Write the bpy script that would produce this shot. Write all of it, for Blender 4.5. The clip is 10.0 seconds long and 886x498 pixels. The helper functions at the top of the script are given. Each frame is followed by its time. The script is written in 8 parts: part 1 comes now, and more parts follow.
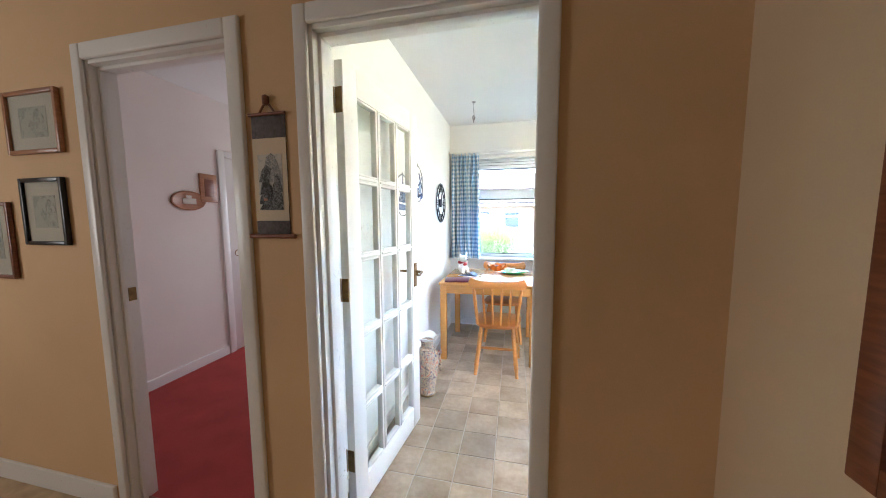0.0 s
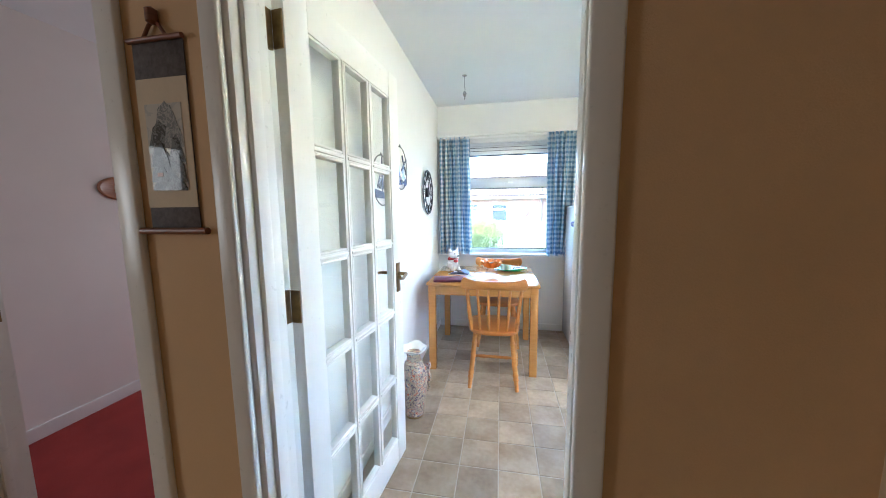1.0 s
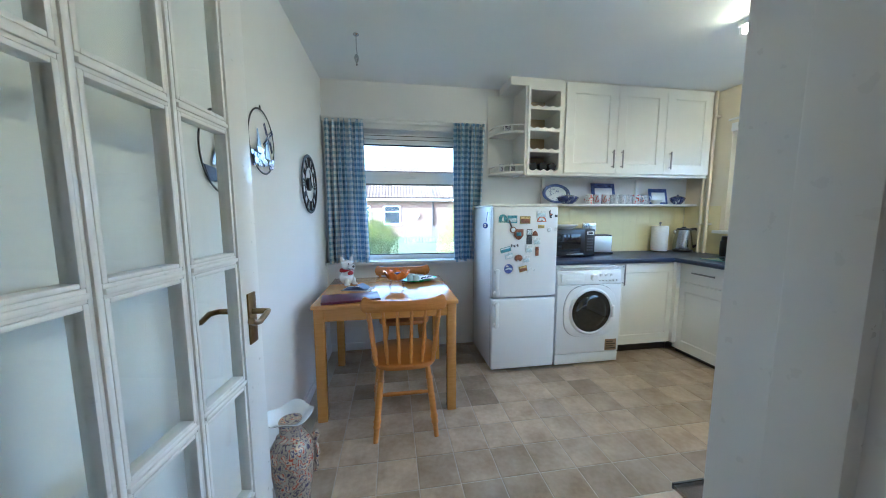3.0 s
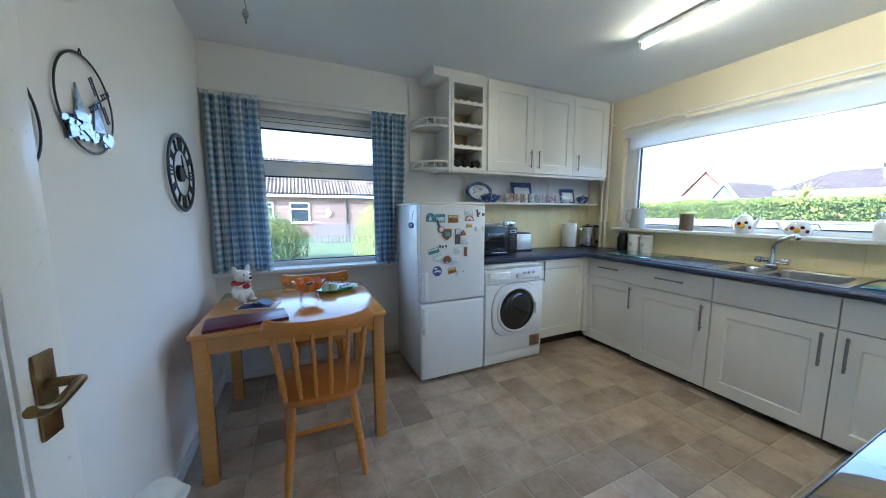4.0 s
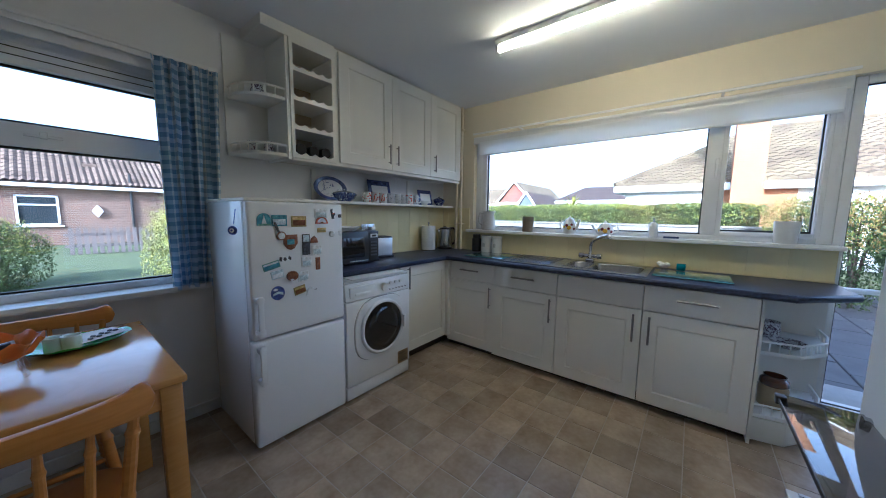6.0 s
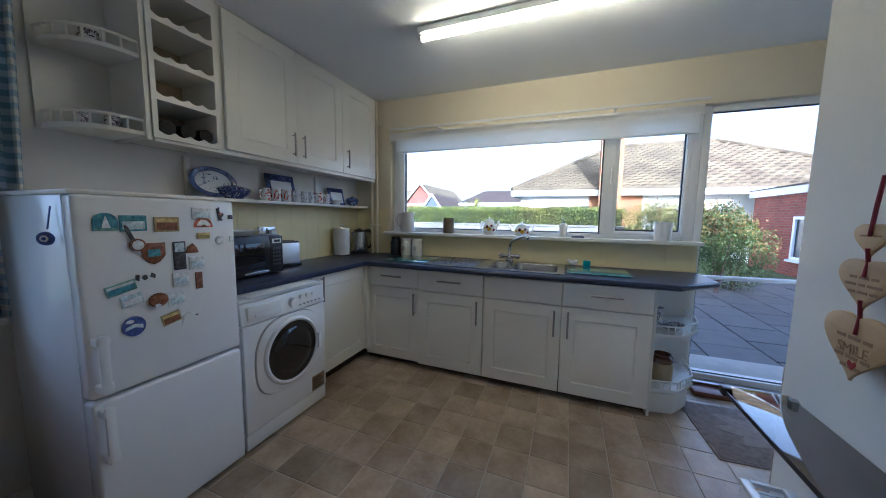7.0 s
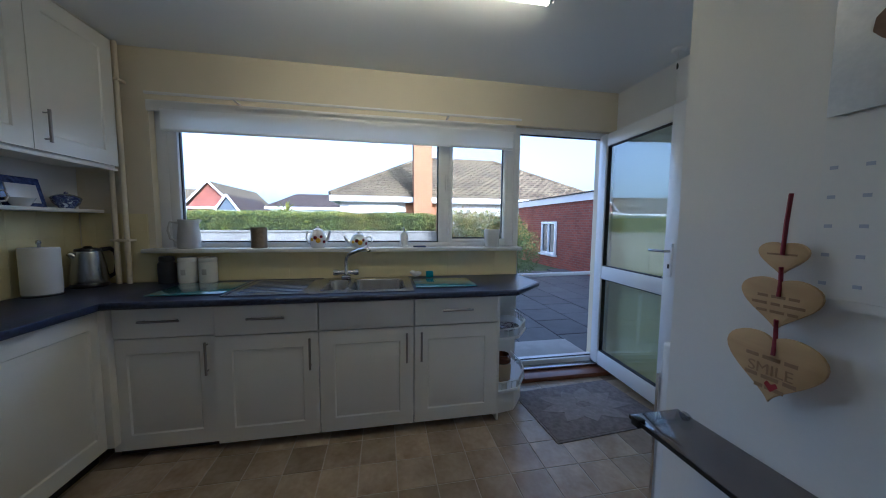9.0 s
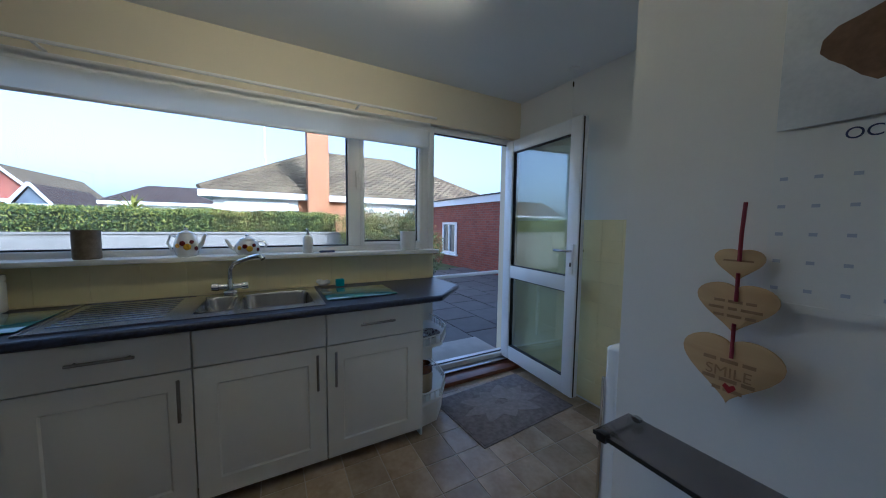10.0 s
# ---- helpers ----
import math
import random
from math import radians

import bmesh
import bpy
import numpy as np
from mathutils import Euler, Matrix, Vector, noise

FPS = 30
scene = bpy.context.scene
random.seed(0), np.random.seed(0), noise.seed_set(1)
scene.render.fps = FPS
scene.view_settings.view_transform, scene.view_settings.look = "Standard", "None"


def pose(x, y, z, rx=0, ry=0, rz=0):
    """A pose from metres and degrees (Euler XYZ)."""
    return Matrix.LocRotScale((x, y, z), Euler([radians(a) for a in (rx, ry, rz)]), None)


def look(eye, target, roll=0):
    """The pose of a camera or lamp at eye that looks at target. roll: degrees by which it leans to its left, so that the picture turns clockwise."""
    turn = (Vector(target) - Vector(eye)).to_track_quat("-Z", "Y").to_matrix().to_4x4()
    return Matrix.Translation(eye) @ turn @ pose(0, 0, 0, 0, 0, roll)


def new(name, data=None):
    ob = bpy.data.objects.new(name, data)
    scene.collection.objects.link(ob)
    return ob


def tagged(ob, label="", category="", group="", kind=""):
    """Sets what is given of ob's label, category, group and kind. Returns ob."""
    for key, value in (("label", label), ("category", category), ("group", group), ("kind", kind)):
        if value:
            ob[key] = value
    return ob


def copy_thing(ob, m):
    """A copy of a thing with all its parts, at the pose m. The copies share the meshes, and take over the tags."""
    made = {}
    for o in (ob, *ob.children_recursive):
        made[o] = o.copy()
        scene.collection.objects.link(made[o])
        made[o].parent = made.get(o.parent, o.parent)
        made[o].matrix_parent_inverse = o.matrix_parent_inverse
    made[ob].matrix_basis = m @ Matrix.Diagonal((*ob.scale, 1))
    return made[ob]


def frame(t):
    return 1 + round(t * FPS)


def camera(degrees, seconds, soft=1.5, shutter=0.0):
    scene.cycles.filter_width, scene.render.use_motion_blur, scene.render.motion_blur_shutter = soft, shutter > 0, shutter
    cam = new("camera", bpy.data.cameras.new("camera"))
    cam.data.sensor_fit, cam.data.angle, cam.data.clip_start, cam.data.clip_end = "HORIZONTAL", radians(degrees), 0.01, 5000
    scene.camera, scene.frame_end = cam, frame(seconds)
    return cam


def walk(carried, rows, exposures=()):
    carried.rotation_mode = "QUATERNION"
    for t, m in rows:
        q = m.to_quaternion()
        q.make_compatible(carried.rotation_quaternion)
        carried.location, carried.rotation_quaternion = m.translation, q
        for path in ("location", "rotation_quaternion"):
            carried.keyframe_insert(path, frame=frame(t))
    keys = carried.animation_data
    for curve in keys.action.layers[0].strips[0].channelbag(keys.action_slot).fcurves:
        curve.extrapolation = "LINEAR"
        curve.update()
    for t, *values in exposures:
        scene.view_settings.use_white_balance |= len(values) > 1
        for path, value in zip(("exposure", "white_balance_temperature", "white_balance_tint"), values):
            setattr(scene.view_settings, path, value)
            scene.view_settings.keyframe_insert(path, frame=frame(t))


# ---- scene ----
cam = camera(109.2, 10.0, soft=1.0)
PATH = [
    (0, (1.014, 0.907, 1.359), (0.574, 2.848, 1.168), -0.3),
    (0.5, (0.967, 1.082, 1.343), (0.539, 3.024, 1.134), -0.4),
    (1, (0.922, 1.269, 1.336), (0.564, 3.223, 1.105), -0.6),
    (1.5, (0.908, 1.433, 1.327), (0.651, 3.402, 1.09), -0.7),
    (2, (0.864, 1.592, 1.319), (0.799, 3.579, 1.099), -0.4),
    (2.5, (0.834, 1.711, 1.307), (0.939, 3.697, 1.099), -0.1),
    (2.7, (0.826, 1.756, 1.307), (1.009, 3.737, 1.097), -0.1),
    (3.8, (0.812, 1.993, 1.316), (1.533, 3.843, 1.082), 0.0),
    (4, (0.813, 2.056, 1.316), (1.633, 3.866, 1.083), 0.0),
    (4.5, (0.848, 2.169, 1.32), (1.865, 3.876, 1.09), 0.2),
    (5, (0.892, 2.276, 1.323), (2.104, 3.85, 1.091), 0.1),
    (5.5, (0.925, 2.351, 1.32), (2.31, 3.777, 1.092), 0.3),
    (6.8, (1.054, 2.615, 1.308), (2.859, 3.452, 1.103), 0.9),
    (7, (1.073, 2.655, 1.311), (2.925, 3.384, 1.108), 0.8),
    (7.5, (1.158, 2.721, 1.309), (3.093, 3.19, 1.123), 0.8),
    (8, (1.267, 2.781, 1.319), (3.249, 2.968, 1.129), 0.6),
    (8.5, (1.377, 2.826, 1.33), (3.368, 2.75, 1.163), 0.7),
    (9, (1.474, 2.854, 1.338), (3.433, 2.481, 1.179), 0.5),
    (9.5, (1.57, 2.872, 1.342), (3.449, 2.206, 1.189), 0.6),
    (10, (1.679, 2.918, 1.349), (3.425, 1.954, 1.197), 0.7),
]
EXPOSURES = [(0.0, 5.0, 4650, 8), (1.0, 4.75, 4450, 6), (2.5, 3.85, 4250, 3), (4.0, 3.05, 4300, 6), (5.5, 2.35, 4400, 10), (7.0, 2.1, 4400, 12), (8.5, 1.7, 4400, 12), (10.0, 1.25, 4350, 10)]
walk(cam, [(t, look(eye, target, roll)) for t, eye, target, roll in PATH], EXPOSURES)

# ---- world, sun, lights ----
world = bpy.data.worlds.new("sky")
scene.world = world
world.use_nodes = True
wn = world.node_tree.nodes
sky = wn.new("ShaderNodeTexSky")
sky.sky_type, sky.sun_disc = "NISHITA", False
sky.sun_elevation, sky.sun_rotation = radians(26), radians(248)
sky.air_density, sky.dust_density, sky.ozone_density = 1.0, 4.0, 0.6
haze = wn.new("ShaderNodeHueSaturation")
haze.inputs["Saturation"].default_value, haze.inputs["Value"].default_value = 0.5, 1.15
world.node_tree.links.new(sky.outputs[0], haze.inputs["Color"])
world.node_tree.links.new(haze.outputs[0], wn["Background"].inputs[0])
wn["Background"].inputs[1].default_value = 0.15
sun = new("sun", bpy.data.lights.new("sun", "SUN"))
sun.data.energy, sun.data.angle, sun.data.color = 2.3, radians(0.53), (1.0, 0.84, 0.64)
sun.matrix_world = look((-20.4, -8.2, 10.7), (0, 0, 0))


def fill_lamp(name, eye, target, sx, sy, watts, color=(1, 1, 1)):
    """Unseen area lamp added to fill a room that would stay dark."""
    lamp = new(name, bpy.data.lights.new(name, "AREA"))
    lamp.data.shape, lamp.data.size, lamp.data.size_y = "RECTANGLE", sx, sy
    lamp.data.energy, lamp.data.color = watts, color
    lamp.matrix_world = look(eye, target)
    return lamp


# Both lamps are added fill; their wall openings are made up as well.
fill_lamp("hall_fill_lamp", (-2.57, 0.25, 1.5), (0.2, 1.3, 1.2), 1.1, 1.0, 1.0, (1.0, 0.79, 0.55))
fill_lamp("bedroom_fill_lamp", (-1.0, 5.2, 1.45), (-1.2, 2.5, 0.9), 1.3, 1.1, 0.62, (1.0, 0.80, 0.62))

# ---- materials ----


def mat(name, col, rough=0.5, metal=0.0, var=0.08, scale=6.0, fine=120.0, bump=0.0, spec=0.5, col2=None, random_tint=0.0, coat=0.0):
    m = bpy.data.materials.new(name)
    m.use_nodes = True
    nt = m.node_tree
    n, l = nt.nodes, nt.links
    b = n["Principled BSDF"]
    b.inputs["Roughness"].default_value, b.inputs["Metallic"].default_value = rough, metal
    b.inputs["Specular IOR Level"].default_value = spec
    b.inputs["Coat Weight"].default_value = coat
    tc = n.new("ShaderNodeTexCoord")
    n1, n2 = n.new("ShaderNodeTexNoise"), n.new("ShaderNodeTexNoise")
    where = tc.outputs["Object"]
    if random_tint:
        own, shift = n.new("ShaderNodeObjectInfo"), n.new("ShaderNodeVectorMath")
        shift.operation, shift.inputs[1].default_value = "MULTIPLY_ADD", (5.3, 4.7, 3.1)
        l.new(own.outputs["Location"], shift.inputs[0])
        l.new(where, shift.inputs[2])
        where = shift.outputs[0]
    for k, s in ((n1, scale), (n2, fine)):
        k.inputs["Scale"].default_value, k.inputs["Detail"].default_value = s, 5
        l.new(where, k.inputs["Vector"])
    add = n.new("ShaderNodeMath")
    add.operation = "MULTIPLY_ADD"
    add.inputs[1].default_value = 0.35
    l.new(n2.outputs["Fac"], add.inputs[0])
    l.new(n1.outputs["Fac"], add.inputs[2])
    ramp = n.new("ShaderNodeMapRange")
    ramp.inputs["From Min"].default_value, ramp.inputs["From Max"].default_value = 0.42, 0.92
    l.new(add.outputs[0], ramp.inputs["Value"])
    mix = n.new("ShaderNodeMix")
    mix.data_type = "RGBA"
    lo = tuple(c * (1 - var) for c in col)
    hi = tuple(min(1, c * (1 + var)) for c in (col2 or col))
    mix.inputs["A"].default_value, mix.inputs["B"].default_value = (*lo, 1), (*hi, 1)
    l.new(ramp.outputs[0], mix.inputs["Factor"])
    out = mix.outputs["Result"]
    if random_tint:
        oi, hs = n.new("ShaderNodeObjectInfo"), n.new("ShaderNodeHueSaturation")
        mr = n.new("ShaderNodeMapRange")
        mr.inputs["To Min"].default_value, mr.inputs["To Max"].default_value = 1 - random_tint, 1 + random_tint
        l.new(oi.outputs["Random"], mr.inputs["Value"])
        l.new(mr.outputs[0], hs.inputs["Value"])
        l.new(out, hs.inputs["Color"])
        out = hs.outputs["Color"]
    l.new(out, b.inputs["Base Color"])
    rr = n.new("ShaderNodeMapRange")
    rr.inputs["To Min"].default_value, rr.inputs["To Max"].default_value = max(0.02, rough - 0.018), min(1, rough + 0.018)
    l.new(n2.outputs["Fac"], rr.inputs["Value"])
    l.new(rr.outputs[0], b.inputs["Roughness"])
    if bump:
        bp = n.new("ShaderNodeBump")
        bp.inputs["Strength"].default_value, bp.inputs["Distance"].default_value = bump, 0.004
        l.new(n2.outputs["Fac"], bp.inputs["Height"])
        l.new(bp.outputs[0], b.inputs["Normal"])
    return m


def wood(name, a, b_, rough=0.35, stretch=(3, 3, 28), coat=0.2):
    m = bpy.data.materials.new(name)
    m.use_nodes = True
    n, l = m.node_tree.nodes, m.node_tree.links
    p = n["Principled BSDF"]
    tc, mp = n.new("ShaderNodeTexCoord"), n.new("ShaderNodeMapping")
    mp.inputs["Scale"].default_value = stretch
    l.new(tc.outputs["Object"], mp.inputs["Vector"])
    no = n.new("ShaderNodeTexNoise")
    no.inputs["Scale"].default_value, no.inputs["Detail"].default_value, no.inputs["Distortion"].default_value = 3.0, 6, 0.6
    l.new(mp.outputs[0], no.inputs["Vector"])
    cr = n.new("ShaderNodeValToRGB")
    cr.color_ramp.elements[0].color, cr.color_ramp.elements[1].color = (*a, 1), (*b_, 1)
    cr.color_ramp.elements[0].position, cr.color_ramp.elements[1].position = 0.3, 0.7
    l.new(no.outputs["Fac"], cr.inputs[0])
    l.new(cr.outputs[0], p.inputs["Base Color"])
    p.inputs["Roughness"].default_value, p.inputs["Coat Weight"].default_value = rough, coat
    p.inputs["Coat Roughness"].default_value = 0.2
    bp = n.new("ShaderNodeBump")
    bp.inputs["Strength"].default_value, bp.inputs["Distance"].default_value = 0.12, 0.002
    l.new(no.outputs["Fac"], bp.inputs["Height"])
    l.new(bp.outputs[0], p.inputs["Normal"])
    return m


def glass(name, tint=(0.97, 0.985, 0.98), gloss=0.06, rough=0.0):
    """Thin pane: mostly clear, a little mirror that grows at a glancing angle."""
    m = bpy.data.materials.new(name)
    m.use_nodes = True
    n, l = m.node_tree.nodes, m.node_tree.links
    n.remove(n["Principled BSDF"])
    tr, gl, mx, lw = n.new("ShaderNodeBsdfTransparent"), n.new("ShaderNodeBsdfGlossy"), n.new("ShaderNodeMixShader"), n.new("ShaderNodeLayerWeight")
    tr.inputs[0].default_value = (*tint, 1)
    gl.inputs["Roughness"].default_value = rough
    lw.inputs["Blend"].default_value = 0.5
    pw, fr = n.new("ShaderNodeMath"), n.new("ShaderNodeMath")
    pw.operation, fr.operation = "POWER", "MULTIPLY_ADD"
    pw.inputs[1].default_value, fr.inputs[1].default_value, fr.inputs[2].default_value = 4.0, 0.45, gloss * 0.5
    l.new(lw.outputs["Facing"], pw.inputs[0])
    l.new(pw.outputs[0], fr.inputs[0])
    l.new(fr.outputs[0], mx.inputs[0])
    l.new(tr.outputs[0], mx.inputs[1])
    l.new(gl.outputs[0], mx.inputs[2])
    l.new(mx.outputs[0], n["Material Output"].inputs[0])
    return m


def glow(name, col, strength):
    m = bpy.data.materials.new(name)
    m.use_nodes = True
    p = m.node_tree.nodes["Principled BSDF"]
    p.inputs["Emission Color"].default_value, p.inputs["Emission Strength"].default_value = (*col, 1), strength
    p.inputs["Base Color"].default_value = (0.9, 0.9, 0.9, 1)
    return m


def stripes(name, base, line, size, mortar, rough, offset=0.5, ratio=1.0, col2=None, bump=0.5):
    """Brick or tile courses for surfaces that stay far away."""
    m = bpy.data.materials.new(name)
    m.use_nodes = True
    n, l = m.node_tree.nodes, m.node_tree.links
    p = n["Principled BSDF"]
    tc, br = n.new("ShaderNodeTexCoord"), n.new("ShaderNodeTexBrick")
    l.new(tc.outputs["UV"], br.inputs["Vector"])
    br.offset = offset
    br.inputs["Color1"].default_value, br.inputs["Color2"].default_value = (*base, 1), (*(col2 or base), 1)
    br.inputs["Mortar"].default_value = (*line, 1)
    br.inputs["Scale"].default_value, br.inputs["Mortar Size"].default_value = 1.0, mortar
    br.inputs["Brick Width"].default_value, br.inputs["Row Height"].default_value = size * ratio, size
    no = n.new("ShaderNodeTexNoise")
    no.inputs["Scale"].default_value, no.inputs["Detail"].default_value = 2.0, 6
    l.new(tc.outputs["Object"], no.inputs["Vector"])
    mr = n.new("ShaderNodeMapRange")
    mr.inputs["To Min"].default_value, mr.inputs["To Max"].default_value = 0.65, 1.35
    l.new(no.outputs["Fac"], mr.inputs["Value"])
    hs = n.new("ShaderNodeHueSaturation")
    l.new(mr.outputs[0], hs.inputs["Value"])
    l.new(br.outputs["Color"], hs.inputs["Color"])
    l.new(hs.outputs[0], p.inputs["Base Color"])
    p.inputs["Roughness"].default_value = rough
    bp = n.new("ShaderNodeBump")
    bp.invert = True
    bp.inputs["Strength"].default_value, bp.inputs["Distance"].default_value = bump, 0.02
    l.new(br.outputs["Fac"], bp.inputs["Height"])
    l.new(bp.outputs[0], p.inputs["Normal"])
    return m


M_WALL = mat("kitchen_wall_paint", (0.79, 0.78, 0.75), 0.7, var=0.025, scale=2, fine=160, bump=0.04)
M_CREAM = mat("cream_wall_paint", (0.74, 0.67, 0.50), 0.65, var=0.025, scale=2, fine=160, bump=0.04)
M_HALL = mat("hall_wall_paint", (0.66, 0.46, 0.245), 0.75, var=0.05, scale=2, fine=300, bump=0.2)
M_BED = mat("bedroom_wall_paint", (0.78, 0.72, 0.67), 0.75, var=0.04, scale=2, fine=300, bump=0.2)
M_CEIL = mat("ceiling_paint", (0.82, 0.83, 0.83), 0.8, var=0.03, scale=1.5, fine=200, bump=0.2)
M_GLOSS = mat("white_gloss_paint", (0.80, 0.79, 0.76), 0.28, var=0.02, scale=3, fine=60)
M_UPVC = mat("white_upvc", (0.82, 0.83, 0.84), 0.25, var=0.02, scale=3, fine=60)
M_UNIT = mat("cream_cabinet_foil", (0.80, 0.785, 0.72), 0.3, var=0.02, scale=3, fine=80, bump=0.03)
M_WHITE = mat("white_enamel", (0.83, 0.84, 0.85), 0.2, var=0.02, scale=3, fine=70, coat=0.3)
M_PLASTIC = mat("white_plastic", (0.80, 0.81, 0.81), 0.35, var=0.03, scale=6)
M_WORKTOP = mat("dark_blue_laminate", (0.011, 0.016, 0.045), 0.32, var=0.35, scale=60, fine=420, bump=0.05, col2=(0.026, 0.034, 0.075))
M_HANDLE = mat("satin_nickel", (0.30, 0.29, 0.28), 0.32, 1.0, var=0.08, scale=30)
M_STEEL = mat("brushed_steel", (0.46, 0.46, 0.47), 0.26, 1.0, var=0.08, scale=20, fine=300)
M_CHROME = mat("chrome", (0.75, 0.75, 0.76), 0.1, 1.0, var=0.03)
M_BRASS = mat("aged_brass", (0.23, 0.155, 0.065), 0.35, 1.0, var=0.25, scale=40)
M_BLACK = mat("black_plastic", (0.012, 0.012, 0.014), 0.3, var=0.2, scale=20)
# Near-black for shade in gaps and recesses; the garage roof shares it.
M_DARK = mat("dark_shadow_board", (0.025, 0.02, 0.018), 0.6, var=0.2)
M_PINE = wood("golden_beech", (0.53, 0.26, 0.06), (0.60, 0.31, 0.08), 0.17, coat=0.2)
M_CHAIR = wood("orange_pine", (0.49, 0.20, 0.03), (0.58, 0.255, 0.046), 0.3)
M_SEAT = wood("deep_orange_pine", (0.36, 0.125, 0.018), (0.44, 0.165, 0.026), 0.3)
M_DKWOOD = wood("red_brown_wood", (0.14, 0.045, 0.02), (0.24, 0.085, 0.035), 0.35)
M_GLASS = glass("window_glass")
M_DOORGLASS = glass("door_glass", (0.985, 1.0, 0.995), 0.05)
M_BACKGLASS = glass("back_door_glass", (0.93, 0.98, 0.96), 0.22)
M_SMOKE = glass("smoked_glass", (0.52, 0.48, 0.46), 0.32)
M_SPLASH = mat("yellow_glazed_tile", (0.80, 0.72, 0.41), 0.16, var=0.03, scale=8, fine=60, random_tint=0.01)
M_GROUT = mat("pale_grout", (0.72, 0.64, 0.38), 0.8, var=0.08, scale=30)
M_TILE = mat("stone_look_floor_tile", (0.315, 0.228, 0.138), 0.34, var=0.22, scale=5, fine=38, bump=0.06, col2=(0.395, 0.322, 0.235), random_tint=0.26)
M_FGROUT = mat("floor_joint", (0.47, 0.42, 0.35), 0.7, var=0.1, scale=20)
M_BLIND = mat("roller_blind_fabric", (0.80, 0.79, 0.77), 0.8, var=0.02, fine=500, bump=0.1)
M_CLOTH = mat("blind_cloth", (0.84, 0.84, 0.83), 0.85, var=0.02, fine=500, bump=0.1)
bc, bl = M_CLOTH.node_tree.nodes, M_CLOTH.node_tree.links
b_tr, b_mx = bc.new("ShaderNodeBsdfTranslucent"), bc.new("ShaderNodeMixShader")
b_tr.inputs[0].default_value, b_mx.inputs[0].default_value = (0.90, 0.90, 0.88, 1), 0.62
bl.new(bc["Principled BSDF"].outputs[0], b_mx.inputs[1])
bl.new(b_tr.outputs[0], b_mx.inputs[2])
bl.new(b_mx.outputs[0], bc["Material Output"].inputs[0])
M_RED = mat("red_carpet", (0.30, 0.030, 0.022), 0.95, var=0.18, scale=5, fine=420, bump=0.6)
M_BEIGE = mat("beige_carpet", (0.50, 0.37, 0.22), 0.95, var=0.22, scale=14, fine=300, bump=0.6)
M_BOTTLE = mat("dark_bottle_glass", (0.006, 0.006, 0.006), 0.45, var=0.2, spec=0.2)
M_RUBBER = mat("black_gasket", (0.01, 0.01, 0.012), 0.5)
M_BRICK = stripes("red_brick", (0.30, 0.085, 0.05), (0.22, 0.16, 0.13), 0.075, 0.006, 0.85, ratio=3.0, col2=(0.22, 0.06, 0.04))
M_BRICK2 = stripes("brown_brick", (0.17, 0.085, 0.055), (0.24, 0.19, 0.15), 0.075, 0.010, 0.85, ratio=3.0, col2=(0.115, 0.062, 0.045))
M_ROOF = stripes("brown_roof_tile", (0.115, 0.07, 0.05), (0.03, 0.02, 0.017), 0.30, 0.045, 0.85, ratio=1.0, col2=(0.085, 0.055, 0.04), bump=1.0, offset=0.0)
M_ROOF2 = stripes("lichen_roof_tile", (0.215, 0.155, 0.085), (0.085, 0.06, 0.036), 0.26, 0.028, 0.85, ratio=1.0, col2=(0.155, 0.115, 0.062), bump=1.0)
M_GRASS = mat("lawn", (0.05, 0.065, 0.020), 0.95, var=0.4, scale=2, fine=60, bump=0.5, col2=(0.075, 0.09, 0.03))
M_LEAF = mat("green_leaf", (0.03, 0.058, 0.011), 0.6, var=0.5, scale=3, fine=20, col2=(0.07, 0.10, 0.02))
# Its brightness carries the sun on hedge and bush tops; palm fronds share it.
M_LEAF2 = mat("yellow_sunlit_leaf", (0.17, 0.195, 0.028), 0.6, var=0.4, scale=3, fine=20, col2=(0.27, 0.26, 0.045))
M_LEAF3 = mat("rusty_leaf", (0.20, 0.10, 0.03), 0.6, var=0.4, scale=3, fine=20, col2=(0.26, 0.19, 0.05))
M_BARK = mat("bark", (0.10, 0.07, 0.05), 0.9, var=0.3, scale=12, bump=0.5)
M_SLAB = mat("grey_paving_slab", (0.078, 0.074, 0.074), 0.7, var=0.18, scale=5, fine=60, bump=0.3, random_tint=0.15)
M_RENDER = mat("pale_render", (0.72, 0.69, 0.62), 0.85, var=0.06, scale=1)
M_FENCE = mat("grey_fence_wood", (0.125, 0.105, 0.10), 0.85, var=0.25, scale=6, fine=50, bump=0.3)

# ---- mesh tools ----


def boxes(*spans, bevel=0.0, seg=2):
    bm = bmesh.new()
    for lo, hi in spans:
        c = [(a + b) / 2 for a, b in zip(lo, hi)]
        s = [max(1e-4, b - a) for a, b in zip(lo, hi)]
        bmesh.ops.create_cube(bm, size=1, matrix=Matrix.Translation(c) @ Matrix.Diagonal((*s, 1)))
    if bevel:
        bmesh.ops.bevel(bm, geom=bm.edges[:], offset=bevel, segments=seg, affect="EDGES", profile=0.5, clamp_overlap=True)
    return bm


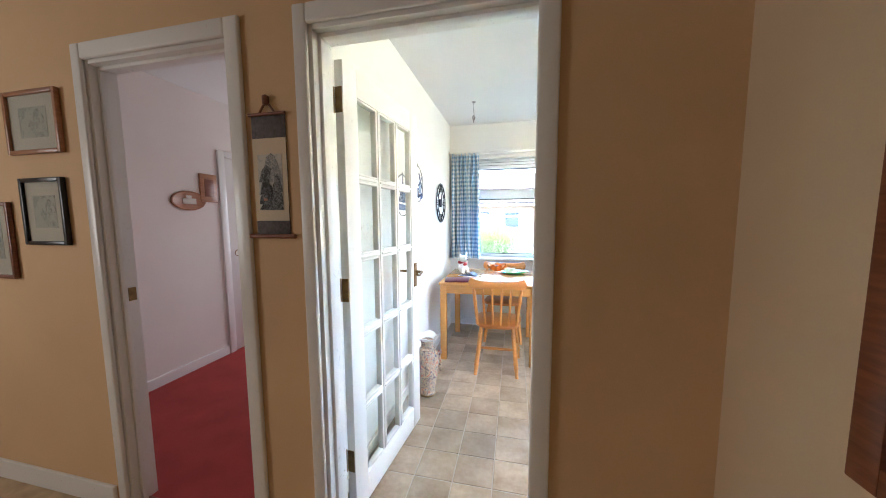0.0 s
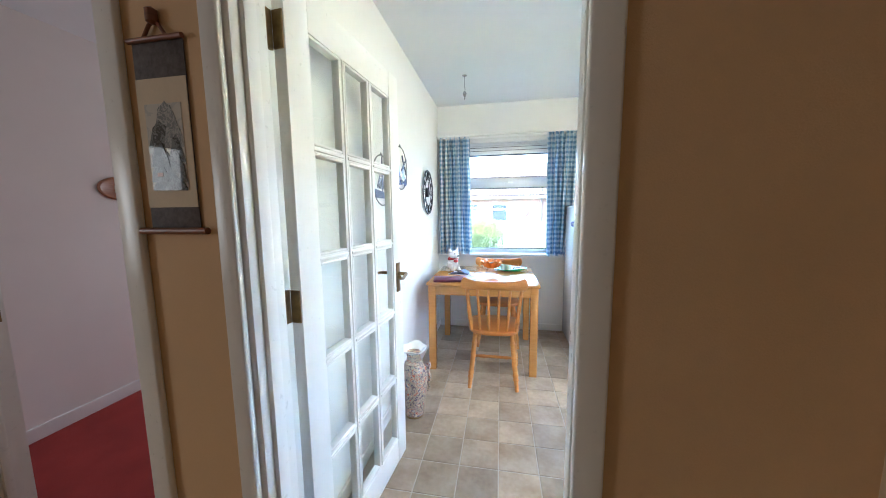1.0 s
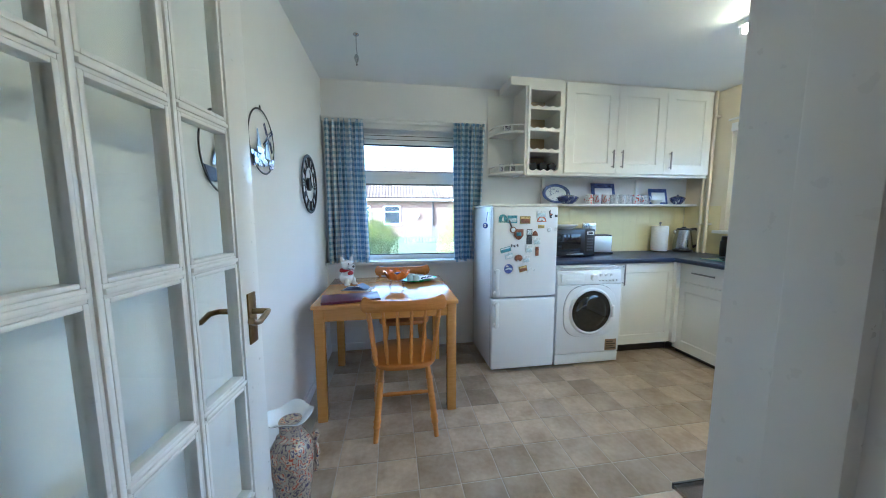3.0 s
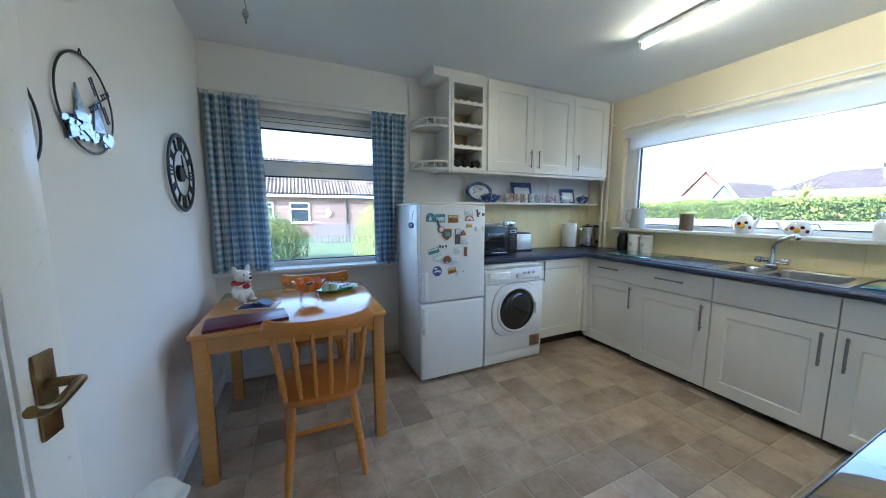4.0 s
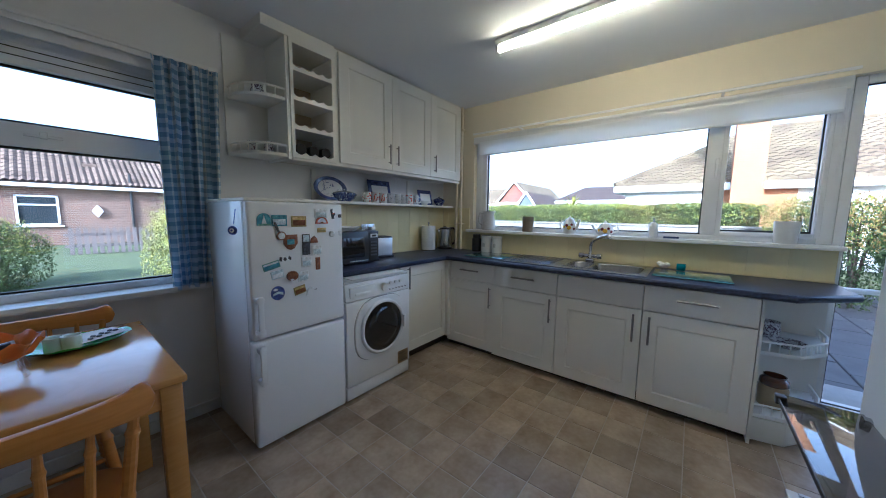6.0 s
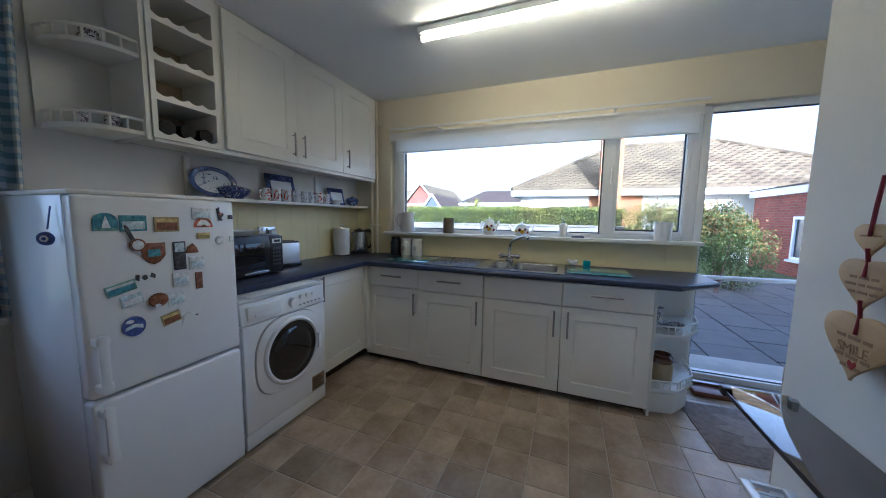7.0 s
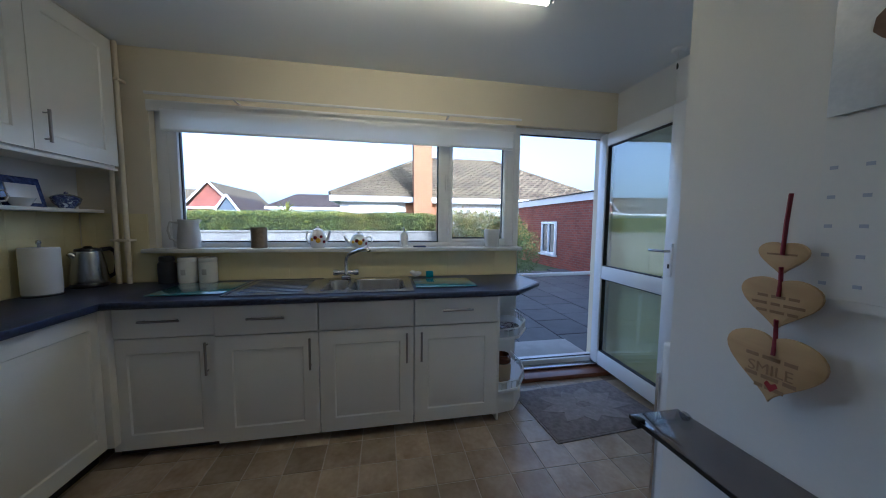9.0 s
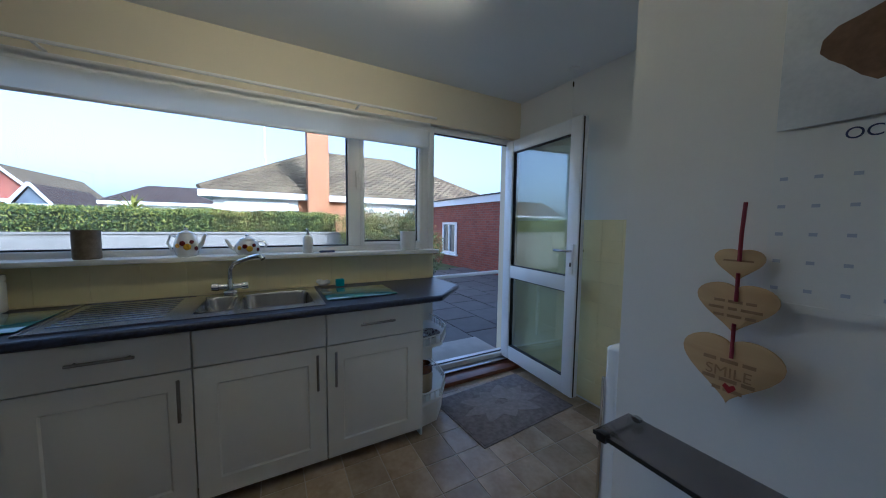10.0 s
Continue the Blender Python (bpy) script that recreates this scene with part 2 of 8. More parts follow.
def lathe(profile, seg=28, at=(0, 0, 0), squash=(1, 1), bm=None):
    """profile: (radius, height) from the bottom up, or down again for the inside of a vessel."""
    bm = bm or bmesh.new()
    rings = []
    for r, z in profile:
        rings.append([bm.verts.new((at[0] + squash[0] * r * math.cos(2 * math.pi * i / seg), at[1] + squash[1] * r * math.sin(2 * math.pi * i / seg), at[2] + z)) for i in range(seg)])
    for a, b in zip(rings, rings[1:]):
        for i in range(seg):
            j = (i + 1) % seg
            bm.faces.new((a[i], a[j], b[j], b[i]))
    bm.faces.new(rings[0][::-1])
    bm.faces.new(rings[-1])
    return bm


def sweep(points, radius, seg=10, bm=None):
    """A round rod along a line of points; radius may be a list."""
    bm = bm or bmesh.new()
    pts = [Vector(p) for p in points]
    rads = radius if isinstance(radius, (list, tuple)) else [radius] * len(pts)
    rings, side = [], None
    for i, p in enumerate(pts):
        d = (pts[min(i + 1, len(pts) - 1)] - pts[max(i - 1, 0)]).normalized()
        if side is None:
            side = d.orthogonal().normalized()
        side = (side - d * side.dot(d)).normalized()
        up = d.cross(side)
        rings.append([bm.verts.new(p + rads[i] * (math.cos(2 * math.pi * k / seg) * side + math.sin(2 * math.pi * k / seg) * up)) for k in range(seg)])
    for a, b in zip(rings, rings[1:]):
        for k in range(seg):
            j = (k + 1) % seg
            bm.faces.new((a[k], a[j], b[j], b[k]))
    bm.faces.new(rings[0][::-1])
    bm.faces.new(rings[-1])
    return bm


def prism(outline, lo, hi, axis=2, bevel=0.0):
    """A flat outline pulled along one axis. For axis 1 the outline is (x, z), for axis 0 (y, z)."""
    bm = bmesh.new()

    def at(p, h):
        return {2: (p[0], p[1], h), 1: (p[0], h, p[1]), 0: (h, p[0], p[1])}[axis]

    a, b = [bm.verts.new(at(p, lo)) for p in outline], [bm.verts.new(at(p, hi)) for p in outline]
    bm.faces.new(a[::-1])
    bm.faces.new(b)
    for i in range(len(a)):
        j = (i + 1) % len(a)
        bm.faces.new((a[i], a[j], b[j], b[i]))
    bmesh.ops.recalc_face_normals(bm, faces=bm.faces[:])
    if bevel:
        bmesh.ops.bevel(bm, geom=bm.edges[:], offset=bevel, segments=2, affect="EDGES", profile=0.5, clamp_overlap=True)
    return bm


def box_uv(bm):
    """Metric texture coordinates, face by face, for far brick and tile."""
    uv = bm.loops.layers.uv.verify()
    bm.normal_update()
    for f in bm.faces:
        n = f.normal
        u = Vector((0, 0, 1)).cross(n)
        u = u.normalized() if u.length > 0.01 else Vector((1, 0, 0))
        v = n.cross(u)
        for lp in f.loops:
            lp[uv].uv = (lp.vert.co.dot(u), lp.vert.co.dot(v))
    return bm


def mesh(name, bm, material, smooth=True, angle=35):
    me = bpy.data.meshes.new(name)
    bm.normal_update()
    bm.to_mesh(me)
    bm.free()
    me.materials.append(material)
    if smooth:
        me.shade_smooth()
        me.set_sharp_from_angle(angle=radians(angle))
    return me


def thing(name, label, category, at=(0, 0, 0), rz=0.0, group="", kind=""):
    ob = new(name)
    ob.empty_display_size = 0.05
    ob.matrix_basis = pose(*at, 0, 0, rz)
    return tagged(ob, label, category, group, kind)


def part(name, bm, material, parent, label="", world_at=False, smooth=True):
    """One mesh under a thing or a part. world_at: the mesh was made in world places, under an unturned parent."""
    if world_at:
        p, base = parent, Vector((0, 0, 0))
        while p:
            base, p = base + p.matrix_basis.translation, p.parent
        bmesh.ops.translate(bm, verts=bm.verts[:], vec=-base)
    ob = new(name, mesh(name, bm, material, smooth))
    ob.parent = parent
    if label:
        ob["label"] = label
    return ob


def single(name, bm, material, label, category, group="", kind="", at=None, rz=0.0, smooth=True):
    """A thing that is one mesh. at: its base, when the mesh was made round the origin."""
    ob = new(name, mesh(name, bm, material, smooth))
    if at:
        ob.matrix_basis = pose(*at, 0, 0, rz)
    return tagged(ob, label, category, group, kind)


def structure(name, bm, material, label, category="", smooth=False):
    return tagged(new(name, mesh(name, bm, material, smooth)), label, category or name.split("_")[0], "", "structure")


# ---- the plan ----
XL, XS, YH, YK, YF, YR, XP, HC = 0.215, 4.02, 1.915, 2.085, 4.86, 0.80, 2.18, 2.50

LD0, LD1, KD0, KD1, DH = -0.742, 0.0, 0.305, 1.118, 2.03
YM, YD = 2.0, 2.03

# ---- floors and ceilings ----
kitchen_floor = structure("floor_kitchen", boxes(((XL - 0.05, YK - 0.17, -0.16), (XS + 0.1, YF + 0.02, -0.0012)), ((XP - 0.05, YR - 0.02, -0.16), (XS + 0.1, YK - 0.17, -0.0012))), M_FGROUT, "stone-look vinyl floor in square grey and brown tiles", "floor")
structure("floor_hall", boxes(((-2.6, -1.5, -0.16), (1.62, YH - 0.001, 0.004))), M_BEIGE, "beige looped hall carpet", "floor")
structure("floor_bedroom", boxes(((-1.86, YM - 0.02, -0.16), (0.06, 5.3, 0.004))), M_RED, "deep red fitted carpet in the side room", "floor")
structure("door_threshold", boxes(((-0.742, YH - 0.003, -0.16), (0.0, YM - 0.02, 0.012)), bevel=0.004), M_DKWOOD, "dark wooden threshold strip under the side doorway", "threshold")
structure("ceiling_kitchen", boxes(((XL - 0.05, YK - 0.05, HC), (XS + 0.1, YF + 0.05, HC + 0.1)), ((XP - 0.05, YR - 0.05, HC), (XS + 0.1, YK - 0.05, HC + 0.1))), M_CEIL, "plain white kitchen ceiling", "ceiling")
structure("ceiling_hall", boxes(((-2.65, -1.55, HC), (1.65, YK - 0.05, HC + 0.1))), M_CEIL, "plain white hall ceiling", "ceiling")
structure("ceiling_bedroom", boxes(((-1.9, YM, HC), (0.1, 5.3, HC + 0.1))), M_CEIL, "plain white ceiling of the side room", "ceiling")

# ---- walls ----
structure("wall_hall_face", boxes(((-2.6, YH, 0), (LD0, YM, HC)), ((LD1, YH, 0), (KD0, YM, HC)), ((KD1, YH, 0), (1.6, YM, HC)), ((LD0, YH, DH), (LD1, YM, HC)), ((KD0, YH, DH), (KD1, YM, HC))), M_HALL, "warm beige painted hall wall with two doorways", "wall")
structure("wall_kitchen_south", boxes(((XL, YM, 0), (KD0, YD, HC)), ((1.165, YM, 0), (XP, YK, HC)), ((KD1, YM, 0), (1.165, YD, HC)), ((KD0, YM, DH), (KD1, YD, HC)), ((1.75, YR, 0), (XP, YM, HC))), M_WALL, "white painted kitchen partition with the doorway to the hall", "wall")
structure("wall_bedroom_south", boxes(((-1.86, YM, 0), (LD0, YM + 0.012, HC)), ((LD1, YM, 0), (0.06, YM + 0.012, HC)), ((LD0, YM, DH), (LD1, YM + 0.012, HC))), M_BED, "pale painted wall of the side room round its doorway", "wall")
structure("wall_kitchen_west", boxes(((XL - 0.08, YM, 0), (XL, YF + 0.25, HC))), M_WALL, "white painted kitchen side wall", "wall")
structure("wall_bedroom_east", boxes(((0.055, YM + 0.012, 0), (XL - 0.082, 5.3, HC))), M_BED, "pale painted side wall of the side room", "wall")
structure("wall_bedroom_west", boxes(((-1.9, YM, 0), (-1.8, 5.3, HC))), M_BED, "pale lilac-white wall of the side room", "wall")
structure("wall_bedroom_north", boxes(((-1.8, 5.25, 0), (-1.65, 5.4, HC)), ((-0.35, 5.25, 0), (0.055, 5.4, HC)), ((-1.65, 5.25, 0), (-0.35, 5.4, 0.9)), ((-1.65, 5.25, 2.0), (-0.35, 5.4, HC))), M_BED, "pale end wall of the side room with an added opening for light", "wall")
# Unseen pane, tinted to cut the sky light through the added opening.
structure("window_4", boxes(((-1.65, 5.31, 0.9), (-0.35, 5.33, 2.0))), glass("dimming_glass", (0.42, 0.38, 0.35), 0.06), "unseen tinted pane added to dim the side room", "window")
# Hall paint made paler here: the wall's stronger light is in the colour.
structure("wall_hall_east", boxes(((1.6, -1.5, 0), (1.75, YM, HC))), mat("lit_hall_paint", (0.66, 0.53, 0.35), 0.75, var=0.04, scale=2, fine=200, bump=0.05), "warm beige painted hall side wall", "wall")
structure("wall_hall_west", boxes(((-2.7, -1.5, 0), (-2.6, -0.3, HC)), ((-2.7, 0.8, 0), (-2.6, YM, HC)), ((-2.7, -0.3, 0), (-2.6, 0.8, 1.0)), ((-2.7, -0.3, 2.0), (-2.6, 0.8, HC))), M_HALL, "warm beige painted hall end wall with an added opening for light", "wall")
structure("wall_hall_south", boxes(((-2.7, -1.6, 0), (1.6, -1.5, HC))), M_HALL, "warm beige painted hall wall behind the start of the walk", "wall")
# Near-black unseen pane that holds direct sun back from the hall.
structure("window_3", boxes(((-2.66, -0.3, 1.0), (-2.64, 0.8, 2.0))), glass("sun_stop_glass", (0.06, 0.045, 0.03), 0.06), "unseen dark pane added to keep the sun out of the hall", "window")
structure("wall_kitchen_east", boxes(((XP, YR - 0.12, 0), (XS + 0.25, YR, HC))), M_WALL, "white painted wall behind the back door", "wall")
WX0, WX1, WZ0, WZ1 = 0.46, 1.50, 0.862, 2.12
structure("wall_north", boxes(((XL, YF, 0), (WX0, YF + 0.25, HC)), ((WX1, YF, 0), (XS + 0.25, YF + 0.25, HC)), ((WX0, YF, 0), (WX1, YF + 0.25, WZ0)), ((WX0, YF, WZ1), (WX1, YF + 0.25, HC))), M_WALL, "white painted outer wall with the dining window", "wall")
SY0, SY1, SZ0, SZ1, DY0 = 1.74, 4.42, 1.12, 2.165, 0.82
structure("wall_sink", boxes(((XS, SY1, 0), (XS + 0.25, YF, HC)), ((XS, SY0, 0), (XS + 0.25, SY1, SZ0)), ((XS, YR, 0), (XS + 0.25, DY0, HC)), ((XS, DY0, SZ1), (XS + 0.25, SY1, HC)), ((XS, DY0, -0.16), (XS + 0.25, SY0, 0.04))), M_CREAM, "cream painted outer wall with the long sink window and back door", "wall")
# outside skin of the house, over the windows
structure("eaves", boxes(((XS + 0.25, -1.6, 2.46), (XS + 0.55, YF + 0.6, 2.6)), ((-2.7, YF + 0.25, 2.46), (XS + 0.25, YF + 0.6, 2.6))), M_UPVC, "white eaves board above the windows outside", "eaves")
# Unseen roof, added with its ridge high enough to shadow the patio.
structure("house_roof_slab", prism([(-4.2, 2.605), (XS + 0.55, 2.605), (0.2, 5.2)], -9.0, YF + 0.6, 1), M_ROOF, "unseen tiled roof over the rooms, ridge set to shade the patio", "roof")

# skirtings
structure("baseboard_hall", boxes(((-2.6, YH - 0.016, 0.004), (LD0 - 0.07, YH, 0.105)), ((KD1 + 0.07, YH - 0.016, 0.004), (1.6, YH, 0.105)), ((1.584, -1.5, 0.004), (1.6, YH - 0.016, 0.105)), bevel=0.005), M_GLOSS, "white gloss skirting board along the hall walls", "skirting")
structure("baseboard_kitchen", boxes(((XL, YK, 0), (XL + 0.014, YF, 0.075)), ((XL + 0.014, YF - 0.014, 0), (1.72, YF, 0.075)), bevel=0.004), M_GLOSS, "white gloss skirting board in the dining corner", "skirting")
structure("baseboard_bedroom", boxes(((-1.8, YM + 0.012, 0.004), (-1.784, 3.44, 0.09)), bevel=0.004), M_GLOSS, "white skirting board above the red carpet", "skirting")


def doorcase(name, x0, x1, label, back, lap):
    """Lining, stops and architraves of a doorway in the hall wall."""
    t = thing(name, label, "door frame", (x0, YH, 0), kind="structure")
    for nm, lo, hi in (("jamb", (x0, YH + 0.001, 0.004), (x0 + 0.028, back + 0.004, DH)), ("jamb", (x1 - 0.028, YH + 0.001, 0.004), (x1, back + 0.004, DH)), ("head", (x0 + 0.028, YH + 0.001, DH - 0.028), (x1 - 0.028, back + 0.004, DH))):
        part(nm, boxes((lo, hi), bevel=0.002), M_GLOSS, t, world_at=True)
    y0, y1 = YH + 0.03, back - 0.045
    for lo, hi in (((x0 + 0.028, y0, 0.004), (x0 + 0.042, y1, DH - 0.028)), ((x1 - 0.042, y0, 0.004), (x1 - 0.028, y1, DH - 0.028)), ((x0 + 0.042, y0, DH - 0.042), (x1 - 0.042, y1, DH - 0.028))):
        part("door_stop", boxes((lo, hi), bevel=0.002), M_GLOSS, t, world_at=True)
    for ya, yb in ((YH - 0.018, YH + 0.001),):
        for lo, hi in (((x0 - 0.036, 0.004), (x0 + 0.014, DH + 0.050)), ((x1 - lap, 0.004), (x1 - lap + 0.062, DH + 0.050)), ((x0 + 0.014, DH - 0.014), (x1 - lap, DH + 0.050))):
            part("architrave", boxes(((lo[0], ya, lo[1]), (hi[0], yb, hi[1])), bevel=0.007, seg=3), M_GLOSS, t, world_at=True)
    return t


case_k = doorcase("door_1_frame", KD0, KD1, "white gloss painted door frame into the kitchen", YD, 0.046)
case_b = doorcase("door_2_frame", LD0, LD1, "white gloss painted frame of the side room doorway", YM + 0.012, 0.014)
part("strike_plate", boxes(((KD1 - 0.031, 2.0, 1.03), (KD1 - 0.0265, 2.02, 1.062))), M_BRASS, case_k, world_at=True)
part("latch_plate", boxes(((LD0 + 0.0265, 1.972, 0.99), (LD0 + 0.036, 2.002, 1.05))), M_BRASS, case_b, world_at=True)


def lever(parent, x, y, z, side, length=-0.1, along=(1, 0, 0)):
    """Brass lever handle with a back plate on a door face."""
    plate = part("handle_plate", boxes(((x - 0.02, min(y, y + side * 0.006), z - 0.075), (x + 0.02, max(y, y + side * 0.006), z + 0.075)), bevel=0.002), M_BRASS, parent)
    n = side
    pts = [(x, y + n * 0.006, z + 0.02), (x, y + n * 0.05, z + 0.02), (x + length * 0.25, y + n * 0.058, z + 0.022), (x + length * 0.6, y + n * 0.058, z + 0.01), (x + length * 0.85, y + n * 0.058, z + 0.016), (x + length, y + n * 0.058, z + 0.026)]
    lv = part("lever", sweep(pts, [0.009, 0.008, 0.008, 0.0075, 0.008, 0.009], 10), M_BRASS, plate)
    lv.parent = plate
    return plate


def glazed_door(at, rz, w=0.752, h=1.985, t=0.04):
    """Fifteen-pane door, hinged at its own origin, running along local x."""
    d = thing("glazed_door", "white painted fifteen-pane glazed door standing wide open", "door", at, rz)
    st, top, bot, mu = 0.098, 0.115, 0.135, 0.024
    for x0, x1 in ((0, st), (w - st, w)):
        part("stile", boxes(((x0, 0, 0), (x1, t, h)), bevel=0.003), M_GLOSS, d)
    for z0, z1 in ((0, bot), (h - top, h)):
        part("rail", boxes(((st, 0.001, z0), (w - st, t - 0.001, z1)), bevel=0.003), M_GLOSS, d)
    pw, ph = (w - 2 * st - 2 * mu) / 3, (h - top - bot - 4 * mu) / 5
    for i in (1, 2):
        x = st + i * pw + (i - 1) * mu
        part("muntin", boxes(((x, 0.006, bot), (x + mu, t - 0.006, h - top)), ((x + 0.007, 0.001, bot), (x + mu - 0.007, t - 0.001, h - top)), bevel=0.002), M_GLOSS, d)
    for j in (1, 2, 3, 4):
        z = bot + j * ph + (j - 1) * mu
        for i in range(3):
            x = st + i * (pw + mu)
            part("muntin", boxes(((x, 0.006, z), (x + pw, t - 0.006, z + mu)), ((x, 0.001, z + 0.007), (x + pw, t - 0.001, z + mu - 0.007)), bevel=0.002), M_GLOSS, d)
    for i in range(3):
        for j in range(5):
            x, z = st + i * (pw + mu), bot + j * (ph + mu)
            b = 0.009
            part("glazing_bead", boxes(((x, 0.005, z), (x + b, t - 0.005, z + ph)), ((x + pw - b, 0.005, z), (x + pw, t - 0.005, z + ph)), ((x + b, 0.005, z), (x + pw - b, t - 0.005, z + b)), ((x + b, 0.005, z + ph - b), (x + pw - b, t - 0.005, z + ph)), bevel=0.002), M_GLOSS, d)
            part("pane", boxes(((x + b, t / 2 - 0.002, z + b), (x + pw - b, t / 2 + 0.002, z + ph - b))), M_DOORGLASS, d, smooth=False)
    for side, y in ((-1, 0.0), (1, t)):
        lever(d, w - 0.055, y, 1.0, side, -0.11)
    for z in (0.22, 1.0, 1.78):
        hg = part("hinge", boxes(((-0.004, 0.004, z), (0.0, t - 0.004, z + 0.1))), M_BRASS, d, "brass butt hinge")
        part("knuckle", sweep([(-0.006, t + 0.004, z), (-0.006, t + 0.004, z + 0.1)], 0.007), M_BRASS, hg)
        part("leaf_plate", boxes(((-0.036, t - 0.002, z), (-0.005, t + 0.002, z + 0.1))), M_BRASS, hg)
    return d


glazed_door((0.338, 2.098, 0.008), 84.5)

# ---- windows ----


def window_frame(t, axis, depth0, depth1, span, zz, bars=(), transoms=(), w=0.055, wb=None):
    """uPVC bars of a window. axis 0: the window runs along y at x depth; axis 1: along x at y depth."""
    def blk(a0, a1, z0, z1):
        return ((depth0, a0, z0), (depth1, a1, z1)) if axis == 0 else ((a0, depth0, z0), (a1, depth1, z1))
    a0, a1 = span
    z0, z1 = zz
    wb = wb or w
    for lo, hi, za, zb in ((a0, a0 + w, z0, z1), (a1 - w, a1, z0, z1), (a0 + w, a1 - w, z0, z0 + wb), (a0 + w, a1 - w, z1 - w, z1)):
        part("window_frame", boxes(blk(lo, hi, za, zb), bevel=0.006), M_UPVC, t, world_at=True)
    for lo, hi in bars:
        part("mullion", boxes(blk(lo, hi, z0 + wb, z1 - w), bevel=0.006), M_UPVC, t, world_at=True)
    for lo, hi, za, zb in transoms:
        part("transom", boxes(blk(lo, hi, za, zb), bevel=0.006), M_UPVC, t, world_at=True)


def pane(t, lo, hi):
    """A sealed pane with its black gasket round it."""
    ax = 0 if hi[0] - lo[0] < hi[1] - lo[1] else 1
    p = part("pane", boxes((lo, hi)), M_GLASS, t, world_at=True, smooth=False)
    g, e = 0.012, 0.006
    def blk(a0, a1, z0, z1):
        return ((lo[0] - e, a0, z0), (hi[0] + e, a1, z1)) if ax == 0 else ((a0, lo[1] - e, z0), (a1, hi[1] + e, z1))
    k = 1 - ax
    a0, a1, z0, z1 = lo[k], hi[k], lo[2], hi[2]
    part("gasket", boxes(blk(a0, a0 + g, z0, z1), blk(a1 - g, a1, z0, z1), blk(a0 + g, a1 - g, z0, z0 + g), blk(a0 + g, a1 - g, z1 - g, z1)), M_RUBBER, p, world_at=True)
    return p


win1 = thing("window_1", "white uPVC dining window with a top-hung vent", "window", (1.0, YF + 0.1, WZ0), kind="structure")
window_frame(win1, 1, 4.935, 5.0, (WX0, WX1), (WZ0, WZ1), transoms=((WX0 + 0.055, WX1 - 0.055, 1.605, 1.715),), w=0.05)
part("vent_sash", boxes(((WX0 + 0.05, 4.925, 1.972), (WX1 - 0.05, 4.995, WZ1 - 0.05)), bevel=0.006), M_UPVC, win1, world_at=True)
for z in (2.01, 2.045):
    part("vent_groove", boxes(((WX0 + 0.06, 4.922, z), (WX1 - 0.06, 4.927, z + 0.004))), M_RUBBER, win1, world_at=True)
pane(win1, (WX0 + 0.048, 4.962, 0.91), (WX1 - 0.048, 4.97, 1.606))
pane(win1, (WX0 + 0.048, 4.962, 1.714), (WX1 - 0.048, 4.97, 1.973))
part("catch", boxes(((0.94, 4.918, 1.656), (1.06, 4.936, 1.668)), ((0.988, 4.912, 1.652), (1.012, 4.936, 1.682)), bevel=0.003), M_UPVC, win1, world_at=True)
part("window_sill", boxes(((XL + 0.002, YF - 0.075, 0.842), (1.66, YF - 0.001, 0.872)), ((WX0 + 0.002, YF - 0.001, 0.8625), (WX1 - 0.002, 4.935, 0.872)), bevel=0.004), M_GLOSS, win1, world_at=True)

win2 = thing("window_2", "long white uPVC window above the kitchen sink", "window", (XS + 0.08, 3.0, SZ0), kind="structure")
window_frame(win2, 0, 4.07, 4.14, (SY0 + 0.002, SY1 - 0.002), (SZ0 + 0.03, SZ1), bars=((2.30, 2.40), (4.285, 4.35), (1.811, 1.834)), w=0.07, wb=0.036)
for lo, hi in (((2.372, 1.215), (2.402, 2.10)),):
    part("sash_edge", boxes(((4.062, lo[0], lo[1]), (4.07, hi[0], hi[1]))), M_UPVC, win2, world_at=True)
part("sash", boxes(((4.06, 1.80, 1.185), (4.071, 1.825, 2.10)), ((4.06, 2.285, 1.185), (4.071, 2.315, 2.10)), ((4.06, 1.825, 1.185), (4.071, 2.285, 1.215)), bevel=0.003), M_UPVC, win2, world_at=True)
part("handle", boxes(((4.04, 2.33, 1.62), (4.062, 2.35, 1.74)), ((4.03, 2.333, 1.60), (4.045, 2.347, 1.70)), bevel=0.004), M_UPVC, win2, world_at=True)
pane(win2, (4.10, 2.398, 1.184), (4.108, 4.29, 2.10))
pane(win2, (4.10, 1.83, 1.215), (4.108, 2.302, 2.10))
part("window_sill", boxes(((3.925, SY0 - 0.03, 1.122), (4.075, SY1 + 0.04, 1.15)), bevel=0.006), M_GLOSS, win2, world_at=True)

blind = thing("roller_blind", "white roller blind drawn a little way down over the sink window", "blind", (3.98, 3.05, 2.1))
part("roller", sweep([(4.045, 1.79, 2.125), (4.045, 4.36, 2.125)], 0.02, 16), M_BLIND, blind, world_at=True)
part("fabric", boxes(((3.990, 1.79, 1.965), (3.9925, 4.335, 2.10))), M_CLOTH, blind, world_at=True)
part("bottom_bar", boxes(((3.984, 1.79, 1.95), (3.998, 4.335, 1.968)), bevel=0.004), M_PLASTIC, blind, world_at=True)
part("chain", sweep([(3.995, 1.772, 2.10), (3.997, 1.77, 1.62), (4.0, 1.778, 1.57), (4.007, 1.78, 1.62), (4.008, 1.778, 2.10)], 0.0022, 6), M_PLASTIC, blind, world_at=True)
structure("pelmet_board", boxes(((4.004, SY0 + 0.02, 2.088), (4.02, SY1 + 0.005, 2.160)), bevel=0.002), M_GLOSS, "white painted pelmet board above the sink window", "pelmet")
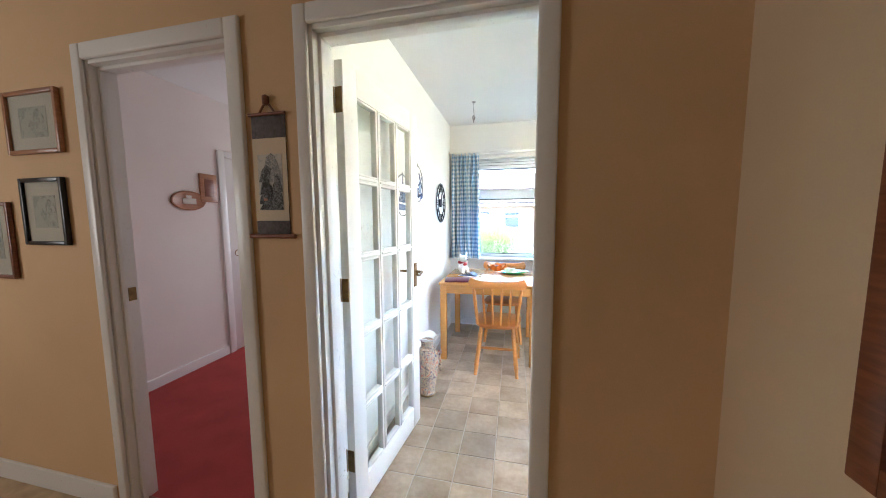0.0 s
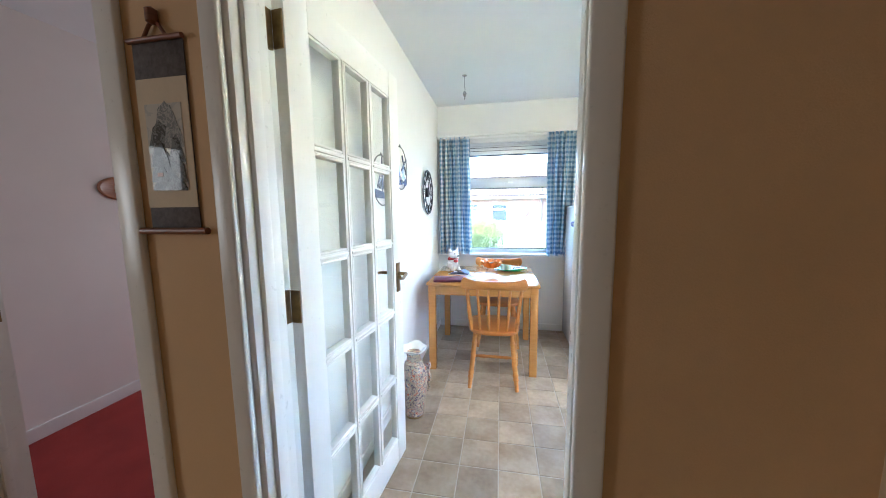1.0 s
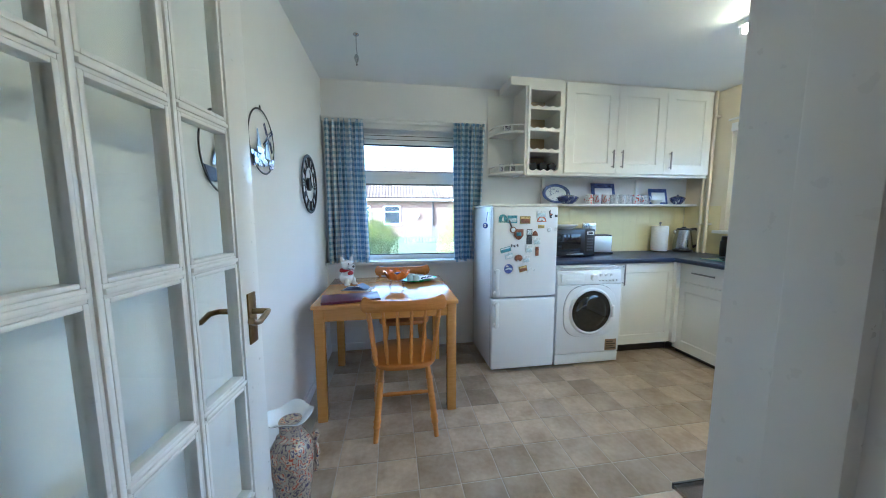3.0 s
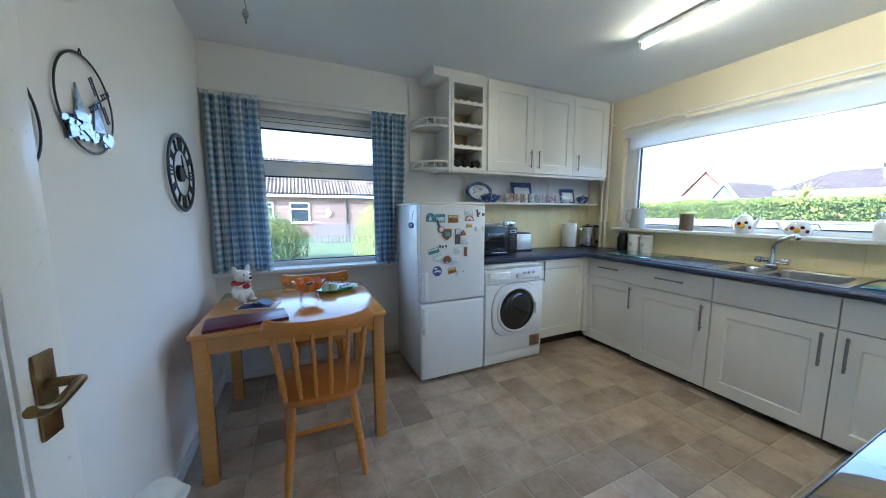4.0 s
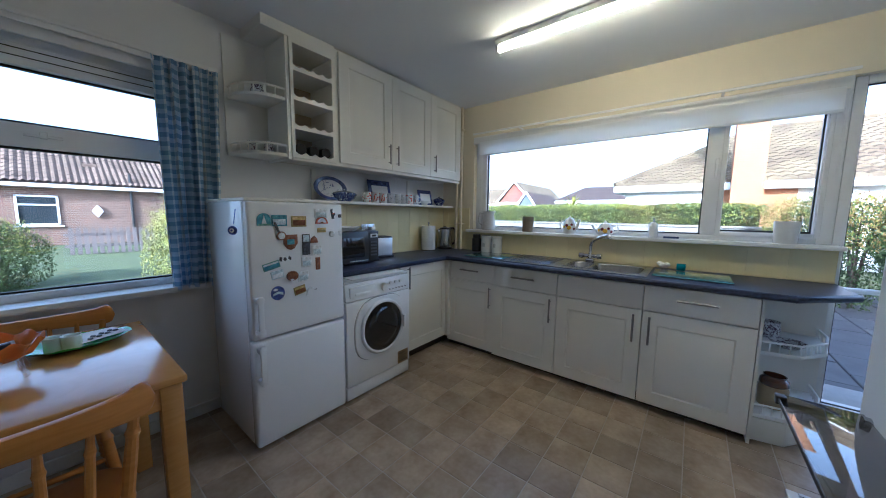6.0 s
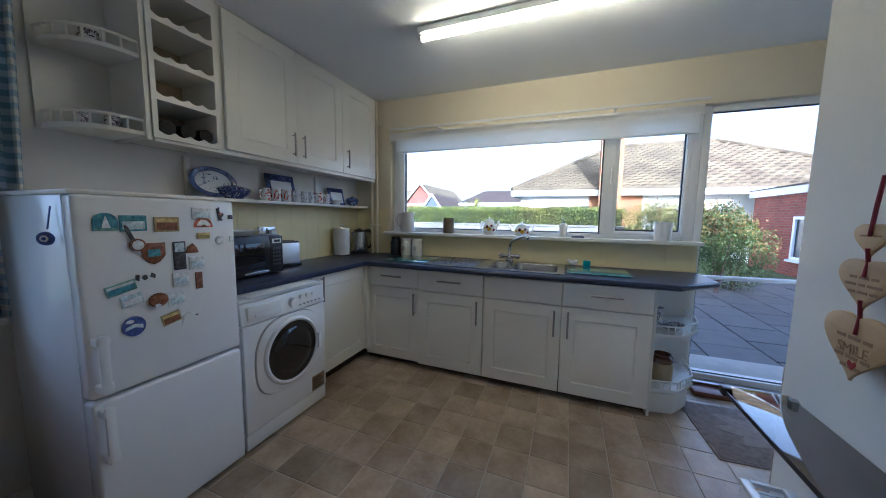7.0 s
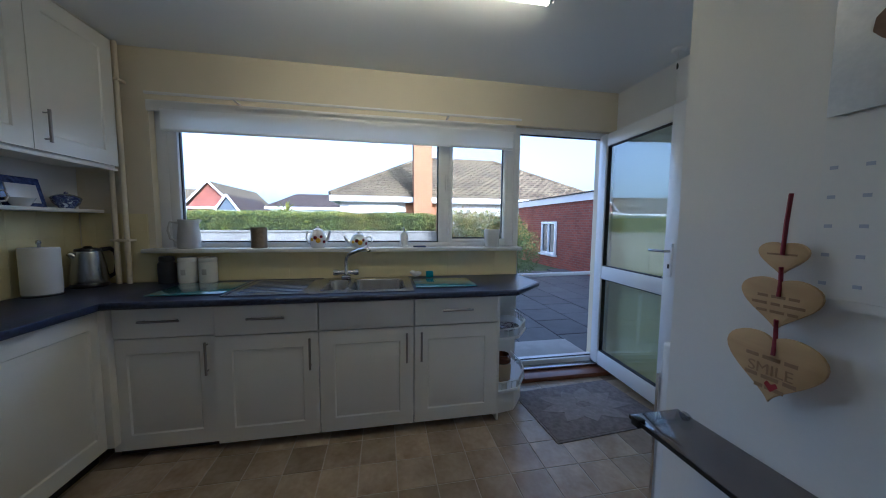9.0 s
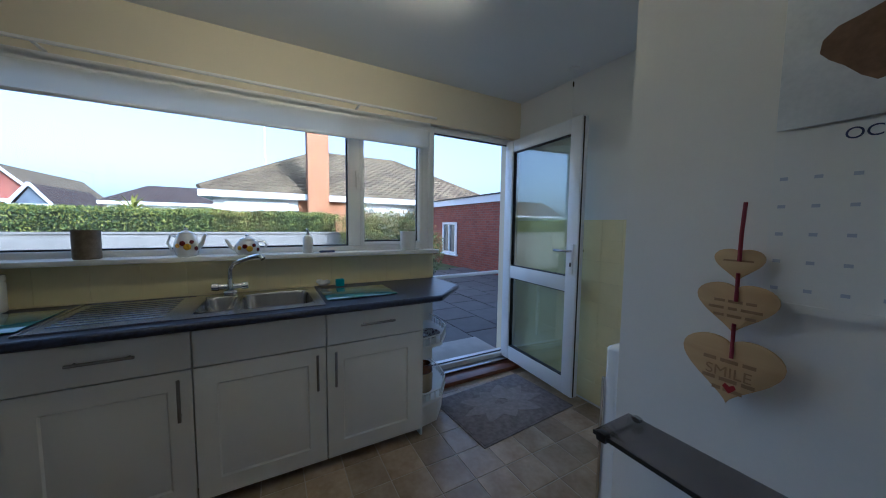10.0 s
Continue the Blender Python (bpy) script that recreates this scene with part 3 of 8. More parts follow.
srail = thing("curtain_track", "slim white curtain track above the sink window", "curtain rail", (3.89, 3.1, 2.17))
part("track", boxes(((3.884, 1.765, 2.158), (3.902, 4.36, 2.174)), bevel=0.004), M_GLOSS, srail, world_at=True)
for y in (2.35, 3.85):
    part("bracket", boxes(((3.902, y - 0.008, 2.164), (4.0195, y + 0.008, 2.172)), bevel=0.002), M_GLOSS, srail, world_at=True)

# back door and its frame
bd = thing("door_3_frame", "white uPVC frame of the open back door", "door frame", (4.1, 1.25, 0.04), kind="structure")
for lo, hi in (((4.07, SY0 - 0.048, 0.04), (4.14, SY0 + 0.001, SZ1)), ((4.07, DY0 + 0.001, 0.04), (4.14, DY0 + 0.05, SZ1)), ((4.07, DY0 + 0.05, SZ1 - 0.05), (4.14, SY0 - 0.048, SZ1)), ((4.06, DY0 + 0.05, 0.041), (4.16, SY0 - 0.048, 0.10))):
    part("frame", boxes((lo, hi), bevel=0.004), M_UPVC, bd, world_at=True)
for lo, hi in (((4.085, SY0 - 0.054, 0.10), (4.10, SY0 - 0.048, SZ1 - 0.05)), ((4.085, DY0 + 0.05, SZ1 - 0.056), (4.10, SY0 - 0.054, SZ1 - 0.05)), ((4.085, DY0 + 0.05, 0.10), (4.10, DY0 + 0.056, SZ1 - 0.056)), ((4.085, DY0 + 0.056, 0.10), (4.10, SY0 - 0.054, 0.106))):
    part("gasket", boxes((lo, hi)), M_RUBBER, bd, world_at=True)
part("sill_strip", boxes(((3.99, DY0 + 0.005, 0.041), (4.06, SY0 - 0.03, 0.06)), bevel=0.004), M_STEEL, bd, world_at=True)
part("wooden_step", boxes(((3.86, DY0 + 0.01, 0.0), (4.018, SY0 - 0.03, 0.038)), bevel=0.006), M_DKWOOD, bd, "dark red wooden step", world_at=True)


def back_door(at, rz, w=0.88, h=2.06, t=0.06):
    d = thing("back_door", "white uPVC half-glazed back door standing open", "door", at, rz)
    st = 0.105
    for x0, x1 in ((0, st), (w - st, w)):
        part("stile", boxes(((x0, 0, 0), (x1, t, h)), bevel=0.006), M_UPVC, d)
    for z0, z1 in ((0, 0.125), (0.79, 0.905), (h - 0.105, h)):
        part("rail", boxes(((st, 0.002, z0), (w - st, t - 0.002, z1)), bevel=0.006), M_UPVC, d)
    for z0, z1 in ((0.125, 0.79), (0.905, h - 0.105)):
        p = part("pane", boxes(((st, t / 2 - 0.004, z0), (w - st, t / 2 + 0.004, z1))), M_BACKGLASS, d, smooth=False)
        g = 0.007
        part("gasket", boxes(((st, 0.014, z0), (st + g, t - 0.014, z1)), ((w - st - g, 0.014, z0), (w - st, t - 0.014, z1)), ((st + g, 0.014, z0), (w - st - g, t - 0.014, z0 + g)), ((st + g, 0.014, z1 - g), (w - st - g, t - 0.014, z1))), M_RUBBER, p)
    part("edge_seal", boxes(((w, 0.010, 0.01), (w + 0.004, 0.020, h - 0.01))), M_RUBBER, d)
    for y0, y1, s in ((-0.012, 0.0, -1), (t, t + 0.012, 1)):
        pl = part("handle_plate", boxes(((w - 0.065, y0, 0.93), (w - 0.03, y1, 1.15)), bevel=0.003), M_UPVC, d)
        yy = y0 if s < 0 else y1
        part("lever", sweep([(w - 0.047, yy, 1.10), (w - 0.047, yy + s * 0.04, 1.10), (w - 0.07, yy + s * 0.048, 1.10), (w - 0.17, yy + s * 0.045, 1.10)], 0.009), M_STEEL, pl)
        part("key_barrel", boxes(((w - 0.053, min(yy, yy + s * 0.006), 0.985), (w - 0.041, max(yy, yy + s * 0.006), 1.015)), bevel=0.002), M_BLACK, pl)
    return d


back_door((4.065, 0.93, 0.07), 176.5)

# ---- fitted kitchen units ----


def bar_handle(parent, p, length, upright):
    """Steel bar handle on two posts; the front faces local -y."""
    x, y, z = p
    d = (0, 0, length / 2) if upright else (length / 2, 0, 0)
    a, b = (x - d[0], y - 0.028, z - d[2]), (x + d[0], y - 0.028, z + d[2])
    bm = sweep([a, b], 0.0068, 10)
    for s in (-0.8, 0.8):
        q = (x + s * d[0], y, z + s * d[2])
        sweep([q, (q[0], y - 0.028, q[2])], 0.004, 8, bm)
    return part("handle", bm, M_HANDLE, parent, "brushed steel bar handle")


def panel_front(x0, x1, z0, z1, y=0.0, t=0.02, rim=0.085, raised=True):
    """Cabinet front with a moulded panel; the face is at y, looking along -y."""
    bm = boxes(((x0, y, z0), (x1, y + t, z1)))
    bm.faces.ensure_lookup_table()
    f = [f for f in bm.faces if f.normal.y < -0.9]
    if raised and min(x1 - x0, z1 - z0) > 0.3:
        bmesh.ops.inset_region(bm, faces=f, thickness=rim, depth=0.0, use_even_offset=True)
        bmesh.ops.inset_region(bm, faces=f, thickness=0.007, depth=-0.007, use_even_offset=True)
        bmesh.ops.inset_region(bm, faces=f, thickness=0.006, depth=0.0, use_even_offset=True)
        bmesh.ops.inset_region(bm, faces=f, thickness=0.026, depth=0.0075, use_even_offset=True)
    else:
        bmesh.ops.inset_region(bm, faces=f, thickness=0.004, depth=0.003, use_even_offset=True)
    return bm


def base_unit(at, rz, w, drawer, door_handle, drawer_handle=True, label="", setback=0.0, foot=0.052, top=0.868, carcass=None, hz=None):
    u = thing("base_cabinet", label, "cabinet", at, rz, "kitchen base cabinets")
    g = 0.003
    part("body", boxes(((g, 0.022 + setback, 0.10), (w - g, 0.57, carcass or top))), M_UNIT, u)
    # The shade below the cabinet fronts is included in the plinth's colour.
    part("plinth", boxes(((0, 0.075, 0.0), (w, 0.09, 0.099))), M_DARK, u, "black recessed plinth, its tone taking in the shade under the units")
    z1 = 0.688 if drawer else top - 0.004
    door = part("door", panel_front(g, w - g, foot, z1, setback), M_UNIT, u)
    if door_handle is not None:
        bar_handle(door, (door_handle, setback, hz or z1 - 0.125), 0.19, True)
    if drawer:
        dr = part("drawer_front", panel_front(g, w - g, 0.694, top - 0.004, setback, raised=False), M_UNIT, u)
        if drawer_handle:
            bar_handle(dr, (w / 2, setback, 0.79), 0.20, False)
    return u


XD = 3.42
base_unit((XD, 4.337, 0), -90, 0.537, True, 0.49, True, "cream cabinet with a drawer in the worktop corner", 0.028, 0.05)
base_unit((XD, 3.80, 0), -90, 0.562, True, 0.515, True, "cream panelled cabinet with a drawer under the drainer")
base_unit((XD, 3.238, 0), -90, 0.573, True, 0.525, False, "cream panelled sink cabinet with a blank drawer front", carcass=0.70)
base_unit((XD, 2.665, 0), -90, 0.56, True, 0.045, True, "cream panelled cabinet with a drawer at the worktop's end")
base_unit((2.79, 4.335, 0), 0, 0.655, False, 0.088, False, "tall cream corner cabinet door beside the washing machine", 0.0, 0.10, hz=0.765)
single("filler_post", boxes(((3.405, 4.30, 0.10), (3.455, 4.345, 0.866)), bevel=0.003), M_UNIT, "cream corner post between the two runs of cabinets", "cabinet post")

# worktop, one L-shaped slab with a rounded front and a clipped end
SX0, SX1, SYA, SYB = 3.475, 3.93, 2.675, 3.735
worktop = thing("worktop", "dark blue laminate worktop with a clipped corner", "worktop", (3.7, 4.0, 0.87))
part("slab", boxes(((2.165, 4.30, 0.872), (4.018, 4.857, 0.91)), bevel=0.006), M_WORKTOP, worktop, world_at=True)
part("slab", prism([(3.385, 2.70), (3.385, 1.985), (3.645, 1.715), (4.018, 1.715), (4.018, 2.70)], 0.872, 0.91), M_WORKTOP, worktop, world_at=True)
for lo, hi in (((3.385, 2.70, 0.872), (3.50, 3.29, 0.91)), ((3.93, 2.70, 0.872), (4.018, 3.29, 0.91)), ((3.385, 3.29, 0.872), (4.018, 4.30, 0.91))):
    part("slab", boxes((lo, hi)), M_WORKTOP, worktop, world_at=True)
part("front_edge", sweep([(3.387, 4.30, 0.891), (3.387, 1.985, 0.891), (3.645, 1.717, 0.891), (4.0, 1.717, 0.891)], 0.0185, 12), M_WORKTOP, worktop, world_at=True)
part("sealant", boxes(((2.165, 4.846, 0.9105), (4.008, 4.856, 0.919)), ((4.008, 1.72, 0.9105), (4.017, 4.856, 0.919)), bevel=0.003), M_GROUT, worktop, "pale sealant strip", world_at=True)

# sink
sink = thing("kitchen_sink", "stainless steel sink with two bowls and a ribbed drainer", "sink", (3.7, 3.0, 0.91))
rim_bm = boxes(((3.44, 2.66, 0.9105), (3.975, 2.71, 0.916)), ((3.44, 3.28, 0.9105), (3.975, 3.30, 0.916)), ((3.44, 2.71, 0.9105), (3.515, 3.28, 0.916)), ((3.90, 2.71, 0.9105), (3.975, 3.28, 0.916)), ((3.515, 3.065, 0.9105), (3.90, 3.09, 0.916)), ((3.515, 3.245, 0.9105), (3.9, 3.28, 0.916)), ((3.44, 3.30, 0.9105), (3.975, 3.76, 0.915)), ((3.44, 3.758, 0.9105), (3.975, 3.77, 0.919)), ((3.44, 3.30, 0.915), (3.45, 3.758, 0.919)), ((3.965, 3.30, 0.915), (3.975, 3.758, 0.919)))
part("rim", rim_bm, M_STEEL, sink, world_at=True)


def bowl(name, x0, x1, y0, y1, depth):
    bm = bmesh.new()
    def ring(k, z):
        pts = []
        r = 0.06
        xa, xb, ya, yb = x0 + k, x1 - k, y0 + k, y1 - k
        for cx, cy, a0 in ((xb - r, yb - r, 0), (xa + r, yb - r, 90), (xa + r, ya + r, 180), (xb - r, ya + r, 270)):
            for i in range(6):
                a = radians(a0 + i * 18)
                pts.append(bm.verts.new((cx + r * math.cos(a), cy + r * math.sin(a), z)))
        return pts
    rs = [ring(-0.006, 0.9165), ring(0.0, 0.915), ring(0.006, 0.905), ring(0.014, 0.915 - depth + 0.03), ring(0.03, 0.915 - depth)]
    for a, b in zip(rs, rs[1:]):
        for i in range(len(a)):
            j = (i + 1) % len(a)
            bm.faces.new((a[i], b[i], b[j], a[j]))
    bm.faces.new(rs[-1][::-1])
    bmesh.ops.recalc_face_normals(bm, faces=bm.faces[:])
    for f in bm.faces:
        f.normal_flip()
    b = part(name, bm, M_STEEL, sink, world_at=True)
    part("plug_hole", lathe([(0.0, 0.0), (0.034, 0.0), (0.038, 0.003), (0.03, 0.005), (0.0, 0.004)], 20, ((x0 + x1) / 2, (y0 + y1) / 2, 0.916 - depth)), M_CHROME, b, world_at=True)


bowl("bowl", 3.515, 3.90, 2.71, 3.065, 0.16)
bowl("half_bowl", 3.53, 3.88, 3.09, 3.245, 0.11)
for i in range(9):
    x = 3.53 + i * 0.046
    part("drainer_rib", boxes(((x, 3.35 , 0.9145), (x + 0.012, 3.72, 0.9185)), bevel=0.0018), M_STEEL, sink, world_at=True)

tap = thing("mixer_tap", "chrome two-handled mixer tap with a long swan spout", "tap", (3.925, 3.13, 0.916))
part("base", boxes(((-0.022, -0.035, 0.0), (0.022, 0.035, 0.03)), bevel=0.009), M_CHROME, tap)
for y in (-0.07, 0.07):
    part("valve", sweep([(0, y * 0.2, 0.052), (0, y * 0.8, 0.052)], 0.017, 14), M_CHROME, tap)
    part("handle", sweep([(0, y * 0.8, 0.052), (0, y * 0.84, 0.052), (0, y * 1.3, 0.054), (0, y * 1.36, 0.054)], [0.02, 0.024, 0.022, 0.014], 12), M_CHROME, tap)
part("stem", lathe([(0.019, 0.0), (0.019, 0.04), (0.014, 0.06), (0.014, 0.075)], 16, (0, 0, 0.025)), M_CHROME, tap)
part("spout", sweep([(0, 0, 0.09), (0, 0, 0.135), (-0.004, -0.006, 0.165), (-0.02, -0.025, 0.188), (-0.06, -0.06, 0.207), (-0.15, -0.135, 0.240), (-0.185, -0.165, 0.245), (-0.197, -0.178, 0.228)], 0.0138, 12), M_CHROME, tap)

# end shelf unit with white wire-rail trays
end = thing("end_shelf", "white open corner shelf unit with two galleried trays", "shelf unit", (3.7, 1.95, 0))
part("side_panel", boxes(((3.43, 2.088, 0.0), (4.0, 2.103, 0.868))), M_UNIT, end, world_at=True)
part("back_panel", boxes(((3.985, 1.74, 0.0), (4.0, 2.088, 0.868))), M_WALL, end, world_at=True)


def tray_outline(k=0.0):
    return [(3.985, 2.088), (3.985, 1.76 + k), (3.80, 1.76 + k), (3.66, 1.79 + k), (3.49 + k, 1.92 + k * 0.5), (3.46 + k, 2.088)]


for z in (0.16, 0.54):
    tr = part("tray", prism(tray_outline(), z, z + 0.022, 2, 0.003), M_PLASTIC, end, world_at=True)
    pts = [(x, y, z + 0.075) for x, y in tray_outline(0.008)[1:]]
    part("rail", sweep(pts, 0.006, 8), M_PLASTIC, tr, world_at=True)
    for a, b in zip(pts, pts[1:]):
        n = max(1, round((Vector(b) - Vector(a)).length / 0.045))
        for i in range(n):
            q = Vector(a).lerp(Vector(b), i / n)
            part("rail_post", sweep([(q.x, q.y, z + 0.02), (q.x, q.y, z + 0.075)], 0.004, 6), M_PLASTIC, tr, world_at=True)
part("foot", prism(tray_outline(0.03), 0.0, 0.14, 2, 0.004), M_UNIT, end, world_at=True)

# ---- wall units ----
wu = None
for x0, x1, hx, lab in ((2.35, 2.908, 0.515, "cream panelled wall cabinet beside the wine rack"), (2.908, 3.421, 0.05, "cream panelled wall cabinet in the middle of the run"), (3.421, 3.93, 0.055, "cream panelled wall cabinet next to the pipes")):
    wu = thing("wall_cabinet", lab, "cabinet", (x0, 4.55, 1.68), 0, "kitchen wall cabinets")
    w = x1 - x0
    o = 0.038 if x0 < 2.4 else 0.002
    part("body", boxes(((0.0, 0.022, 0.0), (w, 0.308, 0.815))), M_UNIT, wu)
    dr = part("door", panel_front(o, w - 0.002, 0.012, 0.80), M_UNIT, wu)
    bar_handle(dr, (hx, 0, 0.14), 0.165, True)
single("cornice", boxes(((1.86, 4.552, 2.43), (2.35, 4.858, 2.498)), ((2.35, 4.56, 2.4965), (3.93, 4.858, 2.499))), M_UNIT, "plain cream boxing between the wall units and ceiling", "cornice")
single("light_pelmet", boxes(((2.03, 4.556, 1.662), (3.93, 4.575, 1.679)), bevel=0.003), M_UNIT, "narrow cream trim under the wall cabinets", "trim")

wine = thing("wine_rack", "white built-in wine rack with four scalloped tiers", "wine rack", (2.025, 4.55, 1.68))
W, D, Hh = 0.325, 0.305, 0.75
for x in (0.0, W - 0.022):
    part("side", boxes(((x, 0, 0), (x + 0.022, D, Hh))), M_UNIT, wine)
part("back", boxes(((0.022, D - 0.012, 0), (W - 0.022, D, Hh))), mat("tan_hardboard", (0.46, 0.37, 0.23), 0.7, var=0.1, scale=8), wine, "tan hardboard back")
part("top", boxes(((0.022, 0.0, Hh - 0.03), (W - 0.022, D - 0.012, Hh))), M_UNIT, wine)
for i, z in enumerate((0.0, 0.185, 0.37, 0.555)):
    part("shelf", boxes(((0.022, 0.016, z), (W - 0.022, D - 0.012, z + 0.016))), M_UNIT, wine)
    top = [(0.022, z), (W - 0.022, z)]
    n = 36
    for k in range(n + 1):
        u = k / n
        x = W - 0.022 - u * (W - 0.044)
        top.append((x, z + 0.038 - 0.015 * abs(math.sin(math.pi * 4 * u))))
    part("scalloped_rail", prism(top, 0.0, 0.016, 1), M_UNIT, wine)
for i in range(3):
    b = single("wine_bottle", sweep([(0, -0.27, 0), (0, -0.05, 0), (0, -0.035, 0), (0, 0.0, 0), (0, 0.012, 0)], [0.036, 0.036, 0.03, 0.014, 0.014], 16), M_BOTTLE, "dark wine bottle lying in the rack", "bottle", "bottles in the wine rack", at=(2.025 + 0.07 + i * 0.092, 4.845, 1.7325))
    b.matrix_basis = pose(2.095 + i * 0.092, 4.835, 1.742)

cs = thing("corner_shelf", "white open end shelf with two galleried shelves", "shelf unit", (1.86, 4.70, 1.68))
part("side_panel", boxes(((2.003, 4.56, 1.665), (2.023, 4.857, 2.43))), M_UNIT, cs, world_at=True)
part("back_panel", boxes(((1.745, 4.845, 1.68), (2.003, 4.857, 2.43))), M_UNIT, cs, world_at=True)


def quarter(k=0.0):
    return [(2.002, 4.844), (2.002, 4.575 + k)] + [(2.002 - 0.06 - (0.185 - k) * math.sin(radians(a)), 4.80 - (0.225 - k) * math.cos(radians(a))) for a in range(0, 91, 15)] + [(1.757 + k, 4.844)]


for z in (1.68, 2.035):
    sh = part("shelf", prism(quarter(), z, z + 0.02, 2, 0.002), M_UNIT, cs, world_at=True)
    pts = [(x, y, z + 0.072) for x, y in quarter(0.008)[1:]]
    part("gallery_rail", sweep(pts, 0.007, 8), M_UNIT, sh, world_at=True)
    last = None
    for a, b in zip(pts, pts[1:]):
        for i in range(4):
            q = Vector(a).lerp(Vector(b), i / 4)
            if last is None or (q - last).length > 0.05:
                part("gallery_post", sweep([(q.x, q.y, z + 0.018), (q.x, q.y, z + 0.072)], 0.005, 8), M_UNIT, sh, world_at=True)
                last = q

ws = thing("wall_shelf", "long narrow white china shelf under the wall cabinets", "shelf", (3.0, 4.80, 1.40))
part("board", boxes(((2.16, 4.70, 1.392), (4.0, 4.858, 1.412)), bevel=0.002), M_UNIT, ws, world_at=True)
for x in (2.33, 3.40):
    part("batten", boxes(((x - 0.018, 4.838, 1.412), (x + 0.018, 4.858, 1.66)), bevel=0.002), M_UNIT, ws, world_at=True)

pipes = thing("heating_pipes", "cream painted pair of heating pipes in the corner", "pipes", (3.97, 4.75, 0.91))
for x, y in ((3.965, 4.62), (3.97, 4.56)):
    part("pipe", sweep([(x, y, 0.912), (x, y, 2.498)], 0.015, 12), M_CREAM, pipes, world_at=True)
for z in (1.2, 2.25):
    part("pipe_clip", boxes(((3.95, 4.535, z), (4.018, 4.645, z + 0.016)), bevel=0.003), M_CREAM, pipes, world_at=True)

# ---- appliances ----
fridge = thing("fridge_freezer", "white upright fridge freezer covered in magnets", "fridge", (1.875, 4.5, 0))
FX0, FX1, FY = 1.595, 2.143, 4.183
part("cabinet", boxes(((FX0 + 0.004, 4.262, 0.03), (FX1 - 0.004, 4.80, 1.372)), bevel=0.008), M_WHITE, fridge, world_at=True)
part("top", boxes(((FX0, FY + 0.02, 1.3725), (FX1, 4.80, 1.388)), bevel=0.005), M_UNIT, fridge, world_at=True)
for z0, z1 in ((0.035, 0.628), (0.640, 1.371)):
    d = part("door", boxes(((FX0, FY, z0), (FX1, 4.252, z1)), bevel=0.014, seg=3), M_WHITE, fridge, world_at=True)
    part("seal", boxes(((FX0 + 0.012, 4.252, z0 + 0.012), (FX1 - 0.012, 4.262, z1 - 0.012))), M_PLASTIC, d, world_at=True)
    hz0, hz1 = (0.40, 0.615) if z0 < 0.1 else (0.665, 0.88)
    bm = boxes(((FX0 + 0.018, FY - 0.042, hz0), (FX0 + 0.046, FY - 0.026, hz1)), ((FX0 + 0.012, FY - 0.04, hz0 + 0.008), (FX0 + 0.052, FY + 0.002, hz0 + 0.036)), ((FX0 + 0.012, FY - 0.04, hz1 - 0.036), (FX0 + 0.052, FY + 0.002, hz1 - 0.008)), bevel=0.005)
    part("handle", bm, M_PLASTIC, d, "white moulded grip handle", world_at=True)
for x in (FX0 + 0.05, FX1 - 0.05):
    part("foot", lathe([(0.018, 0), (0.018, 0.035)], 12, (x, 4.30, 0)), M_BLACK, fridge, world_at=True)
    part("foot", lathe([(0.018, 0), (0.018, 0.035)], 12, (x, 4.74, 0)), M_BLACK, fridge, world_at=True)

wm = thing("washing_machine", "white front-loading washing machine with a dark porthole", "washing machine", (2.468, 4.203, 0))
w0, w1 = -0.2975, 0.2975
part("cabinet", boxes(((w0, 0.03, 0.03), (w1, 0.58, 0.838)), bevel=0.006), M_WHITE, wm)
part("top", boxes(((w0 - 0.002, 0.02, 0.838), (w1 + 0.002, 0.59, 0.86)), bevel=0.008), M_WHITE, wm)
part("front_panel", boxes(((w0, 0.0, 0.115), (w1, 0.03, 0.715)), bevel=0.008), M_WHITE, wm)
part("plinth", boxes(((w0, 0.008, 0.02), (w1, 0.03, 0.111)), bevel=0.006), M_WHITE, wm)
ctl = part("control_panel", prism([(0.0, 0.72), (0.03, 0.72), (0.03, 0.836), (0.018, 0.836)], w0, w1, 0, 0.004), M_WHITE, wm)
part("drawer", boxes(((w0 + 0.03, -0.005, 0.74), (w0 + 0.24, 0.02, 0.815)), ((w0 + 0.07, -0.010, 0.752), (w0 + 0.20, 0.0, 0.772)), bevel=0.005), M_PLASTIC, ctl)
part("dial", sweep([(0.035, 0.02, 0.775), (0.035, -0.012, 0.772)], [0.032, 0.028], 20), M_PLASTIC, ctl)
for i in range(3):
    part("button", sweep([(0.10 + i * 0.05, 0.02, 0.795), (0.10 + i * 0.05, -0.002, 0.794)], 0.012, 12), M_PLASTIC, ctl)
for i in range(6):
    part("button", sweep([(0.085 + i * 0.032, 0.01, 0.748), (0.085 + i * 0.032, -0.004, 0.747)], 0.005, 8), M_STEEL, ctl)
# round door in its wide shield
C = (0.008, 0.487)
M_KEYGREY = mat("grey_seam", (0.22, 0.22, 0.23), 0.6)
ol = [(C[0] + 0.245 * math.copysign(abs(math.cos(a)) ** 0.62, math.cos(a)), C[1] + 0.226 * math.copysign(abs(math.sin(a)) ** (0.95 if math.sin(a) > 0 else 0.62), math.sin(a))) for a in [2 * math.pi * i / 48 for i in range(48)]]
seam = [(C[0] + (x - C[0]) * 1.014, C[1] + (z - C[1]) * 1.014) for x, z in ol]
part("door_seam", prism(seam, -0.0015, 0.003, 1), M_KEYGREY, wm, "dark seam round the door shield")
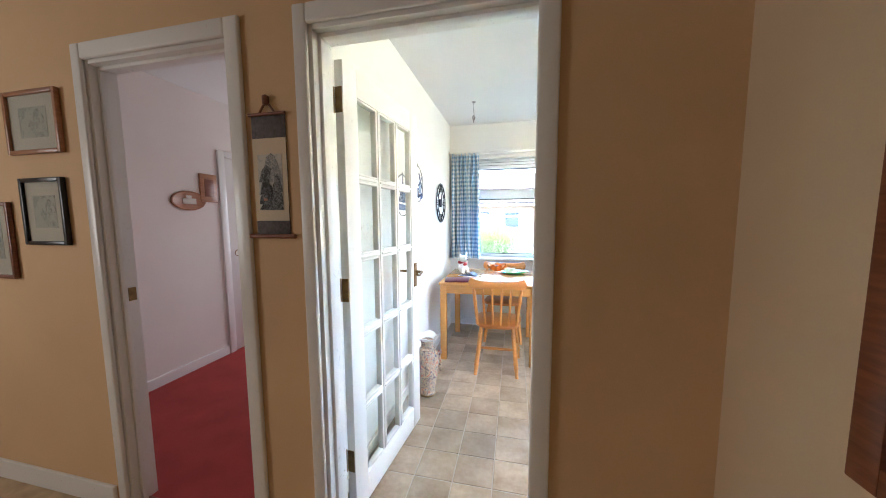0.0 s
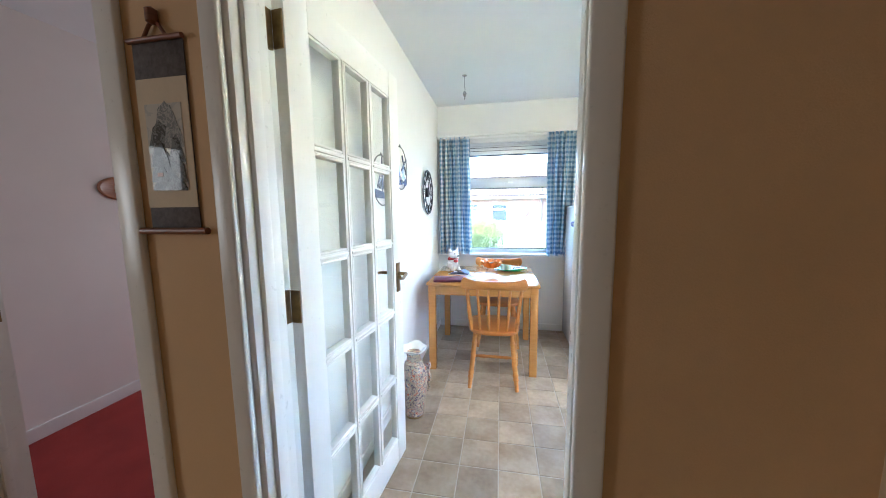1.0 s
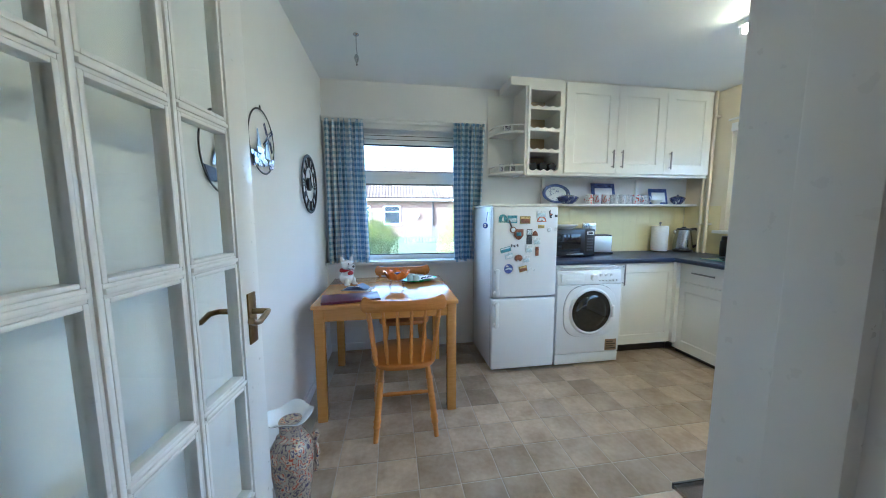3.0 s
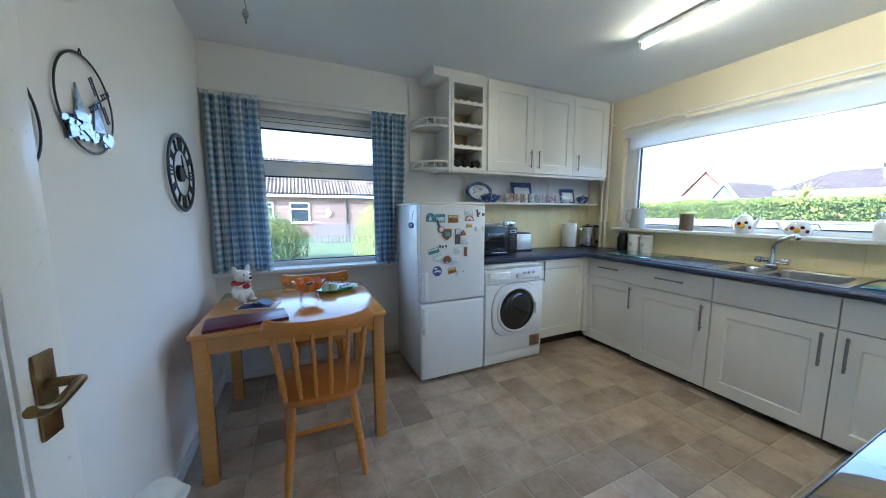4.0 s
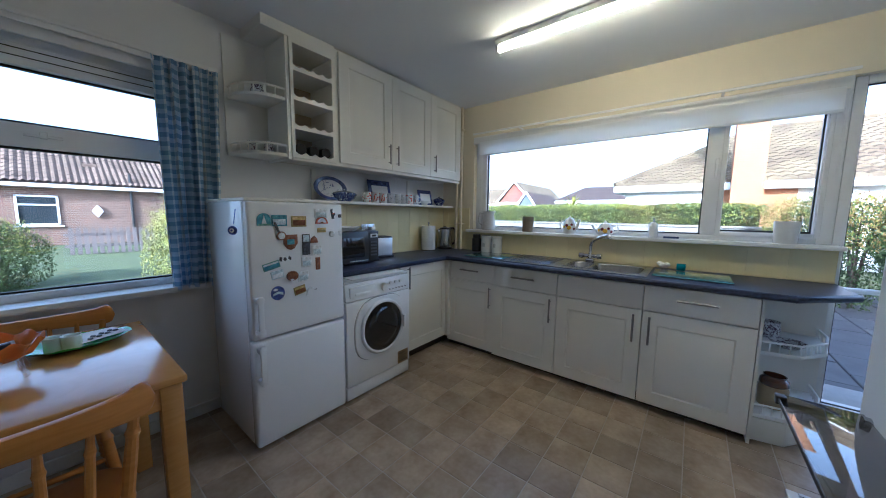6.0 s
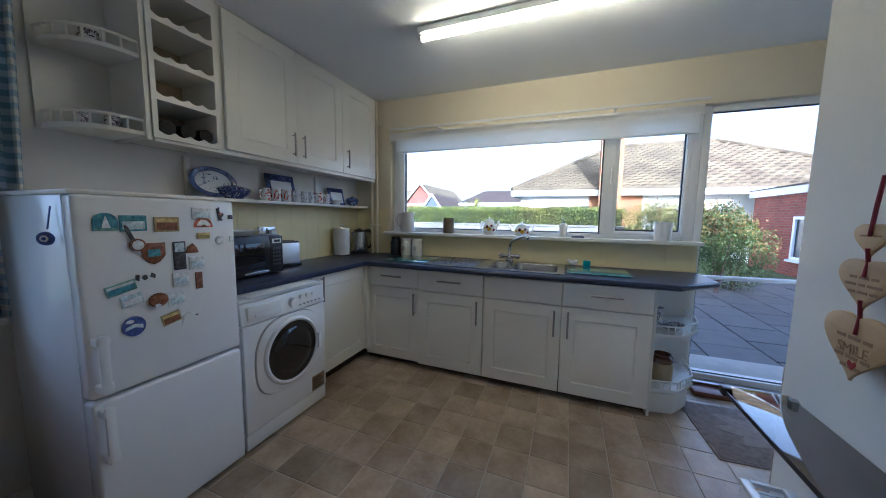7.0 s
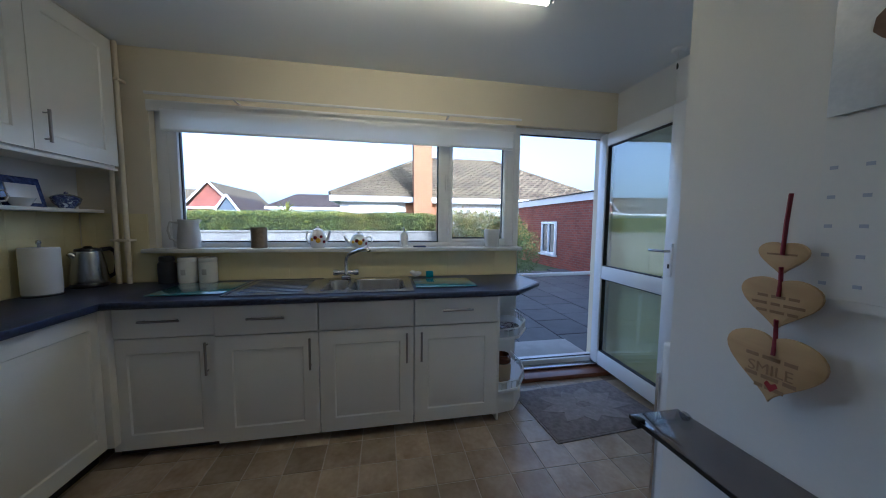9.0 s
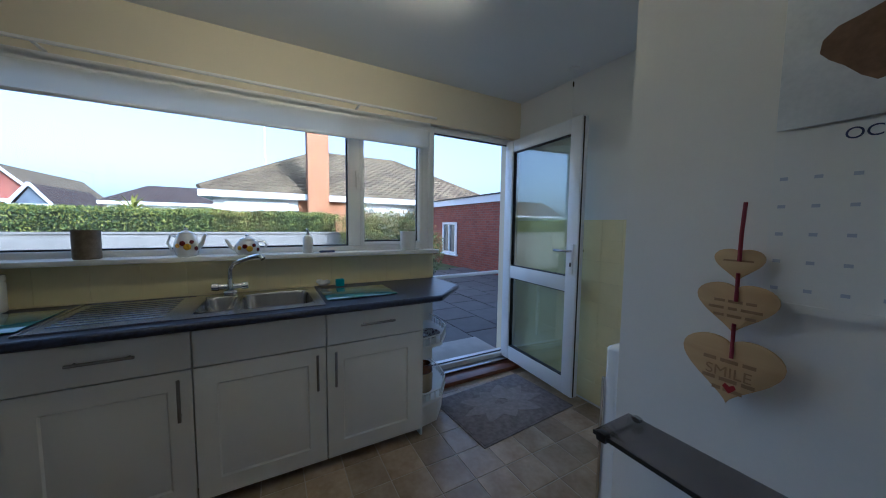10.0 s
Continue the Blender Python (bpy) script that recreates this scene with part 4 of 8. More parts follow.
part("door_shield", prism(ol, -0.012, 0.004, 1, 0.004), M_WHITE, wm)


def disc_ring(cx, cz, prof, seg=40):
    """Turned form about a line along y: prof is (radius, y)."""
    bm = lathe(prof, seg)
    bmesh.ops.transform(bm, matrix=Matrix.Translation((cx, 0, cz)) @ Matrix(((1, 0, 0, 0), (0, 0, 1, 0), (0, 1, 0, 0), (0, 0, 0, 1))), verts=bm.verts[:])
    bmesh.ops.recalc_face_normals(bm, faces=bm.faces[:])
    return bm


dw = part("door", disc_ring(C[0], C[1], [(0.206, -0.010), (0.203, -0.018), (0.197, -0.026), (0.190, -0.029), (0.181, -0.026), (0.174, -0.005)]), M_WHITE, wm)
part("porthole", disc_ring(C[0], C[1], [(0.178, -0.020), (0.170, -0.021), (0.148, -0.017), (0.130, -0.027), (0.10, -0.033), (0.04, -0.037), (0.0, -0.037)]), mat("dark_porthole_glass", (0.016, 0.015, 0.015), 0.05, var=0.3, scale=14, coat=0.5), dw, "dark bowl-shaped glass porthole")
part("door_grip", boxes(((C[0] + 0.17, -0.055, C[1] - 0.05), (C[0] + 0.195, -0.04, C[1] + 0.05)), bevel=0.006), M_PLASTIC, dw)
M_GOLD = mat("gold_energy_sticker", (0.28, 0.19, 0.10), 0.4, var=0.2, scale=30)
st = part("sticker", boxes(((0.165, -0.0025, 0.125), (0.275, 0.0, 0.225)), bevel=0.0008), M_GOLD, wm, "brown printed sticker")
part("print_bars", boxes(*[((0.175, -0.004, 0.14 + i * 0.02), (0.265 - 0.02 * (i % 2), -0.0026, 0.148 + i * 0.02)) for i in range(4)]), M_BLACK, st)

mw = thing("microwave", "black microwave oven with a keypad", "microwave", (2.452, 4.485, 0.912))
part("case", boxes(((-0.235, 0.02, 0.008), (0.235, 0.35, 0.262)), bevel=0.006), M_BLACK, mw)
mdoor = part("door", boxes(((-0.235, 0.0, 0.012), (0.135, 0.02, 0.258)), bevel=0.004), M_BLACK, mw)
part("door_window", boxes(((-0.20, -0.003, 0.06), (0.09, 0.0, 0.215)), bevel=0.001), mat("black_glass", (0.01, 0.01, 0.012), 0.05, var=0.1), mdoor)
part("door_strip", boxes(((-0.05, -0.004, 0.02), (0.12, 0.0, 0.034)), bevel=0.001), M_STEEL, mdoor)
mp_ = part("keypad", boxes(((0.137, 0.0, 0.012), (0.235, 0.02, 0.258)), bevel=0.004), M_BLACK, mw)
part("display", boxes(((0.15, -0.004, 0.208), (0.222, 0.0, 0.238)), bevel=0.0018), M_PLASTIC, mp_, "pale display panel")
part("readout", boxes(((0.163, -0.0048, 0.215), (0.209, -0.0042, 0.231))), M_BLACK, mp_)
M_KEY = mat("grey_keys", (0.10, 0.10, 0.11), 0.4)
for i in range(3):
    for j in range(5):
        part("key", boxes(((0.155 + i * 0.022, -0.0025, 0.06 + j * 0.026), (0.170 + i * 0.022, 0.0, 0.074 + j * 0.026)), bevel=0.001), M_KEY, mp_)

to = thing("toaster", "silver and black two-slice toaster", "toaster", (2.89, 4.665, 0.912), -12)
to.scale = (1.32, 1.0, 1.08)
part("side_panel", boxes(((-0.075, -0.012, 0.02), (0.075, 0.13, 0.18)), bevel=0.014), M_BLACK, to)
part("front", boxes(((-0.068, -0.018, 0.02), (0.068, -0.008, 0.168)), bevel=0.004), mat("bright_steel", (0.82, 0.84, 0.88), 0.42, 1.0, var=0.04), to, "polished steel front panel")
part("base", boxes(((-0.08, -0.02, 0.0), (0.08, 0.135, 0.02)), bevel=0.006), M_BLACK, to)
# Flat near-black strips stand for the shade inside the toasting slots.
part("slot_shade", boxes(((-0.055, 0.03, 0.1795), (0.055, 0.05, 0.1815)), ((-0.055, 0.08, 0.1795), (0.055, 0.10, 0.1815))), M_DARK, to)
part("lever", boxes(((0.075, 0.04, 0.11), (0.092, 0.075, 0.122)), bevel=0.004), M_BLACK, to)

roll = thing("paper_roll", "white kitchen roll on a steel upright holder", "kitchen roll", (3.63, 4.755, 0.912))
roll.scale = (1.15, 1.15, 1.08)
part("stand", lathe([(0.07, 0), (0.07, 0.008), (0.02, 0.012)], 24), M_STEEL, roll)
part("roll", lathe([(0.066, 0.012), (0.068, 0.02), (0.068, 0.245), (0.066, 0.253), (0.022, 0.254)], 28), M_BLIND, roll)
part("pole", lathe([(0.006, 0.0), (0.006, 0.27), (0.011, 0.277), (0.008, 0.29), (0.001, 0.293)], 12), M_STEEL, roll)

ke = thing("kettle", "steel jug kettle with a black handle", "kettle", (3.90, 4.735, 0.912), -35)
ke.scale = (1.15, 1.15, 1.18)
part("base", lathe([(0.078, 0), (0.08, 0.01), (0.075, 0.02)], 28), M_BLACK, ke)
part("body", lathe([(0.075, 0.02), (0.078, 0.04), (0.07, 0.12), (0.058, 0.185), (0.055, 0.195)], 28), M_STEEL, ke)
part("lid", lathe([(0.056, 0.195), (0.052, 0.208), (0.02, 0.214), (0.014, 0.222), (0.004, 0.224)], 24), M_BLACK, ke)
part("handle", sweep([(0.05, 0, 0.20), (0.09, 0, 0.205), (0.115, 0, 0.185), (0.12, 0, 0.12), (0.11, 0, 0.06), (0.075, 0, 0.04)], 0.012, 10), M_BLACK, ke)
part("spout", sweep([(-0.05, 0, 0.165), (-0.075, 0, 0.188)], [0.022, 0.012], 12), M_STEEL, ke)

# ---- dining corner ----
TB = (0.322, 3.757, 1.234, 4.60)
table = thing("dining_table", "golden beech dining table pushed against the wall", "table", (0.78, 4.18, 0))
top_bm = boxes(((TB[0], TB[1], 0.735), (TB[2], TB[3], 0.762)), bevel=0.007, seg=3)
part("tabletop", top_bm, M_PINE, table, world_at=True)
for x0, x1, y0, y1 in ((TB[0] + 0.07, TB[2] - 0.07, TB[1] + 0.02, TB[1] + 0.04), (TB[0] + 0.07, TB[2] - 0.07, TB[3] - 0.04, TB[3] - 0.02), (TB[0] + 0.02, TB[0] + 0.04, TB[1] + 0.07, TB[3] - 0.07), (TB[2] - 0.04, TB[2] - 0.02, TB[1] + 0.07, TB[3] - 0.07)):
    part("apron", boxes(((x0, y0, 0.655), (x1, y1, 0.735)), bevel=0.002), M_PINE, table, world_at=True)
for x in (TB[0] + 0.012, TB[2] - 0.072):
    for y in (TB[1] + 0.012, TB[3] - 0.072):
        part("leg", boxes(((x, y, 0.0), (x + 0.06, y + 0.06, 0.735)), bevel=0.006), M_PINE, table, world_at=True)


def turned(a, b, base, n=40):
    """Points and radii of a turned spindle from a to b with beads near its ends."""
    a, b = Vector(a), Vector(b)
    pts, rad = [], []
    for i in range(n + 1):
        u = i / n
        pts.append(a.lerp(b, u))
        r = base * (0.78 + 0.35 * math.sin(math.pi * u))
        for c in (0.2, 0.27, 0.80):
            r += base * 0.30 * math.exp(-((u - c) / 0.022) ** 2)
        rad.append(r)
    return pts, rad


def spindle_chair(at, rz):
    """Pine spindle-back chair; it faces local +y."""
    c = thing("dining_chair", "varnished orange pine spindle-back dining chair", "chair", at, rz, "chairs at the dining table")
    seat = []
    for i in range(40):
        a = 2 * math.pi * i / 40
        ex = 0.62
        x = 0.205 * math.copysign(abs(math.cos(a)) ** ex, math.cos(a))
        y = 0.205 * math.copysign(abs(math.sin(a)) ** ex, math.sin(a))
        seat.append((x * (1.0 + 0.10 * (y / 0.205)), y))
    sb = prism(seat, 0.415, 0.448, 2, 0.010)
    part("seat", sb, M_SEAT, c, "deeper orange saddle seat")
    for sx in (-1, 1):
        for (tx, ty), (bx, by) in (((0.135, -0.13), (0.178, -0.215)), ((0.15, 0.13), (0.195, 0.205))):
            p, r = turned((sx * bx, by, 0.0), (sx * tx, ty, 0.42), 0.0175)
            part("leg", sweep(p, r, 12), M_CHAIR, c)
    for sx in (-1, 1):
        p, r = turned((sx * 0.165, -0.185, 0.16), (sx * 0.182, 0.18, 0.16), 0.011)
        part("stretcher", sweep(p, r, 10), M_CHAIR, c)
    p, r = turned((-0.173, 0.0, 0.16), (0.173, 0.0, 0.16), 0.0115)
    part("stretcher", sweep(p, r, 10), M_CHAIR, c)
    for i in range(6):
        u = -1 + 2 * i / 5
        bow = 0.035 * (1 - u * u)
        base = 0.0135 if abs(u) > 0.9 else 0.0095
        p, r = turned((u * 0.165, -0.155 - bow * 0.7, 0.44), (u * 0.205, -0.165 - bow, 0.785), base)
        part("spindle", sweep(p, r, 10), M_CHAIR, c)
    # bowed crest rail, higher at the ends
    bm = bmesh.new()
    n, rings = 72, []
    for i in range(n + 1):
        u = -1 + 2 * i / n
        x, y = u * 0.246, -0.168 - 0.038 * (1 - u * u)
        z0 = 0.758 + 0.012 * (1 - abs(u))
        z1 = 0.832 + 0.014 * u * u + 0.010 * math.exp(-((abs(u) - 0.9) / 0.10) ** 2)
        if abs(u) > 0.88:
            shrink, mid = math.sqrt(max(0.02, 1 - ((abs(u) - 0.88) / 0.121) ** 2)), (z0 + z1) / 2
            z0, z1 = mid + (z0 - mid) * shrink, mid + (z1 - mid) * shrink
        t = 0.015
        ring = []
        for k in range(12):
            a = 2 * math.pi * k / 12
            ring.append(bm.verts.new((x, y + t * math.copysign(abs(math.cos(a)) ** 0.6, math.cos(a)), (z0 + z1) / 2 + (z1 - z0) / 2 * math.copysign(abs(math.sin(a)) ** 0.6, math.sin(a)))))
        rings.append(ring)
    for a, b in zip(rings, rings[1:]):
        for k in range(12):
            j = (k + 1) % 12
            bm.faces.new((a[k], b[k], b[j], a[j]))
    bm.faces.new(rings[0])
    bm.faces.new(rings[-1][::-1])
    bmesh.ops.recalc_face_normals(bm, faces=bm.faces[:])
    part("crest_rail", bm, M_CHAIR, c)
    return c


chair = spindle_chair((0.878, 3.755, 0), 0)
copy_thing(chair, pose(0.905, 4.50, 0, 0, 0, 180))

# ---- curtains ----
M_GINGHAM = bpy.data.materials.new("blue_gingham")
M_GINGHAM.use_nodes = True
gn, gl_ = M_GINGHAM.node_tree.nodes, M_GINGHAM.node_tree.links
gp = gn["Principled BSDF"]
gp.inputs["Roughness"].default_value = 0.9
g_uv, g_sep = gn.new("ShaderNodeTexCoord"), gn.new("ShaderNodeSeparateXYZ")
gl_.new(g_uv.outputs["UV"], g_sep.inputs[0])
waves = []
for k in (0, 1):
    mo, cm = gn.new("ShaderNodeMath"), gn.new("ShaderNodeMath")
    mo.operation, mo.inputs[1].default_value = "FLOORED_MODULO", 0.050
    cm.operation, cm.inputs[1].default_value = "GREATER_THAN", 0.025
    gl_.new(g_sep.outputs[k], mo.inputs[0])
    gl_.new(mo.outputs[0], cm.inputs[0])
    waves.append(cm)
ga = gn.new("ShaderNodeMath")
ga.operation = "ADD"
gl_.new(waves[0].outputs[0], ga.inputs[0])
gl_.new(waves[1].outputs[0], ga.inputs[1])
gh = gn.new("ShaderNodeMath")
gh.operation, gh.inputs[1].default_value = "MULTIPLY", 0.5
gl_.new(ga.outputs[0], gh.inputs[0])
gr = gn.new("ShaderNodeValToRGB")
gr.color_ramp.elements[0].color, gr.color_ramp.elements[1].color = (0.86, 0.88, 0.88, 1), (0.24, 0.385, 0.56, 1)
gmid = gr.color_ramp.elements.new(0.5)
gmid.color = (0.52, 0.64, 0.75, 1)
gl_.new(gh.outputs[0], gr.inputs[0])
gl_.new(gr.outputs[0], gp.inputs["Base Color"])
g_tr, g_mx = gn.new("ShaderNodeBsdfTranslucent"), gn.new("ShaderNodeMixShader")
g_mx.inputs[0].default_value = 0.38
gl_.new(gr.outputs[0], g_tr.inputs[0])
gl_.new(gp.outputs[0], g_mx.inputs[1])
gl_.new(g_tr.outputs[0], g_mx.inputs[2])
gl_.new(g_mx.outputs[0], gn["Material Output"].inputs[0])


def curtain(x0, x1, b0, b1, z0, z1, folds, seed, label):
    """Gathered cloth from x0..x1 at the rail to b0..b1 at the hem."""
    rnd = random.Random(seed)
    ph = [rnd.uniform(0, 6) for _ in range(4)]
    bm = bmesh.new()
    uv = bm.loops.layers.uv.verify()
    nu, nv = 110, 36
    grid, us = [], []
    for j in range(nv + 1):
        v = j / nv
        row = []
        for i in range(nu + 1):
            u = i / nu
            flare = (1 - v) ** 1.3
            x = (x0 + (x1 - x0) * u) * (1 - flare) + (b0 + (b1 - b0) * u) * flare
            amp = 0.013 + 0.017 * (1 - v) ** 0.5
            y = 4.793 + amp * math.sin(2 * math.pi * folds * u + ph[0] + 0.9 * (1 - v)) + 0.5 * amp * math.sin(2 * math.pi * folds * 2.2 * u + ph[1]) * v + 0.012 * math.sin(3 * v + ph[2])
            x += 0.006 * math.sin(2 * math.pi * folds * u * 1.5 + ph[3])
            if v > 0.95:
                y += 0.004 * math.sin(2 * math.pi * folds * 3 * u)
            z = z0 + (z1 - z0) * v + 0.006 * math.sin(5 * u + ph[1]) * (1 - v)
            row.append(bm.verts.new((x, y, z)))
        grid.append(row)
    for j in range(nv):
        for i in range(nu):
            f = bm.faces.new((grid[j][i], grid[j][i + 1], grid[j + 1][i + 1], grid[j + 1][i]))
            for lp, (a, b) in zip(f.loops, ((i, j), (i + 1, j), (i + 1, j + 1), (i, j + 1))):
                lp[uv].uv = (1.75 * (b1 - b0) * a / nu, (z1 - z0) * b / nv)
    c = single("curtain", bm, M_GINGHAM, label, "curtain", "dining window curtains")
    md = c.modifiers.new("cloth thickness", "SOLIDIFY")
    md.thickness = 0.002
    return c


curtain(0.237, 0.585, 0.245, 0.615, 0.868, 2.148, 7, 1, "blue and white gingham curtain gathered beside the window")
curtain(1.39, 1.695, 1.41, 1.655, 0.852, 2.152, 6, 2, "blue and white gingham curtain hanging near the fridge")
rail = thing("curtain_rail", "white curtain rail board above the dining window", "curtain rail", (0.95, 4.83, 2.15))
part("board", boxes(((XL + 0.002, 4.79, 2.155), (1.70, 4.858, 2.178)), bevel=0.003), M_GLOSS, rail, world_at=True)
part("track", boxes(((XL + 0.01, 4.80, 2.128), (1.69, 4.812, 2.1545)), ((XL + 0.004, 4.838, 2.085), (1.70, 4.857, 2.1545)), bevel=0.003), M_GLOSS, rail, world_at=True)

# ---- ceiling light ----
M_TUBE = glow("fluorescent_tube", (1.0, 0.72, 0.35), 9.0)
tube = thing("ceiling_light", "lit fluorescent batten light on the ceiling", "ceiling light", (3.0, 2.8, HC))
part("batten", boxes(((2.97, 2.02, 2.462), (3.03, 3.60, 2.499)), bevel=0.004), M_WHITE, tube, world_at=True)
part("tube", sweep([(3.0, 2.045, 2.438), (3.0, 3.575, 2.438)], 0.017, 14), M_TUBE, tube, "glowing white fluorescent tube", world_at=True)
for y in (2.025, 3.575):
    part("end_cap", boxes(((2.98, y, 2.418), (3.02, y + 0.022, 2.463)), bevel=0.004), M_PLASTIC, tube, world_at=True)

# ---- splashback tiles and floor tiles ----
backs = {}
for nm, span in (("splashback_sink", ((4.0185, 1.72, 0.912), (4.0195, 4.855, 1.121))), ("splashback_corner", ((4.0185, 4.46, 1.121), (4.0195, 4.855, 1.39))), ("splashback_north", ((2.16, 4.8585, 0.912), (4.016, 4.8595, 1.391))), ("splashback_east", ((XP + 0.02, YR + 0.0005, 0.02), (4.018, YR + 0.0015, 1.40)))):
    backs[nm] = structure(nm, boxes(span), M_GROUT, "yellow glazed wall tiles with pale joints", "splashback")


def tile_mesh(w, h, axis, sign, t=0.006):
    bm = boxes(((0, 0, 0), (w, h, t)))
    f = [f for f in bm.faces if f.normal.z > 0.9]
    bmesh.ops.inset_region(bm, faces=f, thickness=0.002, depth=0.0015 if t > 0.003 else 0.0006, use_even_offset=True)
    rot = {"x": Matrix(((0, 0, -1, 0), (1, 0, 0, 0), (0, 1, 0, 0), (0, 0, 0, 1))), "y": Matrix(((1, 0, 0, 0), (0, 0, -1, 0), (0, 1, 0, 0), (0, 0, 0, 1))), "z": Matrix.Identity(4)}[axis]
    bmesh.ops.transform(bm, matrix=rot, verts=bm.verts[:])
    if sign < 0:
        bmesh.ops.scale(bm, vec=(1, -1, 1), verts=bm.verts[:])
    bmesh.ops.recalc_face_normals(bm, faces=bm.faces[:])
    return bm


def lay(parent, material, axis, a0, a1, z0, z1, pitch, depth, sign=1, t=0.003):
    """Square tiles on an upright face, cut at the ends."""
    cache = {}
    j = z0
    while j < z1 - 0.01:
        i = a0
        h = min(pitch, z1 - j)
        while i < a1 - 0.01:
            w = min(pitch, a1 - i)
            key = (round(w, 3), round(h, 3))
            if key not in cache:
                cache[key] = mesh("tile", tile_mesh(key[0] - 0.0009, key[1] - 0.0009, axis, sign, t), material, False)
            ob = new("tile", cache[key])
            ob.parent = parent
            ob.location = (depth, i, j) if axis == "x" else (i, depth, j)
            i += pitch
        j += pitch


lay(backs["splashback_sink"], M_SPLASH, "x", 1.725, 4.85, 0.918, 1.121, 0.203, 4.0185)
lay(backs["splashback_corner"], M_SPLASH, "x", 4.465, 4.85, 1.123, 1.388, 0.154, 4.0185)
lay(backs["splashback_north"], M_SPLASH, "y", 2.165, 4.01, 0.918, 1.39, 0.158, 4.8585, 1, 0.0012)
lay(backs["splashback_east"], M_SPLASH, "y", XP + 0.02, 4.01, 0.02, 1.40, 0.154, YR + 0.0015, -1)

PX, PY, X_0, Y_0 = 0.2045, 0.2005, 1.336, 2.59
fm = mesh("floor_tile", tile_mesh(PX - 0.005, PY - 0.005, "z", 1, 0.0038), M_TILE, False)
kept = 0
for i in range(-7, 15):
    for j in range(-10, 13):
        x0, y0 = X_0 + i * PX, Y_0 + j * PY
        x1, y1 = x0 + PX, y0 + PY
        in_main = y1 > YK - 0.12 and y0 < YF and x1 > XL and x0 < XS
        in_alc = y1 > YR and y0 < YK - 0.1 and x1 > XP and x0 < XS
        if not (in_main or in_alc):
            continue
        hidden = x0 > 3.5 and y0 > 2.1 or y0 > 4.45 and x0 > 1.6
        if not hidden and kept < 300 and x0 >= XL - 0.02:
            ob = new("floor_tile", fm)
            ob.parent, ob.location = kitchen_floor, (x0, y0, -0.004)
            kept += 1
structure("floor_door_strip", boxes(((KD0 + 0.03, YH - 0.012, 0.0), (KD1 - 0.03, YH + 0.025, 0.009)), bevel=0.003), M_STEEL, "metal threshold strip between carpet and kitchen floor", "threshold")

# ---- outside ----
GZ = -0.15
structure("ground", boxes(((-150, -150, GZ - 0.3), (250, 250, GZ))), M_GRASS, "rough green lawn round the house", "ground")
patio = structure("pavement", boxes(((XS + 0.25, -3.0, GZ), (10.6, 6.0, GZ + 0.015))), mat("slab_joint_sand", (0.11, 0.10, 0.09), 0.95, var=0.2, scale=20), "grey paved patio outside the back door", "pavement")
slab_mesh = {}
rs = random.Random(5)
yy = -3.0
row = 0
while yy < 5.9:
    xx = XS + 0.28 - (0.3 if row % 2 else 0.0)
    while xx < 10.4:
        w = 0.6
        x0 = max(xx, XS + 0.27)
        key = round(xx + w - x0, 2)
        if key > 0.1:
            if key not in slab_mesh:
                slab_mesh[key] = mesh("paving_slab", boxes(((0.008, 0.008, 0), (key - 0.008, 0.592, 0.04)), bevel=0.005, seg=1), M_SLAB, False)
            ob = new("paving_slab", slab_mesh[key])
            ob.parent, ob.location = patio, (x0, yy, GZ - 0.005 + rs.uniform(-0.003, 0.003))
            ob.rotation_euler = (rs.uniform(-0.004, 0.004), rs.uniform(-0.004, 0.004), 0)
        xx += w
    yy += 0.6
    row += 1

step = single("door_step", boxes(((XS + 0.25, 0.75, GZ), (XS + 0.75, 1.85, -0.0)), bevel=0.01), mat("pale_concrete", (0.30, 0.29, 0.27), 0.9, var=0.15, scale=5, fine=60, bump=0.3), "pale concrete step outside the back door", "step")
hr = thing("handrail", "white tubular handrail beside the back step", "handrail", (4.6, 1.2, GZ))
part("bar", sweep([(4.55, 1.72, 0.80), (4.55, 0.28, 0.82)], 0.02, 12), M_UPVC, hr, world_at=True)
for y in (1.70, 0.30):
    part("post", sweep([(4.55, y, GZ), (4.55, y, 0.80)], 0.018, 12), M_UPVC, hr, world_at=True)


